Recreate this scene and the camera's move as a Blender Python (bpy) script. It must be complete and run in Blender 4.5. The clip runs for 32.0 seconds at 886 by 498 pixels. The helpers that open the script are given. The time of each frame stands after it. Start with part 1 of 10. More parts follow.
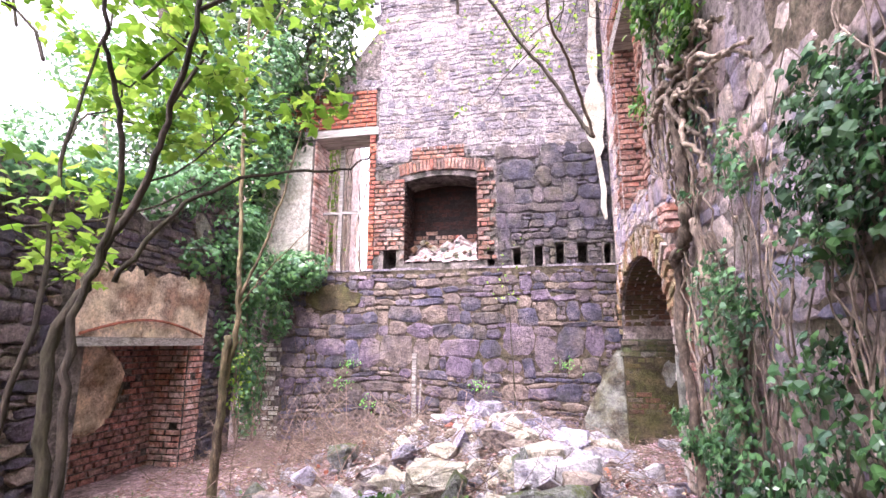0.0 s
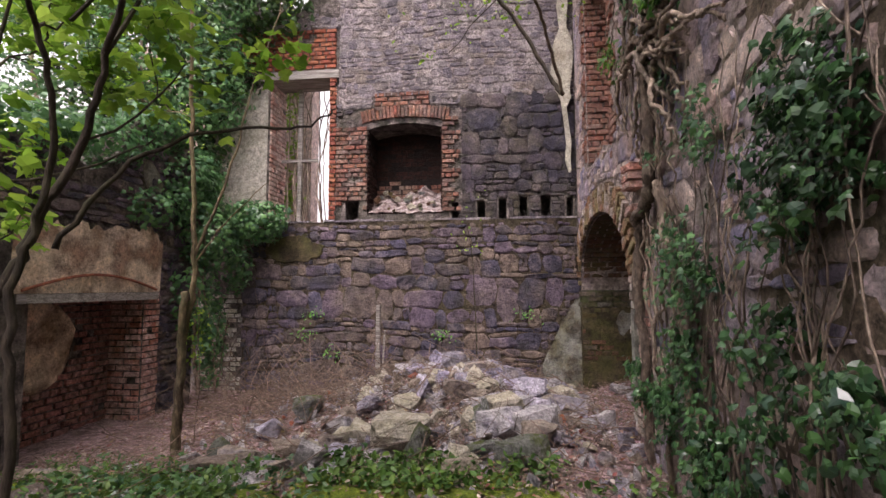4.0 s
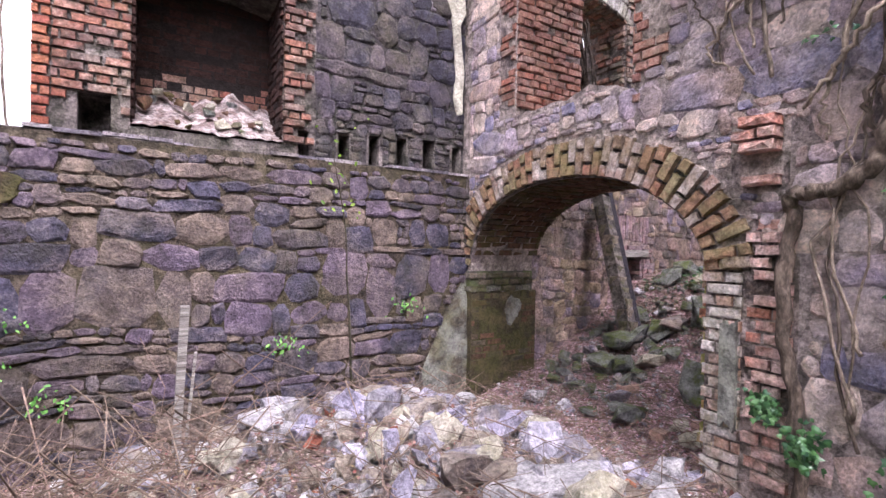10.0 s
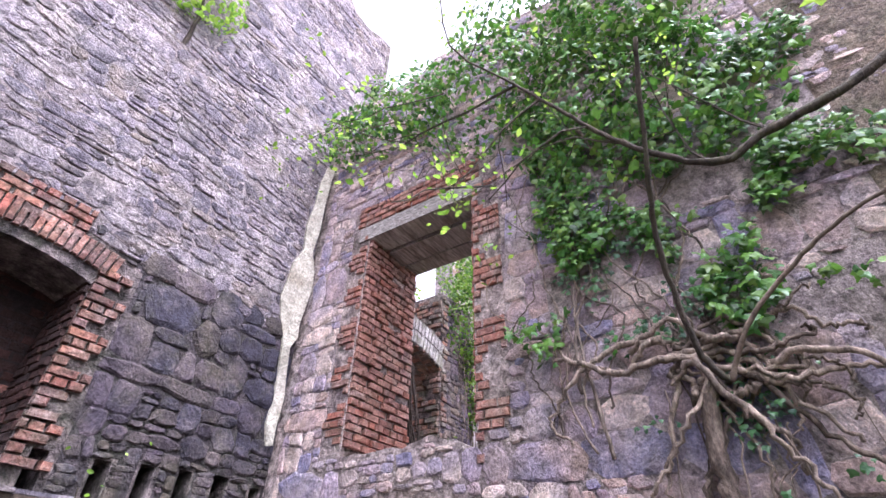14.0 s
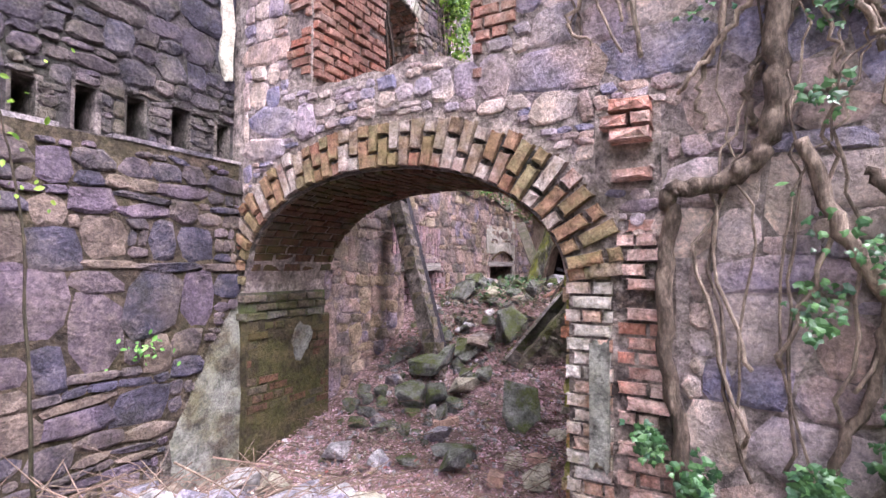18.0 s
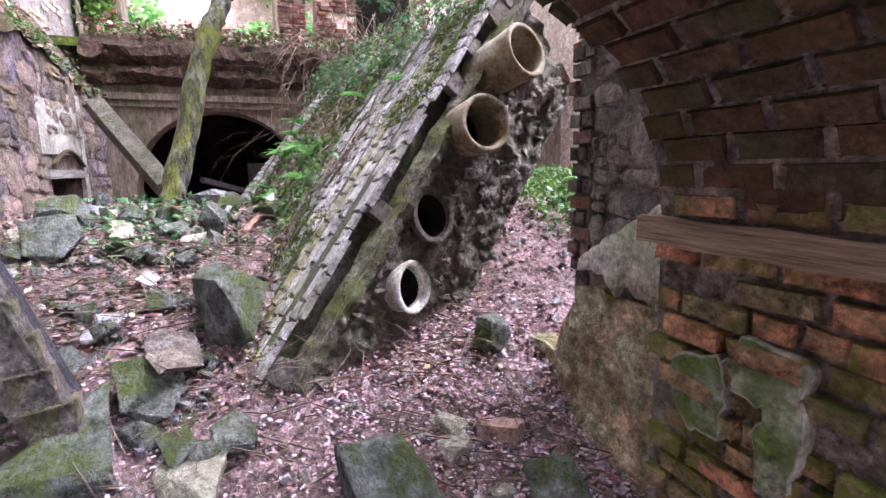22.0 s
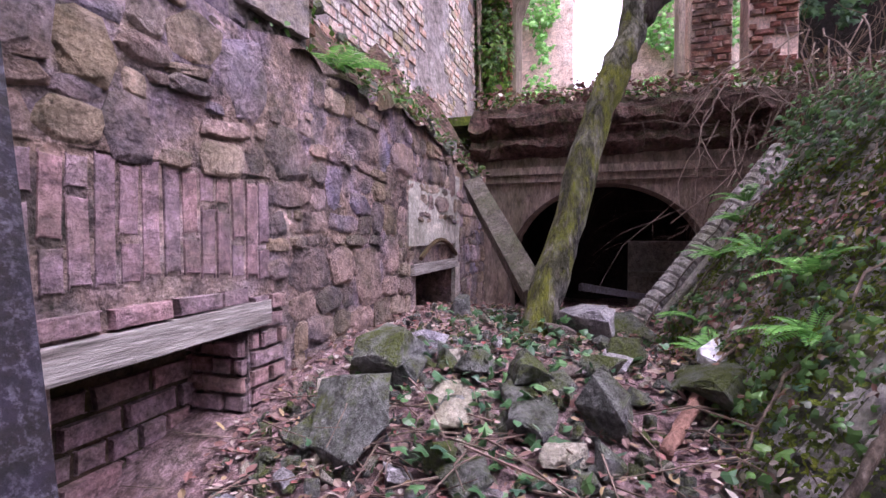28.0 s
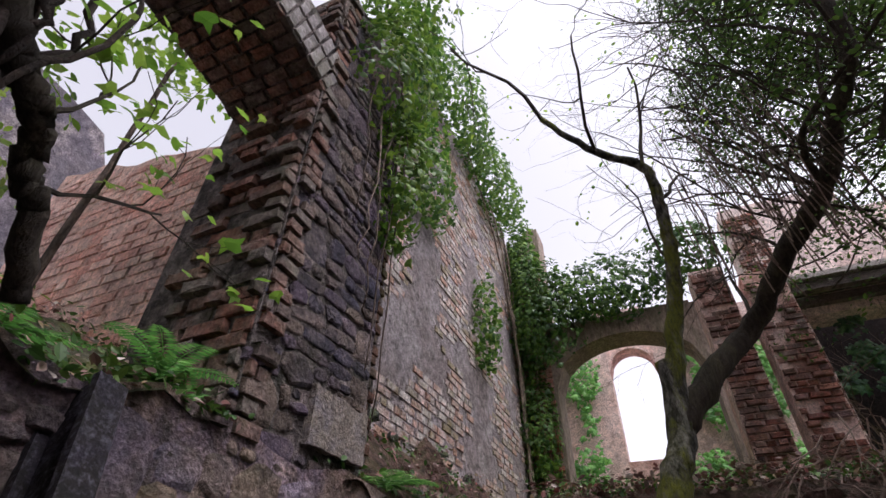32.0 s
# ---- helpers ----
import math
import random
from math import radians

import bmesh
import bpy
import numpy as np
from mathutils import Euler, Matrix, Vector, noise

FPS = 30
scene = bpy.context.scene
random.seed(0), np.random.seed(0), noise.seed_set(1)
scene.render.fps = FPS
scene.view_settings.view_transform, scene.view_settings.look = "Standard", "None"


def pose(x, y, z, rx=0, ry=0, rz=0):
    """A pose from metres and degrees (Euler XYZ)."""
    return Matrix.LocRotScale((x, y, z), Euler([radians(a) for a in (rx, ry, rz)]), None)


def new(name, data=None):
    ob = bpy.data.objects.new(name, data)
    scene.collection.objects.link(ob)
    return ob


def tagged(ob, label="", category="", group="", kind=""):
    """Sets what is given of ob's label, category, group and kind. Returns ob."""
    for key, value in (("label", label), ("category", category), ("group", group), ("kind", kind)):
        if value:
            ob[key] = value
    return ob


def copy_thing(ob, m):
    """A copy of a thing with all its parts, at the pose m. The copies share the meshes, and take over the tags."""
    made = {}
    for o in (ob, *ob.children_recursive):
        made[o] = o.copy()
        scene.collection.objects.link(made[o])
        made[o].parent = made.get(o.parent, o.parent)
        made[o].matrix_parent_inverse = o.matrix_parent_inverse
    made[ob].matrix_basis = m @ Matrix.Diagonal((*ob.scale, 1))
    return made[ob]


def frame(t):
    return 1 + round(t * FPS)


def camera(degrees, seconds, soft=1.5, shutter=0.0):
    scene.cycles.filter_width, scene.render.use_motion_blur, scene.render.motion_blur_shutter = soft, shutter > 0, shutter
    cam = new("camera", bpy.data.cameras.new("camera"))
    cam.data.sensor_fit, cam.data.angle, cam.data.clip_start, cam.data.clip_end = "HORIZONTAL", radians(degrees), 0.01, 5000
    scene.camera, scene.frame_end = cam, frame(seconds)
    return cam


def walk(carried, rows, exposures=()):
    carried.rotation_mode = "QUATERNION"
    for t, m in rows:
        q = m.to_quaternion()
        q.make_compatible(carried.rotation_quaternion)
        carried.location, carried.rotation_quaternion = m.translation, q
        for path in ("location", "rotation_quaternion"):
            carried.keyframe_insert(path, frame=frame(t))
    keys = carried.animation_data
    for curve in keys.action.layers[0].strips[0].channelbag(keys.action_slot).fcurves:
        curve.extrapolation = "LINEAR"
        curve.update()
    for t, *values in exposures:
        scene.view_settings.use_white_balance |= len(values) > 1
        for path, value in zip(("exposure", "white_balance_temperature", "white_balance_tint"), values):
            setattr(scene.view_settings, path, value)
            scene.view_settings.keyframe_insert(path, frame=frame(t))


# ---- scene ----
cam = camera(84.6, 32.0)
METRES, EYE, TILT, LEAN, TURN = 12.0, 1.6, 11.0, 0.0, 11.0
ROWS = [
    (0.0, 0.0, 0.0, 0.0, 0.0, 0.0, -0.0),
    (0.5, -0.004, 0.0011, 0.0068, -0.22, 7.84, -0.11),
    (1.0, -0.0099, 0.0026, 0.0155, -1.15, 11.96, -0.27),
    (1.5, -0.015, 0.0003, 0.0231, -1.88, 14.64, -0.45),
    (2.0, -0.0176, -0.0002, 0.0235, -2.44, 15.98, -0.59),
    (2.5, -0.0129, 0.0044, 0.018, -2.97, 16.15, -0.68),
    (3.0, -0.0092, 0.0061, 0.0106, -3.52, 12.9, -0.5),
    (3.5, -0.0039, 0.0059, 0.0074, -4.39, 1.78, -0.17),
    (4.0, -0.0014, 0.0043, 0.0086, -4.35, -6.46, -0.58),
    (4.5, -0.0058, 0.0093, 0.0053, -4.4, -9.1, -0.66),
    (6.5, -0.0076, 0.081, 0.0089, -4.21, -17.62, -0.53),
    (7.0, -0.0205, 0.103, 0.0031, -4.17, -17.67, -0.66),
    (7.5, -0.0382, 0.1309, 0.0032, -4.16, -17.62, -0.74),
    (8.0, -0.0604, 0.1605, -0.0024, -4.13, -17.65, -0.76),
    (8.5, -0.0799, 0.1881, -0.009, -6.22, -17.7, -1.39),
    (9.0, -0.0955, 0.2178, -0.0176, -20.27, -16.04, -4.72),
    (9.5, -0.1089, 0.2418, -0.0208, -31.4, -11.95, -6.88),
    (10.0, -0.1188, 0.2601, -0.0215, -41.69, -8.57, -8.51),
    (10.5, -0.1179, 0.2759, -0.0243, -52.5, -5.8, -9.82),
    (11.0, -0.1065, 0.3017, -0.0219, -59.38, -0.31, -10.45),
    (11.5, -0.1068, 0.3098, -0.0166, -61.66, 6.94, -10.54),
    (12.0, -0.1096, 0.3101, -0.0124, -62.54, 13.13, -10.5),
    (12.5, -0.1102, 0.309, -0.0093, -63.68, 20.0, -10.57),
    (13.0, -0.1118, 0.3086, -0.0073, -64.89, 26.33, -10.83),
    (13.5, -0.1141, 0.3081, -0.0057, -65.95, 32.05, -11.09),
    (15.5, -0.1034, 0.3107, -0.0221, -69.16, 26.8, -10.61),
    (16.0, -0.0989, 0.3107, -0.0253, -69.75, 17.4, -10.68),
    (16.5, -0.0938, 0.3132, -0.028, -69.91, 9.77, -10.66),
    (17.0, -0.0893, 0.3155, -0.0321, -69.9, 2.61, -10.58),
    (17.5, -0.0757, 0.3222, -0.0373, -69.93, -0.09, -10.56),
    (18.0, -0.0622, 0.3369, -0.0408, -70.01, -1.69, -10.66),
    (18.5, -0.0396, 0.3579, -0.0432, -71.9, -3.45, -10.71),
    (19.0, -0.0144, 0.3785, -0.0496, -74.55, -5.29, -10.85),
    (19.5, 0.0133, 0.4034, -0.0543, -77.66, -6.78, -11.17),
    (20.0, 0.0509, 0.4233, -0.0598, -86.35, -7.75, -11.29),
    (20.5, 0.0864, 0.4396, -0.0607, -97.14, -7.25, -11.04),
    (21.0, 0.1107, 0.4533, -0.0606, -105.69, -5.93, -10.43),
    (21.5, 0.1304, 0.4615, -0.0612, -115.64, -4.41, -9.19),
    (22.0, 0.1532, 0.4611, -0.0609, -123.36, -3.51, -8.18),
    (22.5, 0.1747, 0.4669, -0.0583, -127.65, -3.08, -7.47),
    (23.0, 0.2079, 0.4742, -0.0588, -132.25, -2.66, -6.7),
    (23.5, 0.2453, 0.4738, -0.063, -136.68, 1.3, -5.87),
    (24.0, 0.2712, 0.4752, -0.0558, -138.46, 7.07, -5.67),
    (24.5, 0.2832, 0.4773, -0.0572, -138.76, 8.31, -5.52),
    (26.5, 0.3302, 0.4616, -0.042, -120.07, 6.06, -8.16),
    (27.0, 0.3243, 0.4572, -0.0394, -109.03, 4.36, -9.36),
    (27.5, 0.319, 0.4531, -0.0376, -94.62, 1.1, -10.41),
    (28.0, 0.3163, 0.4519, -0.0355, -81.98, -3.41, -10.71),
    (28.5, 0.3099, 0.4539, -0.0294, -75.85, -5.83, -10.61),
    (29.0, 0.3057, 0.4558, -0.0223, -74.22, -1.0, -10.37),
    (29.5, 0.3006, 0.4582, -0.0178, -73.52, 10.33, -10.4),
    (30.0, 0.2983, 0.4602, -0.0143, -73.11, 20.48, -10.28),
    (30.5, 0.2966, 0.4609, -0.0124, -73.05, 28.03, -10.11),
    (31.0, 0.2972, 0.4606, -0.0107, -73.0, 32.99, -10.03),
    (31.5, 0.3006, 0.4605, -0.0131, -73.11, 35.13, -10.28),
    (32.0, 0.3044, 0.4553, -0.0124, -76.79, 36.03, -11.56),
]
EXPOSURES = [(0.0, 2.21, 6150, 31), (0.5, 1.91, 6100, 35), (1.0, 1.33, 6350, 19), (1.6, 0.73, 6650, 19), (2.2, 0.13, 6900, 16), (3.0, -0.07, 6800, 16), (4.0, 0.53, 6750, 24), (4.5, 0.83, 6550, 26), (6.5, 1.40, 6300, 22), (8, 1.60, 6200, 26), (9.5, 1.42, 6100, 26), (11, 1.42, 5950, 26), (12.5, 1.90, 5750, 26), (13.5, 1.72, 5650, 26), (15.5, 1.18, 6000, 26), (17, 1.68, 6050, 26), (19, 2.18, 6000, 29), (20, 2.52, 5800, 25), (21, 2.55, 5650, 20), (23, 2.58, 5700, 27), (24.5, 2.48, 5200, 27), (26.5, 1.49, 5700, 26), (28, 1.57, 5800, 41), (29.5, 1.54, 5200, 29), (32, 0.09, 6100, 22)]
walk(cam, [(t, pose(0, 0, EYE, TILT, LEAN, TURN) @ pose(METRES * x, METRES * y, METRES * z, 90 + pitch, roll, yaw)) for t, x, y, z, yaw, pitch, roll in ROWS], EXPOSURES)

# ---- world and sun: bright overcast sky over a roofless ruin ----
world = bpy.data.worlds.new("sky")
world.use_nodes = True
wn, wl = world.node_tree.nodes, world.node_tree.links
sky = wn.new("ShaderNodeTexSky")
sky.sky_type, sky.sun_disc = 'NISHITA', False
sky.sun_elevation, sky.sun_rotation = radians(62), radians(195)
sky.dust_density, sky.air_density = 4.0, 1.0
pale = wn.new("ShaderNodeHueSaturation")
pale.inputs["Saturation"].default_value = 0.06
pale.inputs["Value"].default_value = 2.0
wl.new(sky.outputs[0], pale.inputs["Color"])
wl.new(pale.outputs[0], wn["Background"].inputs[0])
wn["Background"].inputs[1].default_value = 0.15
scene.world = world
sun_data = bpy.data.lights.new("sun", 'SUN')
sun_data.energy, sun_data.angle, sun_data.color = 1.2, radians(30), (1.0, 0.97, 0.94)
sun = new("sun", sun_data)
sun.rotation_euler = Vector((0.14, 0.52, -1.0)).to_track_quat("-Z", "Y").to_euler()

# ---- materials ----
def surf(name, cols, rough=0.9, rnd=0.5, scale=5.0, fine=45.0, bump=0.9, dist=0.03, moss=0.0, mscale=3.5, mid=13.0, contrast=0.55, moss_cols=((0.03, 0.05, 0.01), (0.10, 0.14, 0.02)), stain=0.35, patch=1.3, metal=0.0, streak=(1, 1, 1), lime=0.0, lime_col=(0.42, 0.36, 0.31), lime_scale=1.6):
    """A mottled mineral or organic surface: a ramp of colours by piece and by noise, grain, stains, moss and relief."""
    m = bpy.data.materials.new(name)
    m.use_nodes = True
    n, l = m.node_tree.nodes, m.node_tree.links
    b = n["Principled BSDF"]
    geo, info = n.new("ShaderNodeNewGeometry"), n.new("ShaderNodeObjectInfo")
    mp = n.new("ShaderNodeMapping")
    mp.inputs["Scale"].default_value = streak
    l.new(geo.outputs["Position"], mp.inputs["Vector"])

    def noise_at(sc, detail=6.0, rg=0.6):
        t = n.new("ShaderNodeTexNoise")
        t.inputs["Scale"].default_value, t.inputs["Detail"].default_value, t.inputs["Roughness"].default_value = sc, detail, rg
        l.new(mp.outputs[0], t.inputs["Vector"])
        return t.outputs["Fac"]

    def calc(op, a, c, clamp=False):
        t = n.new("ShaderNodeMath")
        t.operation, t.use_clamp = op, clamp
        for i, v in enumerate((a, c)):
            if isinstance(v, (int, float)):
                t.inputs[i].default_value = v
            else:
                l.new(v, t.inputs[i])
        return t.outputs[0]

    def span(v, a, c, lo, hi):
        t = n.new("ShaderNodeMapRange")
        for i, w in enumerate((a, c, lo, hi), 1):
            t.inputs[i].default_value = w
        l.new(v, t.inputs[0])
        return t.outputs[0]

    def mixed(f, a, c, kind='MIX'):
        t = n.new("ShaderNodeMix")
        t.data_type, t.blend_type = 'RGBA', kind
        for i, v in ((0, f), (6, a), (7, c)):
            if isinstance(v, (int, float)):
                t.inputs[i].default_value = v
            elif isinstance(v, tuple):
                t.inputs[i].default_value = (*v, 1)
            else:
                l.new(v, t.inputs[i])
        return t.outputs[2]

    n1, n2, n3 = noise_at(scale), noise_at(fine, 8.0, 0.7), noise_at(patch, 4.0)
    pick = calc('FRACT', calc('ADD', info.outputs["Random"], geo.outputs["Random Per Island"]), 0.0)
    fac = calc('ADD', calc('MULTIPLY', pick, rnd), calc('MULTIPLY', span(n1, 0.25, 0.75, 0.0, 1.0), 1 - rnd))
    ramp = n.new("ShaderNodeValToRGB")
    el = ramp.color_ramp.elements
    while len(el) < len(cols):
        el.new(0.5)
    for i, c in enumerate(cols):
        el[i].position, el[i].color = i / max(1, len(cols) - 1), (*c, 1)
    l.new(fac, ramp.inputs[0])
    grain = n.new("ShaderNodeCombineColor")
    g = calc('MULTIPLY', calc('MULTIPLY', span(n2, 0.32, 0.68, 0.55, 1.42), span(noise_at(fine * 0.55, 4.0, 0.6), 0.36, 0.44, 0.66, 1.0)), span(noise_at(mid, 8.0, 0.75), 0.32, 0.68, 1 - contrast, 1 + contrast))
    for i in range(3):
        l.new(g, grain.inputs[i])
    col = mixed(1.0, ramp.outputs[0], grain.outputs[0], 'MULTIPLY')
    col = mixed(calc('MULTIPLY', span(n3, 0.45, 0.7, 0.0, 1.0), stain), col, tuple(0.45 * v for v in cols[len(cols) // 2]))
    if lime:
        wash = calc('ADD', span(noise_at(lime_scale, 9.0, 0.72), 0.47, 0.60, 0.0, 1.0), span(n2, 0.45, 0.75, -0.25, 0.25))
        col = mixed(calc('MULTIPLY', wash, lime, True), col, mixed(1.0, lime_col, grain.outputs[0], 'MULTIPLY'))
    if moss:
        sep = n.new("ShaderNodeSeparateXYZ")
        l.new(geo.outputs["Normal"], sep.inputs[0])
        cover = calc('ADD', span(noise_at(mscale, 8.0, 0.7), 0.46, 0.58, 0.0, 0.8), calc('MULTIPLY', sep.outputs[2], 0.35))
        cover = calc('MULTIPLY', calc('MULTIPLY', cover, span(n2, 0.3, 0.6, 0.3, 1.0)), moss, True)
        col = mixed(cover, col, mixed(n1, *moss_cols))
    l.new(col, b.inputs["Base Color"])
    b.inputs["Roughness"].default_value, b.inputs["Metallic"].default_value = rough, metal
    b.inputs["Specular IOR Level"].default_value = 0.3
    bp = n.new("ShaderNodeBump")
    bp.inputs["Strength"].default_value, bp.inputs["Distance"].default_value = bump, dist
    l.new(calc('ADD', calc('MULTIPLY', noise_at(12.0, 5.0, 0.65), 0.8), calc('MULTIPLY', n2, 0.8)), bp.inputs["Height"])
    l.new(bp.outputs[0], b.inputs["Normal"])
    return m


def leafy(name, cols, rough=0.45, trans=0.35):
    """Thin leaves: colour by leaf, some light passing through."""
    m = bpy.data.materials.new(name)
    m.use_nodes = True
    n, l = m.node_tree.nodes, m.node_tree.links
    b, out = n["Principled BSDF"], n["Material Output"]
    geo = n.new("ShaderNodeNewGeometry")
    ramp = n.new("ShaderNodeValToRGB")
    el = ramp.color_ramp.elements
    while len(el) < len(cols):
        el.new(0.5)
    for i, c in enumerate(cols):
        el[i].position, el[i].color = i / max(1, len(cols) - 1), (*c, 1)
    l.new(geo.outputs["Random Per Island"], ramp.inputs[0])
    l.new(ramp.outputs[0], b.inputs["Base Color"])
    b.inputs["Roughness"].default_value = rough
    t = n.new("ShaderNodeBsdfTranslucent")
    l.new(ramp.outputs[0], t.inputs[0])
    mx = n.new("ShaderNodeMixShader")
    mx.inputs[0].default_value = trans
    l.new(b.outputs[0], mx.inputs[1])
    l.new(t.outputs[0], mx.inputs[2])
    l.new(mx.outputs[0], out.inputs["Surface"])
    return m


SLATE, PLUM, BUFF, OCHRE, GREY, PALE = (0.07, 0.07, 0.11), (0.19, 0.145, 0.21), (0.34, 0.25, 0.18), (0.27, 0.16, 0.09), (0.26, 0.235, 0.26), (0.50, 0.44, 0.42)
M_STONE = surf("rubble_stone", ((0.046, 0.042, 0.066), (0.103, 0.093, 0.148), (0.068, 0.06, 0.084), (0.171, 0.126, 0.18), (0.117, 0.091, 0.088), (0.076, 0.071, 0.113), (0.233, 0.175, 0.145), (0.144, 0.11, 0.106), (0.341, 0.279, 0.242)), rnd=0.7, scale=0.8, mid=6.0, contrast=0.65, bump=1.0, dist=0.05, moss=0.3, mscale=2.5, lime=0.3, lime_col=(0.33, 0.255, 0.19), lime_scale=1.5, moss_cols=((0.06, 0.062, 0.02), (0.15, 0.135, 0.055)))
M_BED_BUFF = surf("buff_mortar", ((0.034, 0.025, 0.021), (0.112, 0.081, 0.058), (0.061, 0.046, 0.033), (0.161, 0.124, 0.093), (0.081, 0.056, 0.041)), rnd=0.0, scale=2.2, mid=14.0, contrast=0.9, bump=1.0, dist=0.05, moss=0.35, mscale=1.6, moss_cols=((0.09, 0.09, 0.03), (0.20, 0.18, 0.07)), stain=0.5)
M_BED_DARK = surf("dark_joint_mortar", ((0.03, 0.025, 0.027), (0.078, 0.066, 0.069), (0.051, 0.042, 0.045), (0.144, 0.12, 0.114)), rnd=0.0, scale=2.2, mid=12.0, contrast=0.9, bump=1.0, dist=0.05, moss=0.2)
# high mortar and stone kept pale, partly standing for stronger light up there
M_BED_PALE = surf("pale_mauve_mortar", ((0.211, 0.176, 0.19), (0.365, 0.323, 0.323), (0.281, 0.231, 0.225), (0.436, 0.393, 0.379)), rnd=0.0, scale=1.1, mid=12.0, contrast=0.75, bump=1.0, dist=0.05, moss=0.15, stain=0.45)
M_BED_EAST = surf("mauve_grey_mortar", ((0.177, 0.137, 0.129), (0.419, 0.347, 0.32), (0.274, 0.217, 0.227), (0.549, 0.468, 0.407)), rnd=0.0, scale=1.6, mid=13.0, contrast=0.85, bump=1.0, dist=0.05, moss=0.3, mscale=2.0, moss_cols=((0.09, 0.09, 0.03), (0.20, 0.18, 0.07)))
# brown roughcast of the near wall, darkened partly to stand for overhead shade
M_BED_BROWN = surf("brown_roughcast", ((0.11, 0.08, 0.06), (0.24, 0.175, 0.13), (0.16, 0.12, 0.09), (0.33, 0.25, 0.19), (0.085, 0.065, 0.055)), rnd=0.0, scale=2.0, mid=13.0, contrast=0.9, bump=1.0, dist=0.06, moss=0.3, stain=0.5)
M_STONE_UP = surf("upper_stone", ((0.172, 0.142, 0.172), (0.332, 0.295, 0.302), (0.246, 0.209, 0.234), (0.154, 0.136, 0.166), (0.295, 0.24, 0.209), (0.381, 0.344, 0.344)), rnd=0.5, scale=1.2, mid=7.0, contrast=0.7, bump=1.0, dist=0.06, moss=0.15, lime=0.65, lime_col=(0.52, 0.45, 0.42))
M_COURT = surf("court_stone", ((0.397, 0.257, 0.234), (0.228, 0.194, 0.284), (0.492, 0.336, 0.277), (0.16, 0.128, 0.141), (0.415, 0.301, 0.199), (0.586, 0.449, 0.355), (0.264, 0.177, 0.156)), rnd=0.55, scale=1.0, mid=6.0, contrast=0.65, bump=1.0, dist=0.06, moss=0.35, lime=0.3, lime_col=(0.56, 0.44, 0.41), lime_scale=1.2)
M_ROUGHCAST = surf("roughcast", ((0.30, 0.23, 0.205), (0.16, 0.125, 0.13), (0.46, 0.37, 0.33), (0.09, 0.07, 0.07), (0.38, 0.26, 0.19)), rnd=0.0, scale=2.2, mid=12.0, contrast=0.85, bump=1.0, dist=0.045, moss=0.2, lime=0.6, lime_col=(0.50, 0.43, 0.40))
M_RENDER_MOSS = surf("mossy_render", ((0.064, 0.048, 0.027), (0.104, 0.081, 0.044), (0.044, 0.035, 0.02), (0.084, 0.05, 0.031)), rnd=0.0, scale=3.0, mid=9.0, contrast=0.6, bump=0.8, dist=0.05, moss=0.6, moss_cols=((0.06, 0.065, 0.015), (0.14, 0.14, 0.03)))
M_PLASTER_OLD = surf("lichened_plaster", ((0.144, 0.144, 0.115), (0.259, 0.259, 0.23), (0.101, 0.0828, 0.0612), (0.216, 0.216, 0.194)), rnd=0.0, scale=3.0, mid=7.0, contrast=0.75, bump=0.7, dist=0.05, moss=0.5, moss_cols=((0.12, 0.13, 0.05), (0.20, 0.20, 0.09)))
M_MORTAR = surf("lime_mortar", ((0.025, 0.02, 0.02), (0.09, 0.075, 0.072), (0.20, 0.165, 0.155), (0.05, 0.042, 0.04)), rnd=0.0, scale=4, mid=8, contrast=0.8, bump=1.0, dist=0.06, moss=0.25, lime=0.5, lime_col=(0.36, 0.30, 0.27))
M_BRICK = surf("red_brick", ((0.20, 0.055, 0.04), (0.34, 0.10, 0.06), (0.28, 0.09, 0.07), (0.40, 0.15, 0.08), (0.30, 0.14, 0.12)), rnd=0.75, fine=70, moss=0.15)
M_BRICK_OR = surf("orange_brick", ((0.306, 0.135, 0.09), (0.288, 0.225, 0.126), (0.36, 0.207, 0.135), (0.261, 0.225, 0.126), (0.342, 0.153, 0.108), (0.522, 0.45, 0.414), (0.27, 0.189, 0.117), (0.468, 0.387, 0.342)), rnd=0.75, fine=70, contrast=0.7, moss=0.5, moss_cols=((0.10, 0.09, 0.02), (0.22, 0.18, 0.04)))
M_BRICK_PINK = surf("weathered_brick", ((0.672, 0.432, 0.36), (0.528, 0.264, 0.204), (0.768, 0.564, 0.492), (0.6, 0.42, 0.36), (0.816, 0.696, 0.648)), rnd=0.55, scale=1.5, mid=6, contrast=0.5, moss=0.12, lime=0.6, lime_col=(0.68, 0.56, 0.52))
M_BRICK_DARK = surf("dark_brown_brick", ((0.057, 0.039, 0.029), (0.113, 0.054, 0.037), (0.137, 0.07, 0.044), (0.081, 0.073, 0.052), (0.178, 0.112, 0.073)), rnd=0.6, scale=3, contrast=0.7, moss=1.1, mscale=2.5, moss_cols=((0.05, 0.05, 0.014), (0.11, 0.105, 0.03)))
M_BRICK_GREY = surf("grey_brick", ((0.36, 0.33, 0.31), (0.50, 0.46, 0.44), (0.27, 0.24, 0.23), (0.60, 0.56, 0.54)), rnd=0.6, contrast=0.6, moss=0.6, moss_cols=((0.06, 0.07, 0.02), (0.18, 0.19, 0.05)))
# one near-black for the smoked flue and for shade painted into recesses
M_SOOT_SHADE = surf("soot_and_shade", ((0.012, 0.009, 0.009), (0.03, 0.02, 0.018)), rnd=0.0)
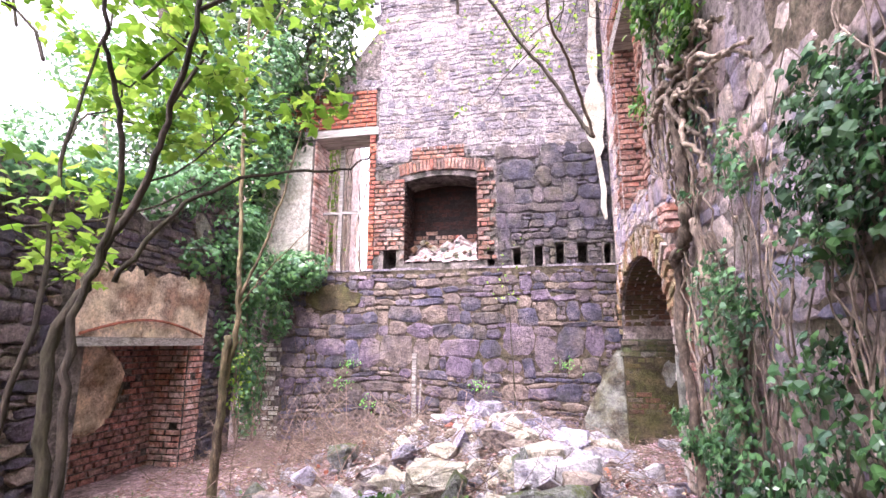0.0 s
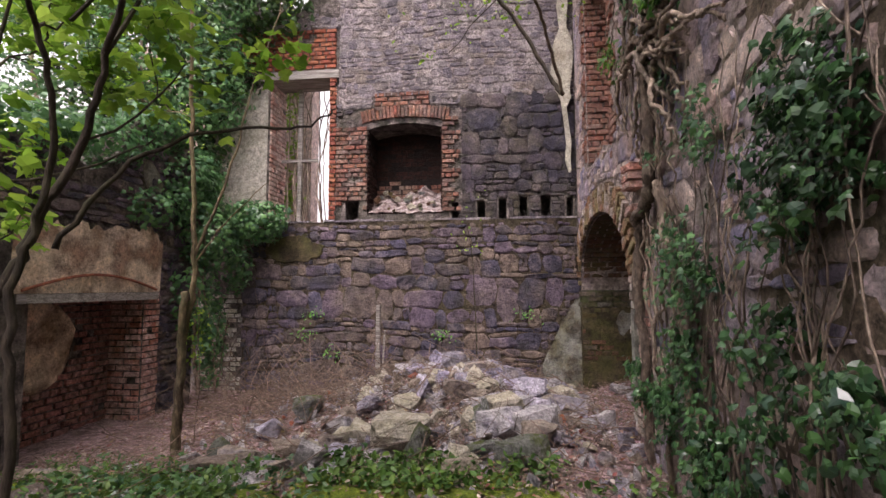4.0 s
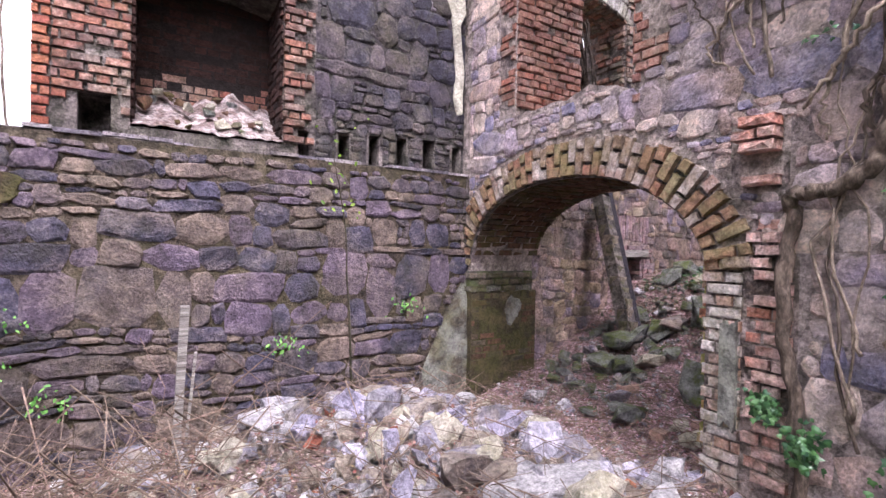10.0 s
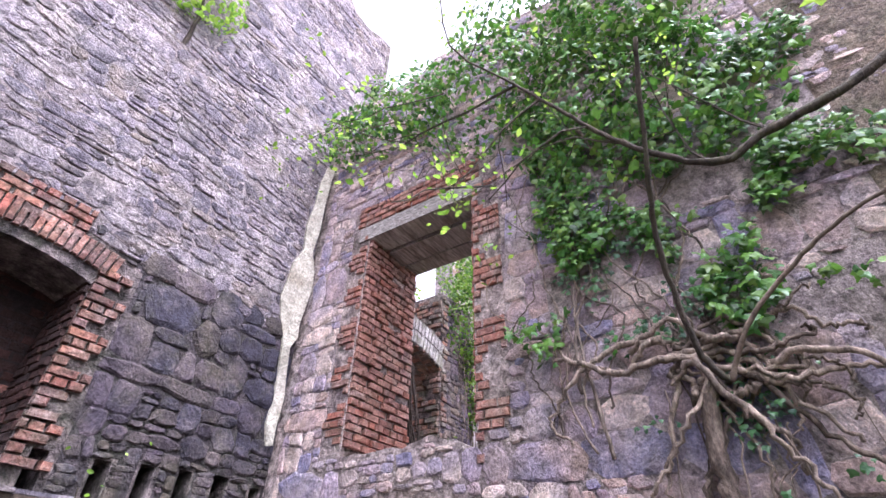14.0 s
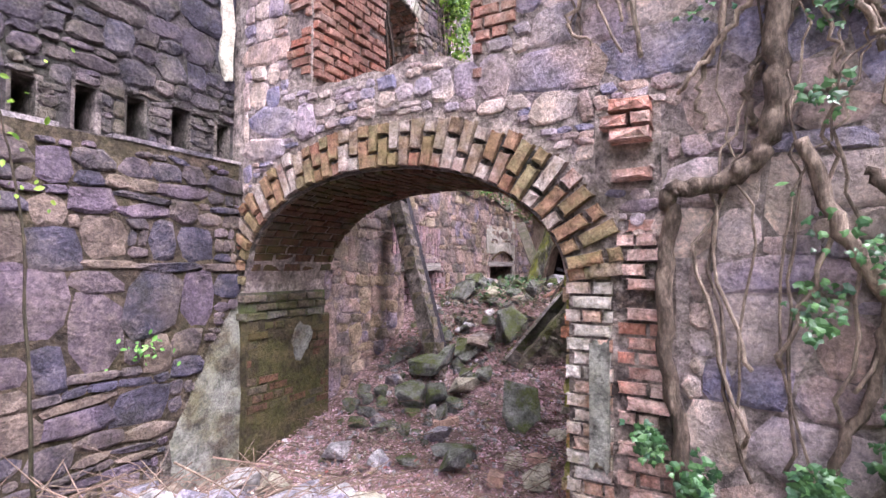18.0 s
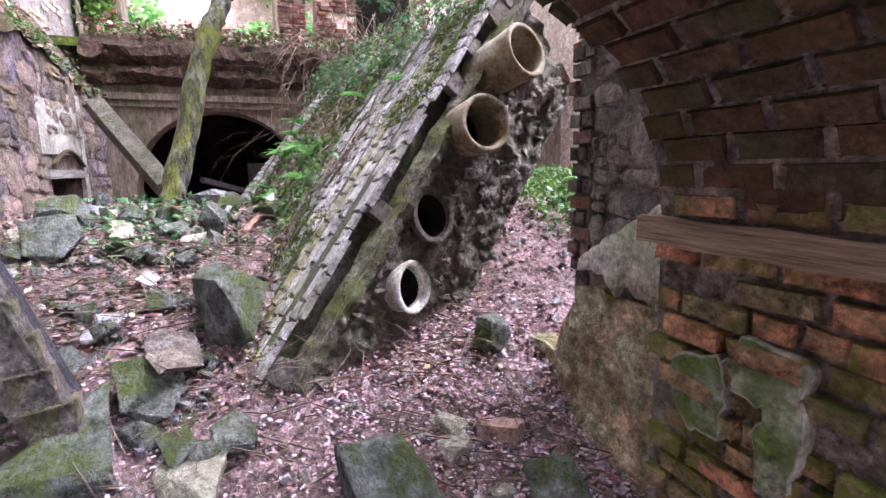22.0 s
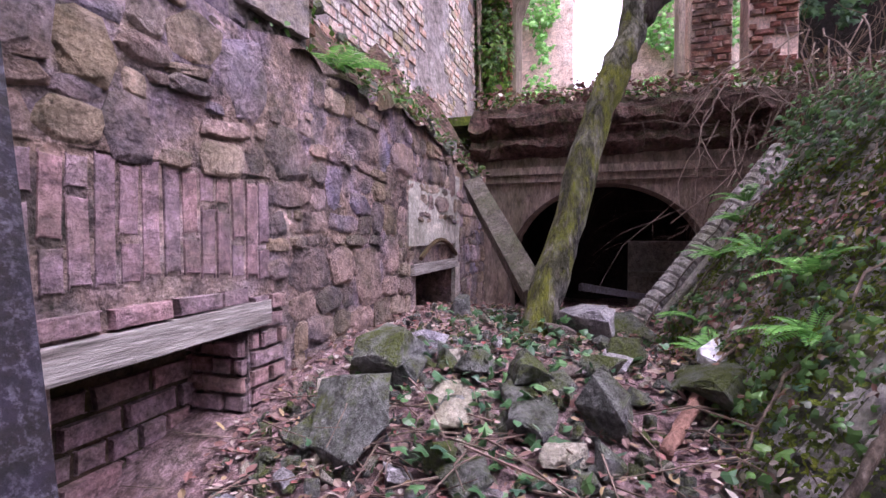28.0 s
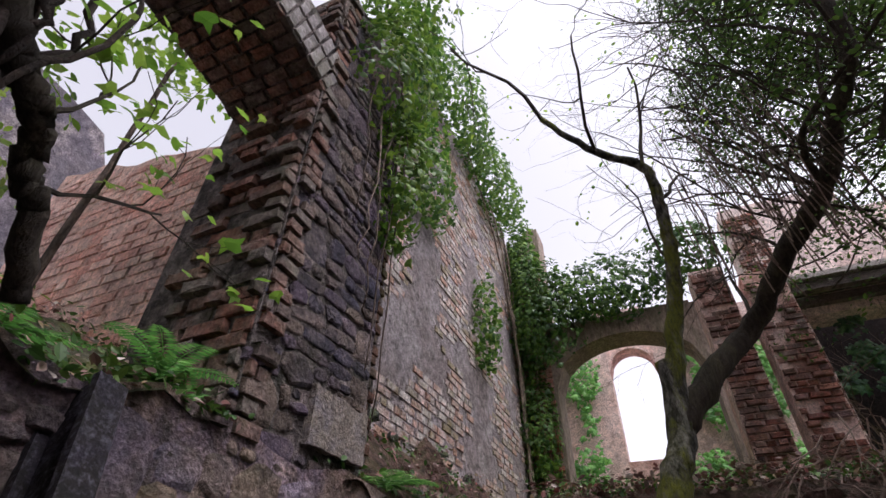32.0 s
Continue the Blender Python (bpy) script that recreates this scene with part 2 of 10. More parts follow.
# smoke-blackened brick, darkened further to stand for the fireplace's inner shade
M_BRICK_SOOT_SHADE = surf("fireback_brick", ((0.010, 0.007, 0.006), (0.022, 0.011, 0.009), (0.05, 0.02, 0.015), (0.015, 0.011, 0.010)), rnd=0.5, scale=1.5)
M_PLASTER = surf("old_plaster", ((0.42, 0.38, 0.33), (0.52, 0.48, 0.42), (0.36, 0.31, 0.26)), rnd=0.0, scale=2.5, bump=0.25, moss=0.35, stain=0.5)
M_PLASTER_PINK = surf("pink_plaster", ((0.632, 0.483, 0.437), (0.759, 0.632, 0.575), (0.483, 0.31, 0.253)), rnd=0.0, scale=1.6, bump=0.3, stain=0.4)
M_RENDER = surf("stained_render", ((0.20, 0.145, 0.115), (0.29, 0.225, 0.185), (0.14, 0.09, 0.07)), rnd=0.0, scale=2.5, bump=0.4, moss=0.4, streak=(1, 1, 0.35))
M_CONC = surf("concrete", ((0.128, 0.102, 0.087), (0.21, 0.173, 0.15), (0.075, 0.063, 0.057)), rnd=0.2, bump=1.0, dist=0.05, moss=0.5)
M_CLAY = surf("clay_pipe", ((0.24, 0.18, 0.10), (0.42, 0.37, 0.29), (0.15, 0.10, 0.05), (0.36, 0.32, 0.26)), rnd=0.0, scale=4, mid=8.0, contrast=0.5, bump=0.3, stain=0.7, moss=0.35, moss_cols=((0.10, 0.08, 0.02), (0.24, 0.20, 0.07)))
M_SOIL = surf("leaf_mould", ((0.085, 0.055, 0.052), (0.255, 0.158, 0.156), (0.459, 0.307, 0.321), (0.153, 0.097, 0.095)), rnd=0.0, scale=9, fine=70, mid=22, contrast=0.85, bump=1.0, dist=0.05, moss=0.25)
M_EARTH = surf("dark_earth", ((0.032, 0.018, 0.015), (0.09, 0.047, 0.039), (0.153, 0.086, 0.072), (0.054, 0.029, 0.025)), rnd=0.0, scale=6, mid=12, contrast=0.8, bump=1.0, dist=0.06, moss=0.5)
M_MOSS = surf("moss", ((0.06, 0.04, 0.025), (0.07, 0.11, 0.012), (0.16, 0.21, 0.02), (0.26, 0.28, 0.035)), rnd=0.3, scale=9, fine=90, bump=1.0, dist=0.03)
M_ROCK = surf("limestone", ((0.156, 0.141, 0.159), (0.369, 0.35, 0.367), (0.524, 0.496, 0.496), (0.233, 0.214, 0.269), (0.35, 0.292, 0.233), (0.166, 0.122, 0.104), (0.428, 0.399, 0.397)), rnd=0.7, scale=6, bump=1.0, dist=0.04, mscale=7.0, moss=0.12)
M_ROCK_MOSS = surf("mossy_rock", ((0.05, 0.053, 0.057), (0.13, 0.132, 0.132), (0.24, 0.24, 0.235), (0.075, 0.078, 0.08), (0.32, 0.31, 0.29)), rnd=0.35, scale=4, fine=60, mid=11, contrast=0.95, bump=1.0, dist=0.05, mscale=4.5, moss=1.1, moss_cols=((0.035, 0.05, 0.01), (0.13, 0.16, 0.03)))
M_ROCK_MAUVE = surf("mauve_rock", ((0.20, 0.18, 0.25), (0.34, 0.31, 0.41), (0.46, 0.43, 0.50), (0.27, 0.22, 0.28)), rnd=0.5, scale=5, mid=12, contrast=0.8, bump=1.0, dist=0.04, moss=0.1)
M_ROCK_YEL = surf("buff_rock", ((0.358, 0.325, 0.258), (0.493, 0.448, 0.37), (0.426, 0.392, 0.347)), rnd=0.6, scale=6, bump=1.0, dist=0.04, mscale=7.0, moss=0.35, moss_cols=((0.14, 0.13, 0.03), (0.30, 0.28, 0.08)))
M_WOOD = surf("grey_wood", ((0.22, 0.19, 0.16), (0.38, 0.35, 0.32), (0.13, 0.10, 0.085)), rnd=0.2, scale=12, streak=(0.15, 1, 3), bump=0.7, stain=0.3)
M_STEEL = surf("rusty_steel", ((0.008, 0.006, 0.01), (0.015, 0.011, 0.02), (0.01, 0.006, 0.007), (0.022, 0.017, 0.029)), rough=0.75, rnd=0.1, scale=14, bump=0.3, moss=0.05, lime=0.35, lime_scale=60.0, lime_col=(0.16, 0.15, 0.19))
M_BARK = surf("bark", ((0.026, 0.019, 0.014), (0.055, 0.042, 0.031), (0.085, 0.065, 0.047)), rnd=0.3, scale=14, streak=(1, 1, 0.3), bump=0.9, moss=0.2)
M_BARK_SAP = surf("sapling_bark", ((0.10, 0.07, 0.04), (0.20, 0.15, 0.085), (0.065, 0.045, 0.03), (0.26, 0.21, 0.14)), rnd=0.3, scale=14, streak=(1, 1, 0.3), contrast=0.8, bump=0.9, moss=0.4)
M_BARK_MOSS = surf("mossy_bark", ((0.039, 0.034, 0.029), (0.13, 0.117, 0.098), (0.029, 0.026, 0.021), (0.221, 0.208, 0.182), (0.065, 0.058, 0.047)), rnd=0.2, scale=12, streak=(1, 1, 0.4), bump=1.0, dist=0.05, contrast=1.0, moss=1.5, mscale=4.0, moss_cols=((0.08, 0.095, 0.012), (0.27, 0.28, 0.035)))
M_VINE = surf("vine_bark", ((0.16, 0.115, 0.09), (0.36, 0.28, 0.22), (0.09, 0.065, 0.05), (0.45, 0.36, 0.29)), rnd=0.6, scale=18, streak=(1, 1, 0.4), bump=0.9, contrast=0.7)
M_TWIG = surf("twig", ((0.112, 0.077, 0.056), (0.196, 0.147, 0.112), (0.238, 0.154, 0.126)), rnd=0.8, scale=20, bump=0.3)
M_IVY = leafy("ivy_leaf", ((0.025, 0.075, 0.028), (0.06, 0.15, 0.055), (0.11, 0.24, 0.08), (0.045, 0.11, 0.065), (0.07, 0.18, 0.06)), 0.3, 0.25)
M_LEAF = leafy("spring_leaf", ((0.12, 0.26, 0.03), (0.24, 0.42, 0.05), (0.36, 0.52, 0.08), (0.08, 0.19, 0.02)), 0.5, 0.6)
M_FERN = leafy("fern_frond", ((0.073, 0.219, 0.049), (0.146, 0.389, 0.073), (0.243, 0.535, 0.121)), 0.5, 0.35)
M_LITTER = leafy("dead_leaf", ((0.15, 0.06, 0.048), (0.25, 0.14, 0.115), (0.08, 0.04, 0.032), (0.36, 0.27, 0.22), (0.50, 0.44, 0.38), (0.23, 0.055, 0.045), (0.28, 0.18, 0.15), (0.10, 0.05, 0.045), (0.34, 0.25, 0.12), (0.13, 0.07, 0.06), (0.19, 0.09, 0.07)), 0.7, 0.1)
# leaves paler than the other litter, standing in for light on the court floor
M_LITTER_PALE = leafy("brightened_leaf", ((0.538, 0.337, 0.392), (0.63, 0.444, 0.509), (0.35, 0.19, 0.213), (0.723, 0.585, 0.643), (0.491, 0.273, 0.321), (0.256, 0.13, 0.143), (0.421, 0.229, 0.262)), 0.7, 0.1)
M_GRASS = leafy("ground_leaf", ((0.03, 0.08, 0.015), (0.07, 0.16, 0.03), (0.12, 0.20, 0.03)), 0.5, 0.3)
M_WHITE = surf("white_scrap", ((0.75, 0.74, 0.76), (0.68, 0.66, 0.70)), rnd=0.0, bump=0.1, stain=0.1)
M_DARKWOOD = surf("dark_timber", ((0.06, 0.05, 0.045), (0.12, 0.10, 0.09), (0.16, 0.13, 0.12)), rnd=0.3, scale=12, streak=(0.2, 1, 3), bump=0.6)

M_MOSS_DARK = surf("mossy_mortar", ((0.05, 0.045, 0.04), (0.11, 0.10, 0.08), (0.16, 0.14, 0.12)), rnd=0.0, moss=1.0, mscale=5.0)

M_BRICK_PIER = surf("pier_brick", ((0.123, 0.0902, 0.082), (0.205, 0.131, 0.107), (0.246, 0.107, 0.0738), (0.164, 0.139, 0.123), (0.0984, 0.0656, 0.0574), (0.246, 0.205, 0.18)), rnd=0.6, contrast=0.6, moss=0.3, lime=0.3)

M_BRICK_MIX = surf("limewashed_brick", ((0.40, 0.17, 0.12), (0.56, 0.48, 0.44), (0.46, 0.26, 0.19), (0.62, 0.57, 0.54), (0.30, 0.24, 0.15), (0.52, 0.38, 0.33)), rnd=0.6, scale=4, contrast=0.6, moss=0.5, mscale=5, moss_cols=((0.08, 0.08, 0.02), (0.19, 0.18, 0.05)))

M_BRICK_LOOSE = surf("worn_pink_brick", ((0.42, 0.24, 0.20), (0.52, 0.34, 0.29), (0.36, 0.19, 0.15)), rnd=0.6, scale=6, contrast=0.6, moss=0.4)
M_CLAY_PALE = surf("pale_clay", ((0.55, 0.50, 0.44), (0.66, 0.62, 0.57), (0.34, 0.28, 0.20)), rnd=0.0, scale=5, contrast=0.5, bump=0.5, moss=0.2)
M_EAST = surf("mauve_rubble", ((0.194, 0.172, 0.281), (0.388, 0.314, 0.417), (0.532, 0.38, 0.327), (0.255, 0.237, 0.371), (0.726, 0.569, 0.484), (0.46, 0.38, 0.44), (0.327, 0.273, 0.281)), rnd=0.65, scale=0.9, mid=6.0, contrast=0.6, bump=1.0, dist=0.04, moss=0.35, mscale=2.5, lime=0.35, lime_col=(0.62, 0.50, 0.44), lime_scale=1.2, moss_cols=((0.08, 0.085, 0.025), (0.19, 0.17, 0.07)))
M_COURT_BED = surf("court_mortar", ((0.231, 0.143, 0.125), (0.116, 0.084, 0.084), (0.442, 0.302, 0.243), (0.274, 0.207, 0.251), (0.527, 0.386, 0.288), (0.159, 0.104, 0.08)), rnd=0.0, scale=1.4, mid=9, contrast=0.95, bump=1.0, dist=0.08, moss=0.35, lime=0.4, lime_col=(0.54, 0.43, 0.41), lime_scale=1.0)
M_FOOTING = surf("footing_rubble", ((0.655, 0.492, 0.307), (0.85, 0.796, 0.517), (0.444, 0.338, 0.199), (0.796, 0.562, 0.358), (0.85, 0.85, 0.656)), rnd=0.0, scale=4.0, mid=11.0, contrast=0.75, bump=1.0, dist=0.07, moss=1.1, moss_cols=((0.09, 0.095, 0.02), (0.22, 0.22, 0.05)))
M_SCAR = surf("pale_scar", ((0.82, 0.753, 0.635), (0.85, 0.85, 0.78), (0.582, 0.529, 0.409), (0.85, 0.82, 0.727)), rnd=0.0, scale=4, mid=10, contrast=0.6, bump=0.9, dist=0.05, moss=0.5, moss_cols=((0.12, 0.15, 0.04), (0.22, 0.26, 0.08)))
M_LIP = surf("mossy_lip", ((0.05, 0.045, 0.03), (0.12, 0.10, 0.075), (0.22, 0.20, 0.16), (0.08, 0.075, 0.04)), rnd=0.0, scale=5, mid=12, contrast=0.8, bump=1.0, dist=0.06, moss=1.0, mscale=4, moss_cols=((0.06, 0.075, 0.01), (0.17, 0.19, 0.03)))

M_BRICK_MOSSY = surf("mossy_grey_brick", ((0.125, 0.109, 0.085), (0.188, 0.17, 0.152), (0.076, 0.065, 0.041), (0.161, 0.121, 0.098), (0.223, 0.206, 0.188)), rnd=0.6, scale=4, contrast=0.7, moss=0.7, mscale=5, moss_cols=((0.07, 0.075, 0.02), (0.16, 0.16, 0.045)))

M_SLATE = surf("dark_slate_rubble", ((0.028, 0.028, 0.043), (0.056, 0.051, 0.075), (0.039, 0.036, 0.048), (0.088, 0.068, 0.088), (0.061, 0.051, 0.05), (0.123, 0.099, 0.091)), rnd=0.6, scale=0.9, mid=6.0, contrast=0.6, bump=1.0, dist=0.035, moss=0.3, mscale=2.5, lime=0.25, lime_col=(0.38, 0.31, 0.26), lime_scale=0.8, moss_cols=((0.08, 0.085, 0.025), (0.19, 0.17, 0.07)))

# ---- building blocks ----
WM = {}


class Geo:
    """Vertices and faces of one mesh."""

    def __init__(self):
        self.v, self.f = [], []

    def add(self, vs, fs):
        o = len(self.v)
        self.v.extend(tuple(p) for p in vs)
        self.f.extend(tuple(i + o for i in f) for f in fs)
        return self

    def hexa(self, p):
        """A solid of eight corners: four below, four above, both anticlockwise."""
        return self.add(p, ((3, 2, 1, 0), (4, 5, 6, 7), (0, 1, 5, 4), (1, 2, 6, 5), (2, 3, 7, 6), (3, 0, 4, 7)))

    def box(self, x0, x1, y0, y1, z0, z1):
        return self.hexa(((x0, y0, z0), (x1, y0, z0), (x1, y1, z0), (x0, y1, z0), (x0, y0, z1), (x1, y0, z1), (x1, y1, z1), (x0, y1, z1)))

    def tube(self, pts, radii, n=7, wob=0.0, rng=random):
        """A round limb along points with a radius at each."""
        pts = [Vector(p) for p in pts]
        o, k = len(self.v), len(pts)
        ref = None
        for i, p in enumerate(pts):
            d = (pts[min(i + 1, k - 1)] - pts[max(i - 1, 0)]).normalized()
            if ref is None:
                ref = d.orthogonal().normalized()
            ref = (ref - d * ref.dot(d)).normalized()
            side = d.cross(ref)
            for j in range(n):
                a = 2 * math.pi * j / n
                r = radii[i] * (1 + rng.uniform(-wob, wob))
                self.v.append(tuple(p + (ref * math.cos(a) + side * math.sin(a)) * r))
        for i in range(k - 1):
            for j in range(n):
                a, b = o + i * n + j, o + i * n + (j + 1) % n
                self.f.append((a, b, b + n, a + n))
        self.f.append(tuple(o + n - 1 - j for j in range(n)))
        self.f.append(tuple(o + (k - 1) * n + j for j in range(n)))
        return self


def mesh_of(name, g, mat, smooth=False):
    me = bpy.data.meshes.new(name)
    me.from_pydata(g.v, [], g.f)
    me.materials.append(mat)
    if smooth:
        me.shade_smooth()
    return me


def thing(name, label, category, at=(0, 0, 0), group="", kind=""):
    """An Empty that gathers the parts of one thing."""
    ob = tagged(new(name), label, category, group, kind)
    ob.location = at
    ob.empty_display_size = 0.1
    WM[ob] = Matrix.Translation(at)
    return ob


def part(name, g, mat, parent, label="", smooth=False, kind=""):
    """One mesh under a thing or a part, in world coordinates."""
    ob = new(name, mesh_of(name, g, mat, smooth))
    ob.parent = parent
    ob.matrix_parent_inverse = WM[parent].inverted()
    WM[ob] = Matrix.Identity(4)
    if label or kind:
        tagged(ob, label, kind=kind)
    return ob


def solid(name, g, mat, label, category, kind="", group="", smooth=False):
    """A thing of one mesh, in world coordinates."""
    ob = tagged(new(name, mesh_of(name, g, mat, smooth)), label, category, group, kind)
    WM[ob] = Matrix.Identity(4)
    return ob


def ease(a, b, x):
    t = min(1.0, max(0.0, (x - a) / (b - a)))
    return t * t * (3 - 2 * t)


def fbm(x, y, z=0.0, k=4):
    return sum(noise.noise((x * 2 ** i, y * 2 ** i, z + 7.3 * i)) / 2 ** i for i in range(k))


# stones and bricks as shared unit meshes: x and y within half a unit, z the depth in front of the wall
def lump(rng, cut, edge_in, inset, rough):
    """A face stone or brick: a four-sided outline with broken corners, worn edges and an uneven face."""
    ring = []
    for cx, cy in ((-1, -1), (1, -1), (1, 1), (-1, 1)):
        px, py = 0.5 - rng.uniform(0, edge_in), 0.5 - rng.uniform(0, edge_in)
        ka, kb = rng.uniform(0.02, cut) * rng.random(), rng.uniform(0.02, cut) * rng.random()
        pair = [(cx * px, cy * (py - kb - 0.015)), (cx * (px - ka - 0.015), cy * py)]
        ring += pair if cx * cy < 0 else pair[::-1]
    tx, ty = rng.gauss(0, rough), rng.gauss(0, rough)
    vs = [(x, y, -0.8) for x, y in ring]
    vs += [(x, y, 0.45 + rng.uniform(-0.25, 0.15) + tx * x + ty * y) for x, y in ring]
    vs += [(x * (1 - inset * rng.uniform(0.4, 1.6)), y * (1 - inset * rng.uniform(0.4, 1.6)), 0.88 + rng.uniform(-1, 1) * rough * 0.6 + tx * x + ty * y) for x, y in ring]
    vs += [(x * rng.uniform(0.3, 0.6), y * rng.uniform(0.3, 0.6), 0.95 + rng.uniform(-1, 1) * rough * 1.1) for x, y in ring[::2]]
    n, m = 8, 4
    fs = [(i, (i + 1) % n, n + (i + 1) % n, n + i) for i in range(n)] + [(n + i, n + (i + 1) % n, 2 * n + (i + 1) % n, 2 * n + i) for i in range(n)]
    for j in range(m):
        k, nx = 3 * n + j, 3 * n + (j + 1) % m
        fs += [(2 * n + 2 * j, 2 * n + 2 * j + 1, k), (2 * n + 2 * j + 1, 2 * n + (2 * j + 2) % n, nx, k)]
    fs.append(tuple(3 * n + j for j in range(m)))
    return vs, fs


def rubble_lump(rng, n):
    """A field stone: an uneven many-sided outline, rounded off towards a bulging, broken face."""
    p, skew, turn_ = rng.uniform(4.0, 9.0), rng.uniform(-0.22, 0.22), rng.uniform(0, 6.3)
    ring = []
    for i in range(n):
        a = turn_ + 2 * math.pi * (i + rng.uniform(-0.3, 0.3)) / n
        c, q = math.cos(a), math.sin(a)
        r = 0.53 / (abs(c) ** p + abs(q) ** p) ** (1 / p) * rng.uniform(0.87, 1.05)
        ring.append((r * c + skew * r * q, r * q))
    tx, ty = rng.gauss(0, 0.22), rng.gauss(0, 0.22)
    vs = [(x, y, -0.8) for x, y in ring]
    vs += [(x, y, 0.22 + rng.uniform(-0.15, 0.2) + tx * x + ty * y) for x, y in ring]
    vs += [(x * k, y * k, 0.86 + rng.uniform(-0.14, 0.10) + tx * x + ty * y) for x, y, k in ((x, y, rng.uniform(0.66, 0.9)) for x, y in ring)]
    vs.append((rng.uniform(-0.12, 0.12), rng.uniform(-0.12, 0.12), 0.98 + rng.uniform(-0.16, 0.08)))
    fs = [(i, (i + 1) % n, n + (i + 1) % n, n + i) for i in range(n)] + [(n + i, n + (i + 1) % n, 2 * n + (i + 1) % n, 2 * n + i) for i in range(n)]
    return vs, fs + [(2 * n + i, 2 * n + (i + 1) % n, 3 * n) for i in range(n)]


rs = random.Random(4)
STONES = [rubble_lump(rs, 8 + k % 2) for k in range(28)]
BRICKS = [lump(rs, 0.07, 0.025, 0.04, 0.10) for _ in range(12)]
CACHE = {}


def unit_mesh(kind, i, mat):
    key = (kind, i, mat.name)
    if key not in CACHE:
        g = Geo()
        g.add(*(STONES if kind == "stone" else BRICKS)[i])
        CACHE[key] = mesh_of(kind, g, mat)
    return CACHE[key]


def lay(parent, cells, mat, kind="stone", limit=300, near=None, seed=1, name=None):
    """Lays pieces (matrices whose axes are width, height and depth) on a wall: the nearest as parts, the rest joined."""
    rng = random.Random(seed)
    cells = list(cells)
    if near is not None:
        cells.sort(key=lambda m: (m.translation - Vector(near)).length)
    inv = WM[parent].inverted()
    for m in cells[:limit]:
        ob = new(name or kind, unit_mesh(kind, rng.randrange(24 if kind == "stone" else 12), mat))
        ob.parent, ob.matrix_parent_inverse, ob.matrix_basis = parent, inv, m
    if len(cells) > limit:
        g = Geo()
        for m in cells[limit:]:
            vs, fs = rng.choice(STONES if kind == "stone" else BRICKS)
            g.add([m @ Vector(v) for v in vs], fs)
        part((name or kind) + "work", g, mat, parent, kind="stuff")


def frame_of(o, u, n):
    """Origin, width, up and outward axes of a wall face."""
    u, n = Vector(u).normalized(), Vector(n).normalized()
    return Vector(o), u, n.cross(u).normalized() if n.cross(u).z > 0 else u.cross(n).normalized(), n


def cell(fr, u, v, w, h, d, tilt=0.0, out=0.0):
    o, U, V, N = fr
    c, s = math.cos(tilt), math.sin(tilt)
    a, b = U * c + V * s, V * c - U * s
    if a.cross(b).dot(N) < 0:
        a = -a
    p = o + U * u + V * v + N * out
    return Matrix(((a.x * w, b.x * h, N.x * d, p.x), (a.y * w, b.y * h, N.y * d, p.y), (a.z * w, b.z * h, N.z * d, p.z), (0, 0, 0, 1)))


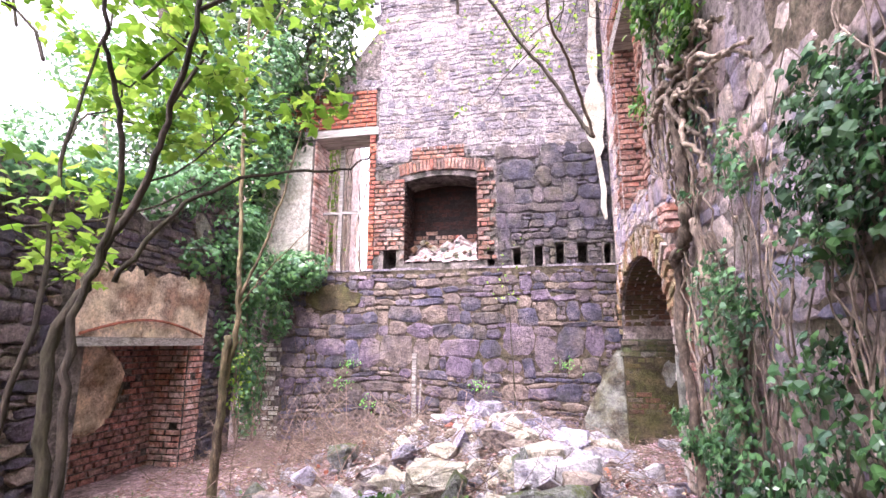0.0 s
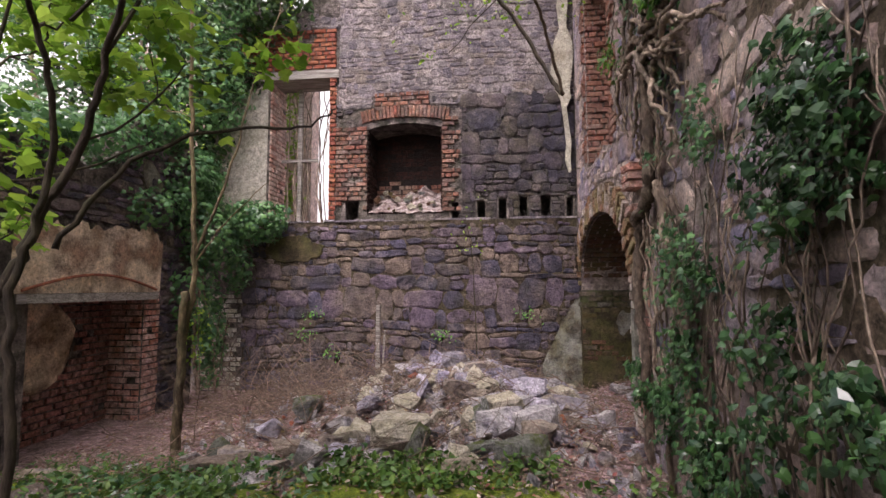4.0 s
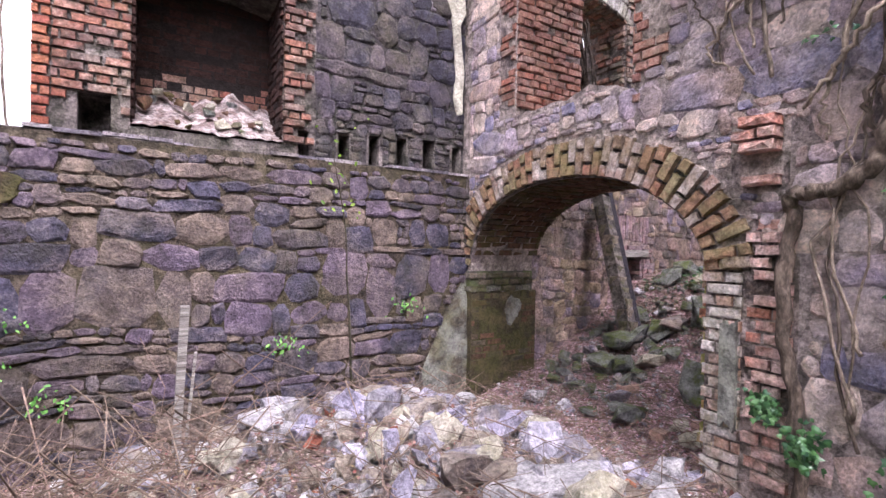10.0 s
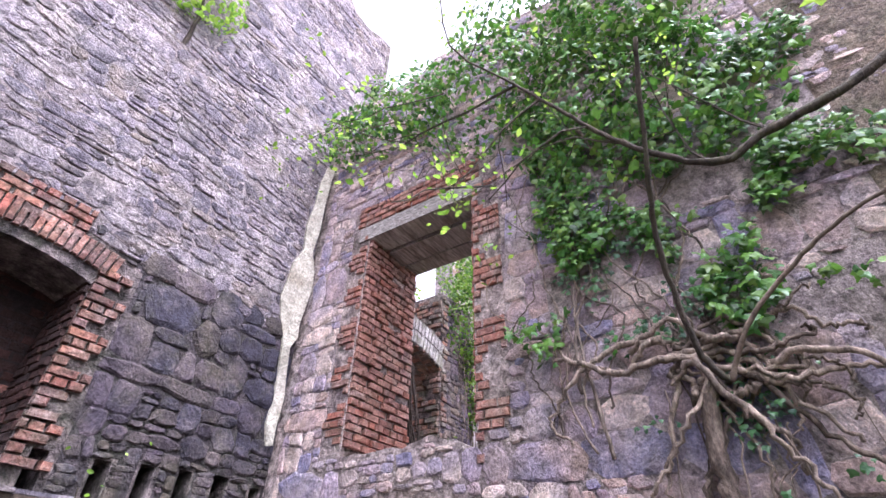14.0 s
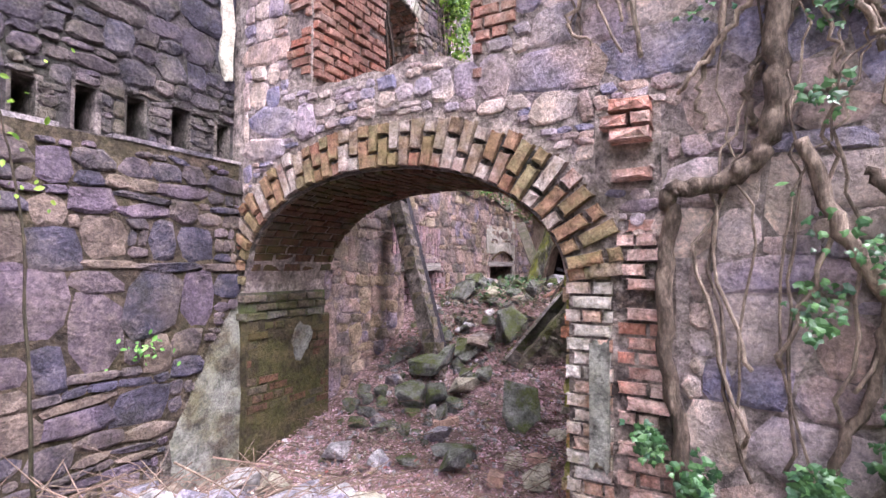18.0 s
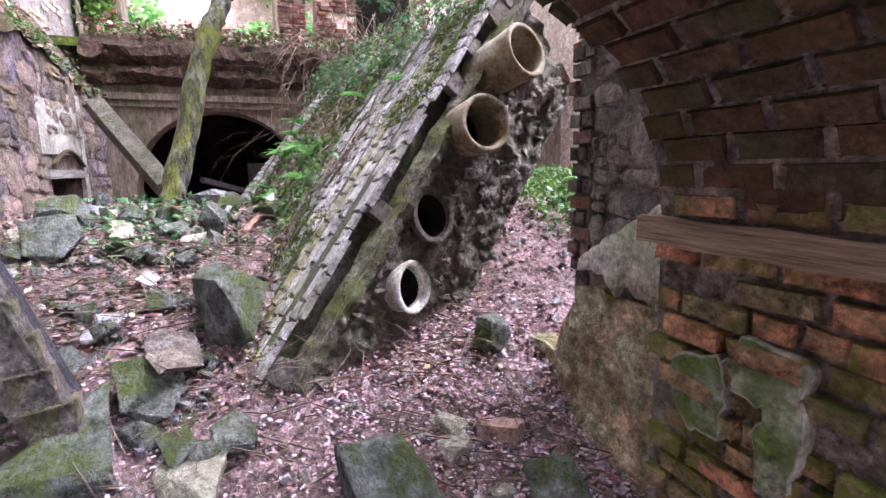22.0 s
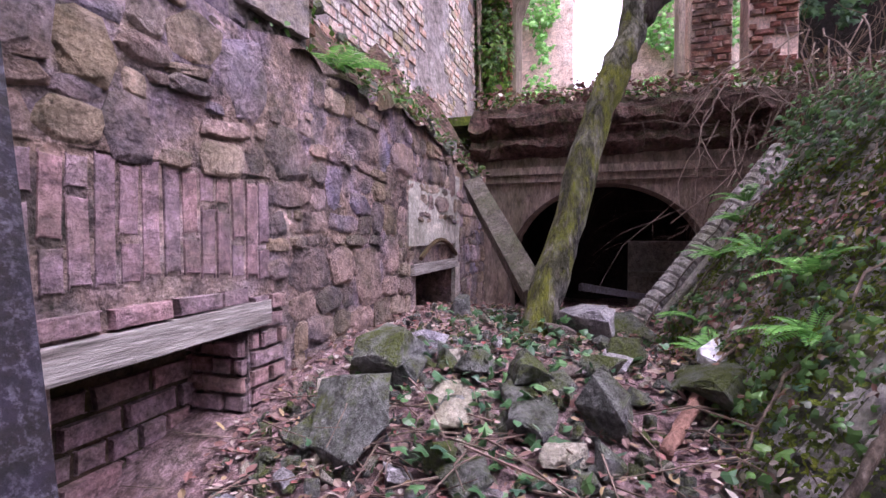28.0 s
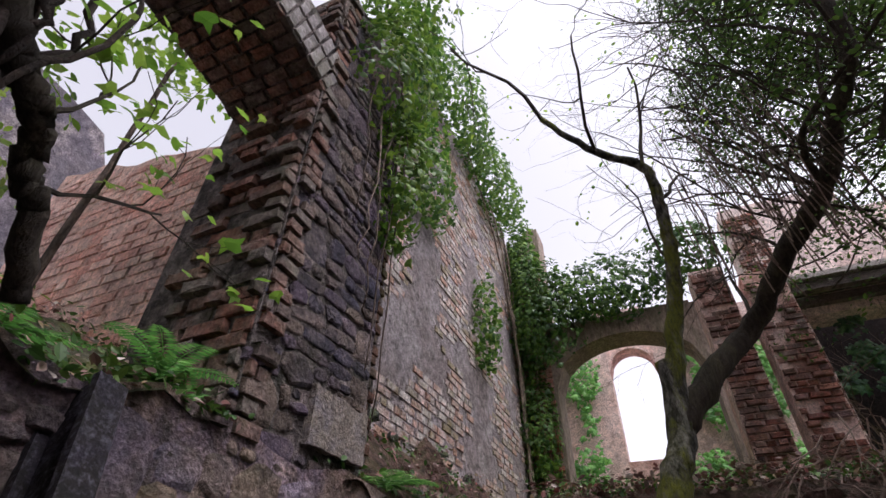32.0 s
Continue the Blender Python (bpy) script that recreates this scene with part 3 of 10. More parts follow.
def rubble_cells(fr, u0, u1, v0, v1, ok, seed, hs=(0.08, 0.2), ws=(0.14, 0.42), big=0.05, depth=(0.02, 0.05), gap=0.014):
    """Closely packed rubble: wavering courses of unequal stones, some two courses high, some split in thin pieces."""
    rng = random.Random(seed)
    out, beds = [], [v0]
    while beds[-1] < v1:
        beds.append(beds[-1] + rng.uniform(*hs) * (0.75 + 0.5 * rng.random()))

    def bed(k, u):
        v = beds[k]
        return v + 0.10 * noise.noise((u * 0.6, v * 0.6, seed)) + 0.045 * noise.noise((u * 1.9, v * 1.5, seed + 5.0))

    def put(a, b, lo, hi, tilt, level=0):
        w, h, u, v = b - a, hi - lo, (a + b) / 2, (lo + hi) / 2
        if w < 0.035 or h < 0.025:
            return
        if all(ok(u + i * w, v + j * h) for i in (-0.44, 0, 0.44) for j in (-0.42, 0.42)):
            out.append(cell(fr, u, v, w * 1.04 - gap * rng.uniform(0.4, 1.6), h * 1.05 - gap * rng.uniform(0.4, 1.6), rng.uniform(*depth), tilt + rng.gauss(0, 0.045), rng.gauss(0, 0.003)))
        elif level < 2:
            if w > h:
                put(a, u, lo, hi, tilt, level + 1)
                put(u, b, lo, hi, tilt, level + 1)
            else:
                put(a, b, lo, v, tilt, level + 1)
                put(a, b, v, hi, tilt, level + 1)

    taken = {}
    for k in range(len(beds) - 1):
        u = u0 - rng.uniform(0, 0.2)
        while u < u1:
            h = beds[k + 1] - beds[k]
            w = rng.uniform(*ws) * (0.55 + 2.6 * h) * (0.6 + 0.8 * rng.random())
            hit_ = next(((a, b) for a, b in taken.get(k, ()) if a - 0.02 < u + 0.02 < b), None)
            if hit_:
                u = hit_[1]
                continue
            nxt = min([a for a, b in taken.get(k, ()) if a > u] + [u1])
            e = min(u + w, nxt)
            if nxt - e < 0.07:
                e = nxt
            m = (u + e) / 2
            lo, hi, r = bed(k, m), bed(k + 1, m), rng.random()
            tilt = (bed(k, e) - bed(k, u)) / max(0.05, e - u)
            if r < big * 2.2 and k + 2 < len(beds) and e - u > 0.16:
                hi = bed(k + 2, m)
                taken.setdefault(k + 1, []).append((u, e))
                put(u, e, lo, hi, tilt)
            elif r < 0.30 and hi - lo > 0.09:
                c = lo + (hi - lo) * rng.uniform(0.35, 0.65)
                d = u + (e - u) * rng.uniform(0.35, 0.65)
                put(u, e, lo, c, tilt)
                put(u, d, c, hi, tilt)
                put(d, e, c, hi, tilt)
            else:
                put(u, e, lo, hi, tilt)
            u = e
    # small pinning stones close what is left open
    o, U, V = fr[0], fr[1], fr[2]
    step = 0.02
    nu, nv = int((u1 - u0) / step) + 1, int((v1 - v0) / step) + 1
    full = np.zeros((nu, nv), bool)
    for m in out:
        q = m.translation - o
        a, b, w, h = q.dot(U), q.dot(V), m.col[0].length / 2, m.col[1].length / 2
        full[max(0, int((a - w - u0) / step)):max(0, int((a + w - u0) / step) + 1), max(0, int((b - h - v0) / step)):max(0, int((b + h - v0) / step) + 1)] = True
    for i in range(2, nu - 2, 2):
        j = 1
        while j < nv - 1:
            if not full[i, j]:
                wi, hj = rng.randint(4, 9), rng.randint(2, 4)
                while wi > 2 and (i + wi > nu or full[i:i + wi, j].any()):
                    wi -= 1
                while hj > 1 and (j + hj > nv or full[i:i + wi, j:j + hj].any()):
                    hj -= 1
                a, b, w, h = u0 + i * step, v0 + j * step, wi * step, hj * step
                if wi > 2 and hj > 1 and all(ok(a + x * w, b + y * h) for x in (0.05, 0.5, 0.95) for y in (0.05, 0.95)):
                    out.append(cell(fr, a + w / 2, b + h / 2, w, h * 1.05, rng.uniform(*depth), rng.gauss(0, 0.08), rng.gauss(0, 0.002)))
                    full[i:i + wi, j:j + hj] = True
                    j += hj
                    continue
            j += 1
    return out


def brick_cells(fr, u0, u1, v0, v1, ok, seed, bw=0.225, bh=0.076, depth=(0.02, 0.035), gap=0.012, missing=0.02, rough=0.012):
    """Running bond with header courses here and there."""
    rng = random.Random(seed)
    out, v, row = [], v0, 0
    while v < v1 - 0.3 * bh:
        w0 = bw / 2 if row % 4 == 3 else bw
        u = u0 - (w0 / 2 if row % 2 else 0)
        while u < u1:
            a, b = max(u, u0), min(u + w0, u1)
            uc, vc = (a + b) / 2, v + bh / 2
            if b - a > 0.05 and ok(uc, vc) and ok(a + 0.02, vc) and ok(b - 0.02, vc) and rng.random() > missing:
                out.append(cell(fr, uc, vc, b - a - gap, bh - gap, rng.uniform(*depth), rng.gauss(0, rough), rng.gauss(0, 0.003)))
            u += w0
        v += bh
        row += 1
    return out


def mortar_face(parent, fr, u0, u1, v0, v1, ok, mat, seed, step=0.03, base=-0.003, amp=0.011, label="uneven weathered mortar between the stones"):
    """The uneven mortar of a rubble wall: a lumpy skin out of which the stones stand, more in one place than in another."""
    o, U, V, N = fr
    nu, nv = max(2, int((u1 - u0) / step)), max(2, int((v1 - v0) / step))
    g, ids = Geo(), {}
    turn = U.cross(V).dot(N) < 0

    def at(i, j):
        if (i, j) not in ids:
            u, v = u0 + (u1 - u0) * i / nu, v0 + (v1 - v0) * j / nv
            d = base + amp * (fbm(u * 1.3, v * 1.3, seed, 2) + 0.7 * fbm(u * 6, v * 6, seed + 3.0, 3) + 0.35 * noise.noise((u * 29, v * 29, seed)))
            ids[i, j] = len(g.v)
            g.v.append(tuple(o + U * u + V * v + N * max(0.0015, d)))
        return ids[i, j]

    keep = [[ok(u0 + (u1 - u0) * i / nu, v0 + (v1 - v0) * j / nv) for j in range(nv + 1)] for i in range(nu + 1)]
    for i in range(nu):
        for j in range(nv):
            if keep[i][j] and keep[i + 1][j] and keep[i][j + 1] and keep[i + 1][j + 1]:
                q = (at(i, j), at(i + 1, j), at(i + 1, j + 1), at(i, j + 1))
                g.f.append(q[::-1] if turn else q)
    return part("mortar_face", g, mat, parent, label, smooth=True)


def curtain(g, axis, s0, s1, d0, d1, low, high, n=1):
    """A wall's solid from s0 to s1 along x or y, between depths d0 and d1, whose foot and top are functions: one closed skin."""
    vs, fs = [], []
    for i in range(n + 1):
        c = s0 + (s1 - s0) * i / n
        for d, z in ((d0, low(c)), (d1, low(c)), (d1, high(c)), (d0, high(c))):
            vs.append((c, d, z) if axis == "x" else (d, c, z))
    for i in range(n):
        for j in range(4):
            q = (4 * i + j, 4 * i + (j + 1) % 4, 4 * i + 4 + (j + 1) % 4, 4 * i + 4 + j)
            fs.append(q if axis == "y" else q[::-1])
    ends = [(3, 2, 1, 0), (4 * n, 4 * n + 1, 4 * n + 2, 4 * n + 3)]
    fs += ends if axis == "y" else [e[::-1] for e in ends]
    return g.add(vs, fs)


def flat(z):
    return lambda s: z


def ragged(z, amp, k=1.7, off=0.0):
    return lambda s: z + amp * fbm(s * k, off, 3.1)


LEAVES = {
    "ivy": ([(0, 0, 0), (0.42, 0.12, 0.03), (0.5, 0.42, -0.05), (0.2, 0.55, 0.03), (0, 1, -0.1), (-0.2, 0.55, 0.03), (-0.5, 0.42, -0.05), (-0.42, 0.12, 0.03), (0, 0.45, 0.08)],
            [(0, 1, 8), (1, 2, 8), (2, 3, 8), (3, 4, 8), (4, 5, 8), (5, 6, 8), (6, 7, 8), (7, 0, 8)]),
    "oval": ([(0, 0, 0), (0.25, 0.3, 0.04), (0.25, 0.65, 0.02), (0, 1, -0.06), (-0.25, 0.65, 0.02), (-0.25, 0.3, 0.04)], [(0, 1, 2, 3), (0, 3, 4, 5)]),
    "blade": ([(-0.05, 0, 0), (0.05, 0, 0), (0.03, 0.6, 0.1), (0, 1, -0.1), (-0.03, 0.6, 0.1)], [(0, 1, 2, 4), (4, 2, 3)]),
}


def leaves(kind, pos, nrm, size, seed, droop=0.6, jitter=0.7):
    """A mass of single leaves at points, facing roughly along their normals."""
    rg = np.random.default_rng(seed)
    pos, nrm = np.asarray(pos, float), np.asarray(nrm, float)
    k = len(pos)
    tv, tf = LEAVES[kind]
    tv = np.array(tv, float)
    n = nrm + rg.normal(0, jitter * 0.6, (k, 3))
    n /= np.linalg.norm(n, axis=1, keepdims=True) + 1e-9
    a = rg.normal(0, 1, (k, 3)) + np.array([0, 0, -1.0]) * droop * 2
    a -= n * (a * n).sum(1, keepdims=True)
    a /= np.linalg.norm(a, axis=1, keepdims=True) + 1e-9
    s = np.cross(a, n)
    sz = (size[0] + (size[1] - size[0]) * rg.random(k) ** 1.5)[:, None, None]
    v = (tv[None, :, 0:1] * s[:, None] + tv[None, :, 1:2] * a[:, None] + tv[None, :, 2:3] * n[:, None]) * sz + pos[:, None]
    g = Geo()
    g.v = v.reshape(-1, 3).tolist()
    m = len(tv)
    g.f = [tuple(i + j * m for i in f) for j in range(k) for f in tf]
    return g


def branch(g, p, d, length, r, depth, rng, tips, bend=0.35, up=0.1, fork=(2, 3), n=5):
    """A limb that bends, thins and forks; collects twig tips for leaves."""
    pts, rad = [Vector(p)], [r]
    d = Vector(d).normalized()
    k = 5
    for i in range(k):
        d = (d + Vector((rng.gauss(0, bend), rng.gauss(0, bend), rng.gauss(0, bend) + up)) * 0.45).normalized()
        pts.append(pts[-1] + d * length / k)
        rad.append(r * (1 - 0.5 * (i + 1) / k))
        if depth <= 1:
            tips.append((pts[-1].copy(), d.copy()))
    g.tube(pts, rad, n if r > 0.012 else 4, 0.05, rng)
    if depth > 0:
        for _ in range(rng.randint(*fork)):
            i = rng.randint(2, k)
            e = (d + Vector((rng.gauss(0, 0.7), rng.gauss(0, 0.7), rng.gauss(0, 0.5)))).normalized()
            branch(g, pts[i], e, length * rng.uniform(0.5, 0.8), rad[i] * 0.65, depth - 1, rng, tips, bend, up, fork, n)


def smooth_path(pts, n=6, wob=0.0, rng=random):
    """A curve through points."""
    pts = [Vector(p) for p in pts]
    out = []
    for i in range(len(pts) - 1):
        a, b, c, d = pts[max(i - 1, 0)], pts[i], pts[i + 1], pts[min(i + 2, len(pts) - 1)]
        for j in range(n):
            t = j / n
            q = 0.5 * ((2 * b) + (c - a) * t + (2 * a - 5 * b + 4 * c - d) * t * t + (3 * b - a - 3 * c + d) * t ** 3)
            out.append(q + Vector((rng.uniform(-wob, wob), rng.uniform(-wob, wob), rng.uniform(-wob, wob))))
    return out + [pts[-1]]


def rock(rng, r, squash=0.7, pts=26, fine=True):
    """An angular broken stone: a convex hull of scattered points, its faces split and roughened."""
    bm = bmesh.new()
    for _ in range(pts):
        v = Vector((rng.gauss(0, 1), rng.gauss(0, 1), rng.gauss(0, 1))).normalized()
        q = Vector((max(-0.78, min(0.78, v.x)), max(-0.72, min(0.72, v.y)), max(-0.7, min(0.7, v.z))))
        bm.verts.new((q.x * r, q.y * r * rng.uniform(0.85, 1.0), q.z * r * squash))
    bmesh.ops.convex_hull(bm, input=bm.verts)
    bmesh.ops.delete(bm, geom=[v for v in bm.verts if not v.link_faces], context='VERTS')
    if fine:
        bmesh.ops.triangulate(bm, faces=bm.faces)
        bmesh.ops.subdivide_edges(bm, edges=bm.edges, cuts=3, use_grid_fill=True)
        k = rng.uniform(0, 50)
        for v in bm.verts:
            p = v.co
            v.co = p * (1 + 0.05 * fbm(p.x * 3 + k, p.y * 3, p.z * 3) + 0.06 * fbm(p.x * 10 + k, p.y * 10, p.z * 10) + 0.03 * fbm(p.x * 31 + k, p.y * 31, p.z * 31))
    bm.verts.index_update()
    g = Geo()
    g.add([v.co[:] for v in bm.verts], [[v.index for v in f.verts] for f in bm.faces])
    bm.free()
    return g


# ---- ground ----
def bell(x, y, cx, cy, sx, sy):
    return math.exp(-((x - cx) / sx) ** 2 - ((y - cy) / sy) ** 2)


def height(x, y):
    room = 0.08 + 0.32 * bell(x, y, -0.6, 2.9, 2.0, 1.5) + 0.62 * bell(x, y, -0.5, 6.1, 1.35, 1.1) + 0.28 * bell(x, y, 0.2, 4.6, 1.3, 0.9) + 0.12 * bell(x, y, -2.6, 6.0, 1.2, 1.2)
    court = 0.36 + 1.25 * ease(1.5, 5.0, x) - 0.55 * ease(6.3, 8.4, x) + 0.25 * bell(x, y, 1.4, 4.3, 0.9, 0.6)
    court += 0.20 * bell(x, y, 3.2, 3.2, 1.2, 1.0)
    h = room + (court - room) * ease(0.7, 1.9, x) * (1 if y > -3 else 0)
    return h + 0.035 * fbm(x * 1.3, y * 1.3) + 0.015 * fbm(x * 5, y * 5, 5)


def ground_sheet():
    far = [14, 18, 26, 45, 90, 250, 800, 2500]
    xs = [-v for v in reversed(far)] + [-8 + 0.11 * i for i in range(190)] + [c + 4 for c in far]
    ys = [-v for v in reversed(far)] + [-4 + 0.11 * i for i in range(140)] + far
    g = Geo()
    for y in ys:
        for x in xs:
            g.v.append((x, y, height(max(-8, min(13, x)), max(-4, min(11.4, y)))))
    w = len(xs)
    g.f = [(j * w + i, j * w + i + 1, j * w + w + i + 1, j * w + w + i) for j in range(len(ys) - 1) for i in range(w - 1)]
    return solid("ground", g, M_SOIL, "uneven earth floor covered with leaf mould and twigs", "ground", "structure", smooth=True)


ground = ground_sheet()

# ---- north wall of the room: ledge at 2.75 m, fireplace and window above it ----
NY, NU, LEDGE = 7.42, 7.55, 2.75
top_north = ragged(11.7, 0.7, 0.9)
g = Geo()
curtain(g, "x", -4.15, 1.17, NY, NY + 0.75, flat(-0.4), flat(LEDGE), 1)
curtain(g, "x", -5.6, -4.85, NY, NY + 0.75, flat(-0.4), flat(LEDGE - 0.1), 1)
curtain(g, "x", -4.85, -4.15, NY, NY + 0.75, flat(-0.4), flat(LEDGE), 1)
lower_north = tagged(solid("wall_north", g, M_MORTAR, "coursed rubble wall of blue-grey stone with a projecting ledge", "wall", "structure"))
FX0, FX1, FZ0, FZ1 = -2.12, -0.90, 2.88, 4.26


def fire_top(x):
    return FZ1 + 0.09 * (1 - ((x - (FX0 + FX1) / 2) / (FX1 - FX0) * 2) ** 2)


g = Geo()
HOLES = [(-2.36, 0.22, 2.8, 3.12), (-0.70, 0.11, 2.78, 3.04), (-0.29, 0.12, 2.78, 3.05), (0.04, 0.12, 2.78, 3.08), (0.36, 0.12, 2.78, 3.1), (0.70, 0.15, 2.78, 3.12), (1.06, 0.10, 2.78, 3.08)]
breaks = sorted({-2.65, FX0, FX1, 1.17, *[c - w / 2 for c, w, _, _ in HOLES], *[min(1.17, c + w / 2) for c, w, _, _ in HOLES]})
for a, b in zip(breaks, breaks[1:]):
    mid = (a + b) / 2
    hole = next((h for h in HOLES if abs(mid - h[0]) < h[1] / 2), None)
    if FX0 < mid < FX1:
        curtain(g, "x", a, b, NU, NU + 0.6, flat(LEDGE), flat(FZ0), 1)
        curtain(g, "x", a, b, NU, NU + 0.6, fire_top, flat(5.2), 8)
    elif hole:
        curtain(g, "x", a, b, NU + 0.35, NU + 0.6, flat(LEDGE), flat(hole[3]), 1)
        curtain(g, "x", a, b, NU, NU + 0.6, flat(hole[3]), flat(5.2), 1)
    else:
        curtain(g, "x", a, b, NU, NU + 0.6, flat(LEDGE), flat(5.2), 1)
curtain(g, "x", -2.75, -2.65, NU, NU + 0.6, flat(LEDGE), flat(5.2), 1)
curtain(g, "x", -4.75, -3.78, NU, NU + 0.6, flat(LEDGE), flat(5.2), 1)
curtain(g, "x", -4.75, 1.17, NU, NU + 0.6, flat(5.2), lambda x: 7.3 if x > -2.6 else 6.6 - 0.3 * (x + 4), 8)
curtain(g, "x", -2.62, 2.0, NU + 0.08, NU + 0.6, flat(7.3), top_north, 14)
upper_north = solid("wall_north_upper", g, M_MORTAR, "tall weathered rubble wall with a fireplace and a window opening", "wall", "structure")
g = Geo()
g.box(FX0 - 0.05, FX1 + 0.05, NU + 0.6, NU + 0.85, LEDGE, 5.0).box(FX0 - 0.05, FX1 + 0.05, NU + 0.3, NU + 0.6, 4.6, 5.0)
solid("fireplace_back", g, M_SOOT_SHADE, "smoke-blackened flue and fireback, darkened for shade", "wall", "structure")
ledge = thing("ledge", "thin broken slate ledge along the rubble wall", "ledge", (-1.5, NY, LEDGE), kind="structure")
rl = random.Random(14)
x = -4.1
while x < 1.1:
    w = rl.uniform(0.12, 0.42)
    x1 = min(1.16, x + w)
    if rl.random() > 0.12:
        g = Geo()
        o, dz, th = rl.uniform(0.0, 0.04), rl.uniform(-0.012, 0.008), rl.uniform(0.02, 0.04)
        n = 6
        for i in range(n + 1):
            u = x + (x1 - x - 0.008) * i / n
            f = NY - o - 0.012 * fbm(u * 14, 2)
            g.v += [(u, f, LEDGE + dz), (u, NU + 0.02, LEDGE + dz), (u, NU + 0.02, LEDGE + dz + th), (u, f + 0.006, LEDGE + dz + th + 0.004 * fbm(u * 20, 1))]
        g.f = [(4 * i + j, 4 * i + (j + 1) % 4, 4 * i + 4 + (j + 1) % 4, 4 * i + 4 + j) for i in range(n) for j in range(4)] + [(3, 2, 1, 0), (4 * n, 4 * n + 1, 4 * n + 2, 4 * n + 3)]
        part("slate", g, M_STONE_UP, ledge)
    x = x1

# ---- east wall of the room: the brick arch and a window above it ----
EX, ET = 1.17, 0.9
AY0, AY1, AZ, AR = 4.62, 7.34, 1.76, 0.80
WY0, WY1, WZ0, WZ1 = 5.22, 6.62, 3.30, 5.66
AM, AH = (AY0 + AY1) / 2, (AY1 - AY0) / 2


def arch_z(y, grow=0.0):
    t = min(1.0, abs(y - AM) / (AH + grow))
    return AZ + (AR + grow) * math.sqrt(max(0.0, 1 - t ** 2.2))


def sill_z(y):
    return 3.28 + 0.12 * fbm(y * 2, 4) - 0.25 * ease(5.4, 4.9, y)


_east = ragged(8.5, 0.5, 0.9, 2.0)


def top_east(y):
    return _east(y) - 1.2 * ease(3.2, 0.5, y)


g = Geo()
curtain(g, "y", -2.5, 4.32, EX, EX + ET, flat(-0.4), top_east, 24)
curtain(g, "y", 4.32, AY0, EX, EX + 0.72, flat(-0.4), flat(2.1), 2)
curtain(g, "y", 4.32, AY0, EX, EX + 0.72, flat(2.1), top_east, 2)
curtain(g, "y", AY0, WY0, EX, EX + 0.72, arch_z, top_east, 12)
curtain(g, "y", WY0, WY1, EX, EX + ET, arch_z, sill_z, 16)
curtain(g, "y", WY0, WY1, EX, EX + ET, flat(WZ1 + 0.22), top_east, 5)
curtain(g, "y", WY1, AY1, EX, EX + ET, arch_z, top_east, 10)
curtain(g, "y", AY1, 8.15, EX, EX + ET, flat(-0.4), top_east, 3)
east_wall = solid("wall_east", g, M_ROUGHCAST, "high rubble wall pierced by a brick arch and a window", "wall", "structure")

# ---- west wall with the bricked-up doorway ----
WX = -4.5
g = Geo()
_west = ragged(3.2, 0.35, 1.1, 6.0)


def west_top(y):
    return _west(y) + 0.6 * ease(5.0, 5.6, y)


curtain(g, "y", -2.5, 4.22, WX - 0.55, WX, flat(-0.4), west_top, 14)
curtain(g, "y", 5.74, 6.75, WX - 0.55, WX, flat(-0.4), west_top, 4)
curtain(g, "y", 4.22, 5.74, WX - 0.55, WX, flat(1.66), west_top, 5)
g.box(WX - 0.75, WX - 0.45, 4.1, 5.9, -0.4, 1.75)
west_wall = solid("wall_west", g, M_MORTAR, "low ivy-topped rubble wall with a bricked-up doorway", "wall", "structure")
g = Geo()
curtain(g, "x", -8.6, -3.88, 9.6, 10.0, flat(-0.4), ragged(7.2, 0.6, 0.7, 3), 8)
solid("wall_behind", g, M_PLASTER_PINK, "pale overgrown wall behind the window", "wall", "structure")
# out of view: added to close the room and block sky from the near walls
g = Geo()
curtain(g, "x", WX - 0.5, EX + ET, -2.9, -2.5, flat(-0.4), ragged(6.4, 0.6, 0.7, 9), 12)
solid("wall_south", g, M_MORTAR, "unseen rubble wall closing the room, added to shade its near end", "wall", "structure")

# ---- court beyond the arch: north side with cellar openings, a pier above ----
g = Geo()
court_top = lambda x: 3.08 + 0.12 * fbm(x * 2, 11) - 0.25 * ease(6.0, 8.0, x)
DX0, DX1, DZ = 3.56, 4.30, 1.84
NX0, NX1 = 6.12, 7.08
curtain(g, "x", EX + ET, DX0, NY, NY + 0.7, flat(-0.2), court_top, 6)
curtain(g, "x", DX0, DX1, NY, NY + 0.7, flat(DZ), court_top, 4)
curtain(g, "x", DX1, NX0, NY, NY + 0.7, flat(-0.2), court_top, 6)
curtain(g, "x", NX0, NX1, NY, NY + 0.7, flat(1.9), court_top, 4)
curtain(g, "x", NX1, 8.6, NY, NY + 0.7, flat(-0.2), court_top, 5)
court_wall = solid("wall_court_north", g, M_COURT_BED, "weathered court wall of purple stone and brick with cellar openings", "wall", "structure")
g = Geo()
g.box(3.2, 4.7, NY + 0.30, NY + 0.70, -0.2, 1.76).box(3.2, 4.7, NY + 0.62, NY + 0.95, 1.76, 2.2).box(5.9, 7.3, NY + 0.68, NY + 0.95, 0.5, 2.2)
solid("cellar_back", g, M_BRICK_DARK, "dark brick infill behind the cellar openings", "wall", "structure")

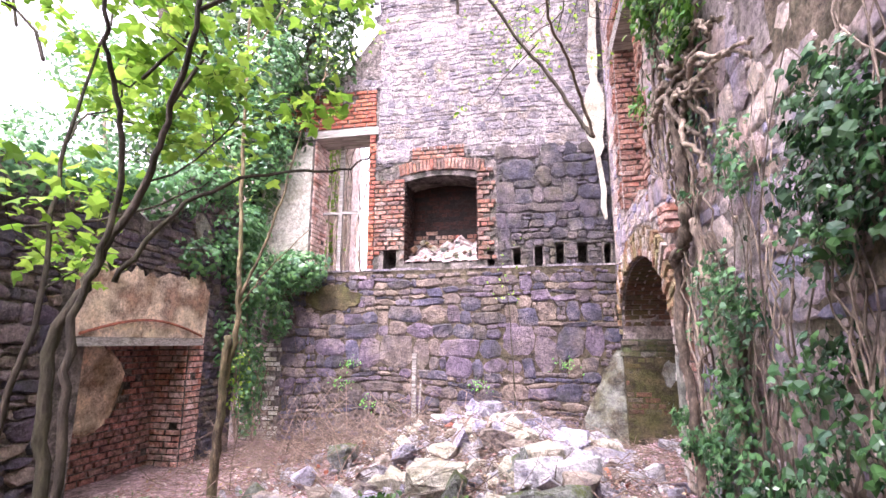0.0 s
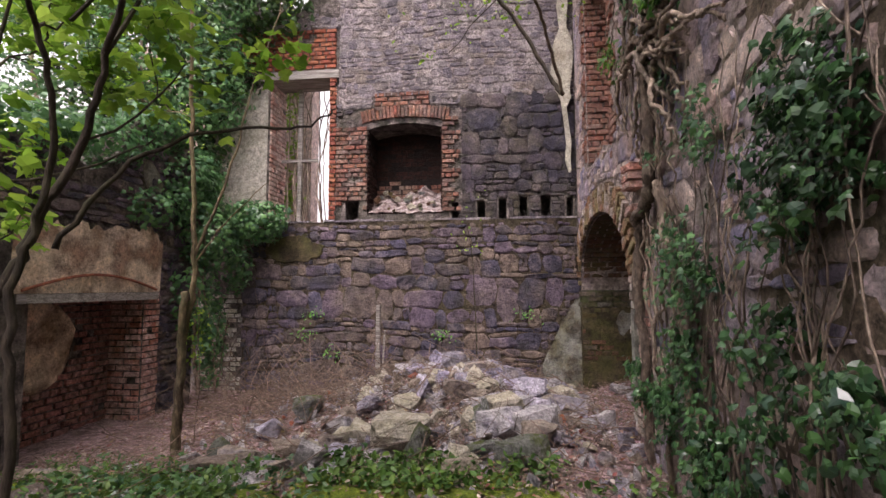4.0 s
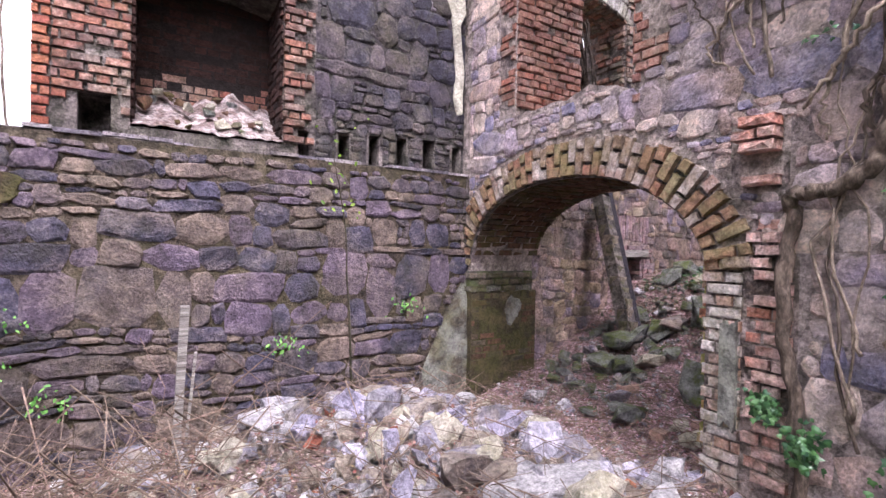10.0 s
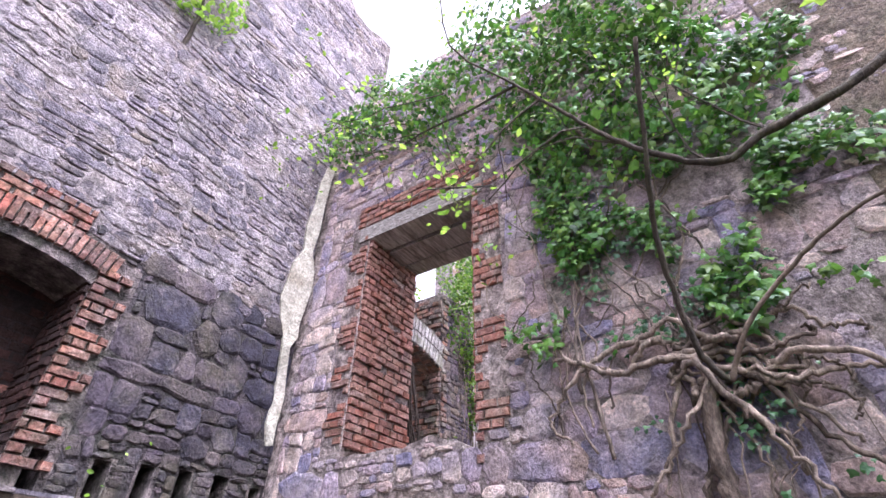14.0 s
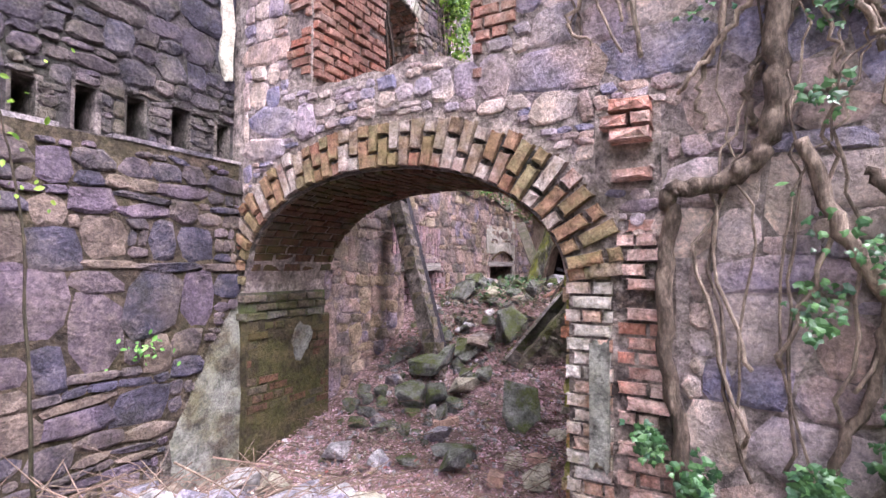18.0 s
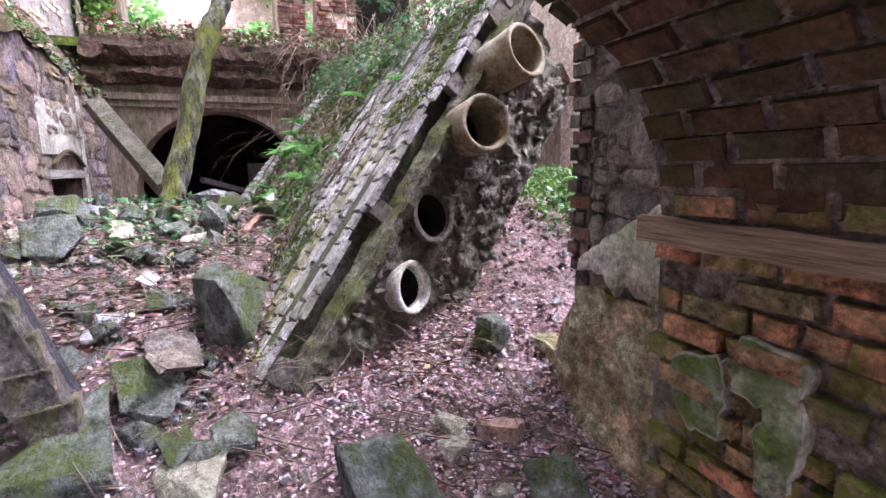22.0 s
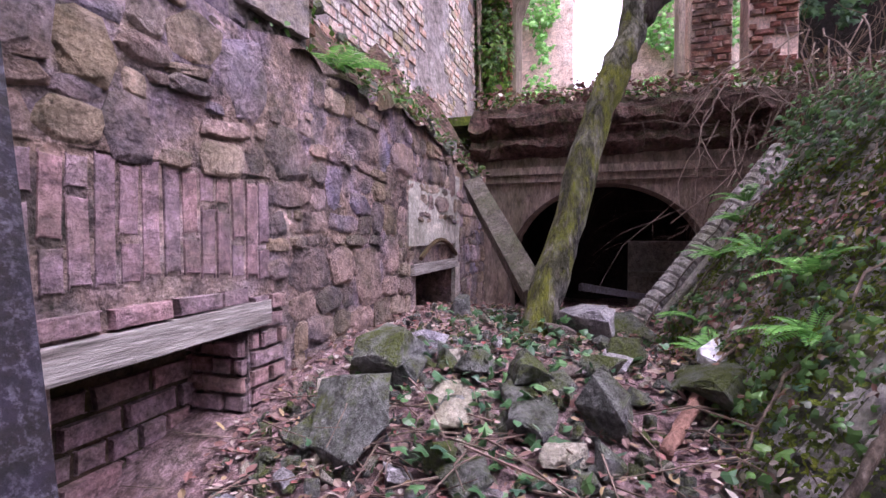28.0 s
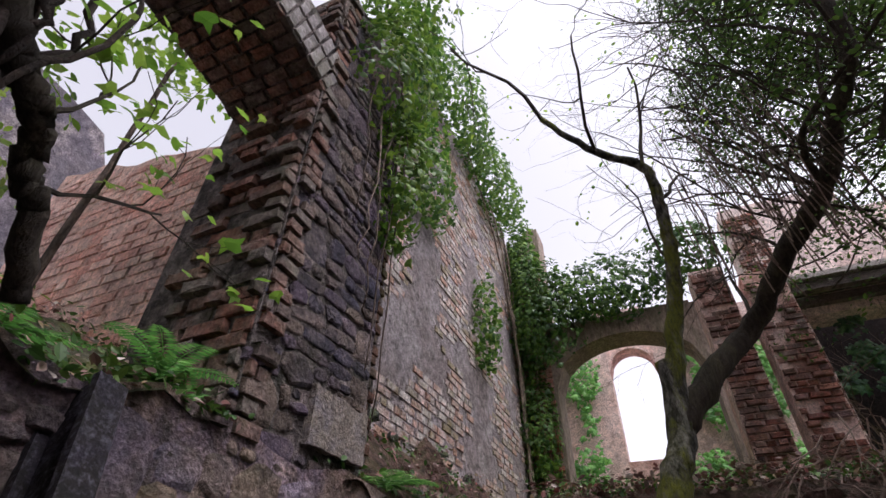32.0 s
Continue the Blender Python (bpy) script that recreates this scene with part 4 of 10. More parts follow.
g = Geo()
g.box(3.86, 4.76, NY + 0.02, NY + 0.80, 2.9, 6.6).box(4.76, 5.02, NY + 0.16, NY + 0.70, 2.9, 6.3)
pier = solid("pier", g, M_MORTAR, "tall ruined pier of brick and stone standing on the court wall", "pier", "structure")
PX = 3.94
pink_top = lambda y: 5.12 + 0.28 * (y - 8.2) + 0.10 * fbm(y * 2.5, 7)
g = Geo()
curtain(g, "y", NY + 0.80, 10.4, PX, PX + 0.45, flat(2.6), pink_top, 14)
M_SALMON = surf("salmon_brick", ((0.806, 0.448, 0.347), (0.694, 0.347, 0.269), (0.85, 0.616, 0.515), (0.829, 0.515, 0.426), (0.85, 0.762, 0.694)), rnd=0.5, scale=1.4, mid=7, contrast=0.5, moss=0.15, lime=0.4, lime_col=(0.78, 0.62, 0.56))
pink_wall = solid("wall_pink", g, M_SALMON, "salmon-pink brick wall running back from the tall pier", "wall", "structure")
FRY = 8.2
frag_top = lambda x: 9.6 + 0.3 * fbm(x * 1.7, 9) - 0.4 * ease(9.6, 11.0, x)
g = Geo()
curtain(g, "x", 5.3, 10.98, FRY, FRY + 0.45, flat(2.62), frag_top, 16)
fragment = solid("wall_fragment", g, M_BED_PALE, "tall fragment of pale limewashed brick wall above the bank", "wall", "structure")
g = Geo()
curtain(g, "x", 1.0, 12.5, 13.0, 13.4, flat(2.5), lambda x: 8.9 + 0.5 * fbm(x, 4) - 2.6 * ease(4.9, 5.8, x), 18)
solid("wall_far_north", g, M_STONE_UP, "grey overgrown wall of the neighbouring range", "wall", "structure")
g = Geo()
g.box(2.07, 12.5, NY + 0.7, 13.0, 2.3, 2.6)
solid("terrace", g, M_SOIL, "earth-covered terrace behind the court wall", "ground", "structure")

# ---- stub of the cross wall beside the arch ----
g = Geo()
curtain(g, "x", 1.86, 2.70, 3.72, 4.327, flat(0.2), lambda x: 3.6 + 0.3 * fbm(x * 4, 2), 4)
stub_wall = solid("wall_stub", g, M_MORTAR, "broken stub of rubble wall with torn brick ends", "wall", "structure")

# ---- east side of the court: vaulted cellar front with a ruined upper floor behind it ----
CX = 8.25
OY0, OY1 = 5.0, 7.15


def vault_z(y):
    t = min(1.0, abs(y - (OY0 + OY1) / 2) / ((OY1 - OY0) / 2))
    return 1.75 + 1.0 * math.sqrt(max(0.0, 1 - t * t))


g = Geo()
curtain(g, "y", -2.5, 4.0, CX, CX + 0.5, flat(0.2), flat(3.1), 4)
curtain(g, "y", 4.0, OY0, CX, CX + 0.5, flat(0.2), flat(3.1), 2)
curtain(g, "y", OY0, OY1, CX, CX + 0.5, vault_z, flat(3.1), 20)
curtain(g, "y", OY1, 7.6, CX, CX + 0.5, flat(0.2), flat(3.1), 2)
solid("wall_cellar_front", g, M_RENDER, "stained rendered cellar front with a wide dark arch", "wall", "structure")
# vault and cellar walls coloured near-black to stand for unlit depth
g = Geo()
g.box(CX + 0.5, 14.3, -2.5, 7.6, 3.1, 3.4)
solid("ceiling_cellar", g, M_SOOT_SHADE, "dark vault over the cellar", "ceiling", "structure")
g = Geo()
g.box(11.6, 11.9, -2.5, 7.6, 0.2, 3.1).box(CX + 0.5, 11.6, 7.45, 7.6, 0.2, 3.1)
solid("cellar_walls", g, M_SOOT_SHADE, "dark cellar walls", "wall", "structure")
g = Geo()
prof = ((0.30, 3.02), (-0.06, 3.06), (-0.20, 3.16), (-0.14, 3.27), (-0.24, 3.38), (-0.20, 3.50), (-0.06, 3.60), (0.10, 3.68), (0.45, 3.70))
ny = 160
for i in range(ny + 1):
    y = -2.4 + 9.95 * i / ny
    for k, (o, z) in enumerate(prof):
        w = 0 if k in (0, len(prof) - 1) else 1
        g.v.append((CX + o + w * (0.14 * fbm(y * 1.7, k * 0.5, 2) + 0.05 * fbm(y * 7, k * 1.3, 3)), y, z + w * (0.06 * fbm(y * 2.2, k, 7) + 0.03 * fbm(y * 8, k, 9))))
m = len(prof)
g.f = [(i * m + k, i * m + m + k, i * m + m + k + 1, i * m + k + 1) for i in range(ny) for k in range(m - 1)]
solid("broken_floor_edge", g, M_EARTH, "crumbling edge of the collapsed upper floor", "floor edge", "structure")
g = Geo()
g.box(CX + 0.3, 14.4, -2.5, 10.4, 3.55, 3.66)
solid("floor_upper", g, M_MOSS, "moss and soil over the upper floor", "floor", "structure")
g = Geo()
g.box(CX - 0.10, CX + 0.04, 3.6, 7.45, 2.86, 2.94).box(CX - 0.06, CX + 0.04, 3.6, 7.45, 2.78, 2.86)
solid("cornice", g, M_RENDER, "stained moulded cornice under the broken floor", "cornice", "structure")

# far gable with a tall round-headed window
FXE = 14.3
BY0, BY1, BZ0, BZ1 = 5.80, 6.86, 5.50, 7.55


def head_z(y):
    t = min(1.0, abs(y - (BY0 + BY1) / 2) / ((BY1 - BY0) / 2))
    return BZ1 + 0.55 * math.sqrt(max(0.0, 1 - t * t))


g = Geo()
curtain(g, "y", -4, BY0, FXE, FXE + 0.5, flat(3.6), ragged(8.8, 0.6, 0.7, 5), 10)
curtain(g, "y", BY0, BY1, FXE, FXE + 0.5, flat(3.6), flat(BZ0), 1)
curtain(g, "y", BY0, BY1, FXE, FXE + 0.5, head_z, flat(9.2), 14)
curtain(g, "y", BY1, 10.4, FXE, FXE + 0.5, flat(3.6), ragged(9.2, 0.6, 0.7, 6), 8)
gable = solid("wall_gable", g, M_BRICK_PINK, "ivy-grown gable wall with a tall round-headed window", "wall", "structure")
# cross arch before the gable
XA = 11.0
g = Geo()
curtain(g, "y", 7.55, 10.4, XA, XA + 0.6, flat(3.6), ragged(9.4, 0.5, 1, 3), 12)
curtain(g, "y", 4.75, 5.05, XA, XA + 0.6, flat(3.6), flat(7.2), 1)
curtain(g, "y", 5.05, 7.55, XA, XA + 0.6, lambda y: 6.0 + 0.85 * math.sqrt(max(0.0, 1 - (abs(y - 6.3) / 1.25) ** 2)), flat(7.25), 16)
cross_arch = solid("wall_cross_arch", g, M_RENDER, "plastered cross arch carrying ivy", "wall", "structure")
g = Geo()
g.box(9.1, 9.55, 4.72, 5.15, 3.6, 6.6).box(9.1, 9.5, 4.08, 4.56, 3.6, 6.4)
slot_piers = solid("slot_piers", g, M_BRICK_PINK, "two brick piers with a narrow slot between", "pier", "structure")
g = Geo()
curtain(g, "y", 3.5, 4.05, XA, XA + 0.5, flat(3.6), flat(9.0), 1)
curtain(g, "y", 2.2, 3.5, XA, XA + 0.5, flat(6.55), flat(9.0), 2)
curtain(g, "y", -4, 2.2, XA, XA + 0.5, flat(3.6), ragged(8.4, 0.4, 1, 2), 5)
plaster_wall = solid("wall_pink_plaster", g, M_PLASTER_PINK, "wall with peeling pink plaster and a dark doorway", "wall", "structure")
# black sheet closes the doorway view; its colour stands for interior shade
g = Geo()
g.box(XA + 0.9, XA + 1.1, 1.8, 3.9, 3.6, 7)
solid("dark_room", g, M_SOOT_SHADE, "black sheet behind the doorway standing for unlit depth", "wall", "structure")
# garden side wall with a doorway and a window
GY = 0.5
g = Geo()
curtain(g, "x", 2.07, 3.85, GY - 0.45, GY, flat(0.2), flat(4.9), 4)
curtain(g, "x", 3.85, 4.45, GY - 0.45, GY, flat(2.5), flat(3.62), 2)
curtain(g, "x", 3.85, 4.45, GY - 0.45, GY, flat(4.15), flat(4.9), 2)
curtain(g, "x", 4.45, XA, GY - 0.45, GY, flat(0.2), lambda x: 5.0 + 1.2 * ease(4.5, 5.5, x) + 0.3 * fbm(x, 4), 14)
garden_wall = solid("wall_garden", g, M_PLASTER_PINK, "pale brick wall with a doorway onto daylight", "wall", "structure")

# lean-to roof edge over the dark doorway
g = Geo()
g.hexa([(x, y, z) for z0, z1 in ((6.72, 6.90), (6.80, 6.98)) for x, y, z in ((10.1, 0.2, z0), (11.0, 0.2, z1), (11.0, 3.75, z1), (10.1, 3.75, z0))])
canopy = solid("roof_edge", g, M_WOOD, "weathered boards of a broken lean-to roof", "roof", "structure")
g = Geo()
g.box(10.2, 10.32, 0.2, 3.7, 6.58, 6.71).box(10.75, 10.87, 0.2, 3.7, 6.62, 6.75)
solid("roof_beam", g, M_DARKWOOD, "dark timber beams under the roof boards", "beam", "structure")

# ---- rocks: shared broken-stone shapes ----
rk = random.Random(21)
ROCKS = [rock(rk, 0.5 / 0.75, rk.uniform(0.55, 0.95), rk.randint(11, 17)) for _ in range(18)]
CHIPS = [rock(rk, 0.5 / 0.75, rk.uniform(0.6, 0.95), 9, False) for _ in range(12)]
ROCK_MESH = {}


def rock_mesh(i, mat):
    if (i, mat.name) not in ROCK_MESH:
        ROCK_MESH[i, mat.name] = mesh_of("rock", ROCKS[i], mat)
    return ROCK_MESH[i, mat.name]


def stone_at(x, y, size, mat, label, group="", sink=0.25, yaw=None, flat_=1.0, tip=0.25, name="loose_stone", rng=rk, z=None, stretch=1.0):
    """One loose stone lying on the ground."""
    ob = new(name, rock_mesh(rng.randrange(18), mat))
    zz = (height(x, y) if z is None else z) + size * flat_ * (0.42 - sink)
    ob.location = (x, y, zz)
    ob.rotation_euler = (rng.gauss(0, tip), rng.gauss(0, tip), rng.uniform(0, 6.3) if yaw is None else yaw)
    ob.scale = (size * stretch, size * rng.uniform(0.7, 0.95), size * flat_)
    return tagged(ob, label, "stone", group)


# ---- fallen masonry slab in the court ----
S0, SV, SN = Vector((3.089, 5.816, 0.972)), Vector((0.40, -0.61, 0.80)).normalized(), Vector((-0.14, 0.768, 0.625)).normalized()
SV = (SV - SN * SV.dot(SN)).normalized()
SU = SV.cross(SN).normalized()
if SU.x < 0:
    SU = -SU
SLAB_W = 2.18
rng = random.Random(31)


def on_slab(a, b, d=0.0):
    """A point of the slab: along its foot, up its face, out of its face; its broken side slants."""
    return S0 + SU * (a - 0.20 * min(0.0, d) - (0.13 + 0.165 * max(0.0, b)) * max(0.0, 1 - max(0.0, a) / 1.6)) + SV * b + SN * d


def slab_top(a):
    return 2.62 + 0.22 * min(a, 2.4) - 0.35 * max(0.0, a - 2.4) + 0.05 * fbm(a * 2, 3)


M_STONE_SIDE = surf("core_stone", ((0.06, 0.05, 0.045), (0.13, 0.11, 0.10), (0.20, 0.17, 0.15), (0.16, 0.09, 0.07)), rnd=0.6, contrast=0.7, moss=0.35)
slab = thing("fallen_wall_slab", "huge slab of fallen masonry faced with mossy grey bricks, leaning on the rubble", "masonry slab", (3.06, 5.76, 0.9))
nb = 16
core, skin = Geo(), Geo()
for i in range(nb):
    a0, a1 = SLAB_W * i / nb, SLAB_W * (i + 1) / nb
    for j in range(16):
        f0, f1 = -0.25 + j / 16 * 1.0, -0.25 + (j + 1) / 16
        rows = [(a0, f0), (a1, f0), (a1, f1), (a0, f1)]
        rows = [(a, (slab_top(a) + 0.25) * (f + 0.25) - 0.25) for a, f in rows]
        skin.hexa([on_slab(a + 0.16 * (a == 0), b, d) for d in (-0.14, 0.004) for a, b in rows])
        if i >= 3:
            core.hexa([on_slab(a, b, d) for d in (-0.92, -0.14) for a, b in rows])
HOLES_SIDE = ((0.72, -0.42, 0.12), (1.13, -0.33, 0.13), (1.70, -0.27, 0.135), (2.13, -0.22, 0.135))
nbs, nds = 120, 32


def side_point(b, d):
    return on_slab(0.0, b, d) - SU * (0.07 * fbm(b * 3, d * 4) + 0.03 * fbm(b * 11, d * 11, 3)) * min(1.0, (-d - 0.1) * 8)


for i in range(nbs):
    for j in range(nds):
        cells_ = [(-0.25 + 3.0 * (i + p) / nbs, -0.12 - 0.80 * (j + q) / nds) for p, q in ((0, 0), (1, 0), (1, 1), (0, 1))]
        bm_, dm_ = cells_[0][0] + 1.5 / nbs, cells_[0][1] - 0.40 / nds
        if all(math.hypot(bm_ - hb, dm_ - hd) > hr for hb, hd, hr in HOLES_SIDE) and bm_ < slab_top(0):
            core.add([side_point(*c) for c in cells_], [(0, 1, 2, 3)])
for j in range(30):
    b0, b1 = -0.25 + 3.0 * j / 30, -0.25 + 3.0 * (j + 1) / 30
    core.add([on_slab(a, b, -0.92) for a, b in ((0, b0), (0.65, b0), (0.65, b1), (0, b1))], [(0, 1, 2, 3)])
part("core", core, M_CONC, slab, "dark crumbling rubble core")
part("bedding", skin, M_MOSS_DARK, slab, "mossy mortar bedding behind the bricks")
g = Geo()
sr = random.Random(90)
for i in range(320):
    b, d = sr.uniform(0.0, 2.35), sr.uniform(-0.88, -0.17)
    if min((b - bb) ** 2 + (d + dd) ** 2 for bb, dd in ((0.72, 0.42), (1.13, 0.33), (1.7, 0.27), (2.13, 0.22))) < 0.03:
        continue
    r = sr.uniform(0.03, 0.11) * (1.4 if b < 0.5 else 0.8)
    q = CHIPS[sr.randrange(12)]
    m = Matrix.Translation(on_slab(0.0, b, d)) @ Euler((sr.uniform(0, 6), sr.uniform(0, 6), sr.uniform(0, 6))).to_matrix().to_4x4() @ Matrix.Diagonal((r, r, r * 0.8, 1))
    g.add([m @ Vector(v) for v in q.v], q.f)
part("bedded_rubble", g, M_STONE_SIDE, slab, "stones set in the broken edge", kind="stuff")
# hollow flue pipes bedded in the broken edge

def ring_pipe(name, b, d, r, out, tilt, lab, broken=0.0, back=0.0, mat=M_CLAY):
    """A short clay pipe, open in front, its axis out of the slab's edge."""
    c = on_slab(0.0, b, d) + SU * back
    ax = (-SU + SV * tilt[0] + SN * tilt[1]).normalized()
    u = ax.orthogonal().normalized()
    w = ax.cross(u)
    n, vs, fs = 22, [], []
    prof = ((-0.35, r), (0.5, r * 1.02), (0.96, r * 1.09), (1.0, r * 1.05), (0.97, r * 0.89), (0.5, r * 0.86), (-0.2, r * 0.855))
    for k, (t, rr) in enumerate(prof):
        for j in range(n):
            an = 2 * math.pi * j / n
            cut = 1.0 - broken * (0.5 + 0.5 * math.sin(an * 1 + 1.0)) * (0.8 + 0.4 * noise.noise((j * 0.7, r, b))) if t > 0.6 else 1.0
            vs.append(c + ax * (out * t * cut) + (u * math.cos(an) + w * math.sin(an)) * rr)
    for k in range(len(prof) - 1):
        fs += [(k * n + j, k * n + (j + 1) % n, (k + 1) * n + (j + 1) % n, (k + 1) * n + j) for j in range(n)]
    gg = Geo().add(vs, fs)
    p = part(name, gg, mat, slab, lab, smooth=True)
    # inner lining coloured near-black for the shade deep inside the pipe
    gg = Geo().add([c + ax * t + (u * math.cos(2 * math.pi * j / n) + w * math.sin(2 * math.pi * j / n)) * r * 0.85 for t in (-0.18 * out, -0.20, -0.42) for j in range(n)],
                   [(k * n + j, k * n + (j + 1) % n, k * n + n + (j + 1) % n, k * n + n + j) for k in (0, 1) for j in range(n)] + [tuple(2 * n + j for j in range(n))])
    part("bore", gg, M_SOOT_SHADE, p)


ring_pipe("flue_pipe", 0.72, -0.42, 0.135, 0.13, (0.0, 0.0), "broken pale clay flue pipe", 0.95, mat=M_CLAY_PALE)
ring_pipe("flue_pipe", 1.13, -0.33, 0.145, 0.05, (0.0, 0.0), "dark open clay flue in the masonry", 0.6, mat=M_CONC)
ring_pipe("flue_pipe", 1.70, -0.27, 0.15, 0.26, (-0.2, 0.13), "projecting clay flue pipe stained ochre", back=0.06)
ring_pipe("flue_pipe", 2.13, -0.22, 0.15, 0.30, (0.05, 0.04), "projecting clay flue pipe at the slab's top", back=0.06)
# mortar fillet along the edge, set back below the face
g = Geo()
for i in range(90):
    b0, b1 = 2.75 * i / 90, 2.75 * (i + 1) / 90
    w0, w1 = (0.10 + 0.02 * fbm(b * 6, 8) for b in (b0, b1))
    o0, o1 = (-0.015 - 0.025 * abs(fbm(b * 9, 5)) for b in (b0, b1))
    t0, t1 = (-0.10 + 0.02 * fbm(b * 8, 2) for b in (b0, b1))
    g.hexa([on_slab(a, b, d) for k in (0, 1) for a, b, d in ((o0, b0, (-0.19, t0 - 0.03)[k]), (w0, b0, (-0.19, t0)[k]), (w1, b1, (-0.19, t1)[k]), (o1, b1, (-0.19, t1 - 0.03)[k]))])
part("render_lip", g, M_LIP, slab, "mossy mortar fillet along the broken edge")
# facing bricks in courses running up the slope
# courses run parallel to the broken edge, leaning a little from the slab's own slope
CV = (SV - SU * 0.15).normalized()
CU = (SU + SV * 0.15).normalized()
fr = (S0 - SU * 0.063, CU, CV, SN)
near_cells, strip_cells = [], []
col, a = 0, 0.0
while a < 3.3:
    w = rng.uniform(0.066, 0.084)
    strip = 5 <= col <= 5
    b = -0.75 - rng.uniform(0, 0.2)
    while b < 3.3:
        h = rng.choice((0.10, 0.105, 0.11, 0.15, 0.20, 0.21)) * rng.uniform(0.92, 1.08)
        am, bm = a + w / 2, b + h / 2
        q = fr[0] + CU * am + CV * bm - S0
        oa, ob_ = q.dot(SU), q.dot(SV)
        step_out = col == 0 and rng.random() < 0.3
        if -0.12 < ob_ < slab_top(max(0.0, oa)) and oa < SLAB_W and not step_out and rng.random() > 0.015 + 0.05 * (am > 0.8):
            (strip_cells if strip else near_cells).append(cell(fr, am, bm, w - 0.008, h - 0.006, rng.uniform(0.013, 0.017) + (0.012 if strip else 0.0) - (0.009 if col % 4 == 2 else 0.0), rng.gauss(0, 0.006), rng.gauss(-0.002, 0.002)))
        b += h
    a += w
    col += 1
M_FACING = surf("mauve_grey_facing", ((0.338, 0.3, 0.312), (0.525, 0.475, 0.488), (0.237, 0.213, 0.219), (0.625, 0.575, 0.575), (0.425, 0.362, 0.362)), rnd=0.6, scale=5, contrast=0.65, moss=0.5, mscale=4.0, moss_cols=((0.12, 0.13, 0.03), (0.30, 0.30, 0.08)))
M_FACING_OCHRE = surf("ochre_lichen_facing", ((0.28, 0.25, 0.17), (0.40, 0.36, 0.28), (0.20, 0.19, 0.13)), rnd=0.4, scale=5, contrast=0.6, moss=0.7, mscale=5.0, moss_cols=((0.10, 0.11, 0.02), (0.32, 0.27, 0.04)))
lay(slab, near_cells, M_FACING, "brick", 300, (3.2, 5.2, 1.7), 5)
lay(slab, strip_cells, M_FACING_OCHRE, "brick", 40, (3.2, 5.2, 1.7), 6, "lichened_brick")
# thick ends of the outermost facing bricks, stepping along the edge
ends = []
b = -0.7
fr_e = (S0 - SU * 0.063 - SN * 0.075, CU, CV, SN)
while b < 2.9:
    h = rng.uniform(0.10, 0.2)
    q = fr_e[0] + CU * 0.02 + CV * (b + h / 2) - S0
    if 0 < q.dot(SV) < 2.7 and rng.random() < 0.3:
        ends.append(cell(fr_e, 0.035, b + h / 2, 0.075, h - 0.012, 0.062, rng.gauss(0, 0.02)))
    b += h
lay(slab, ends, M_STONE_SIDE, "brick", 60, None, 7, "end_brick")

# ---- rubble heap in the room ----
rng = random.Random(77)
LIGHT = ("pale broken limestone in the rubble heap", "grey angular stone in the rubble heap", "buff broken stone in the rubble heap")


def heap_spot():
    while True:
        x, y = rng.gauss(-0.45, 1.05), rng.gauss(5.45, 1.05)
        if -2.9 < x < 1.0 and 3.5 < y < 7.2:
            return x, y


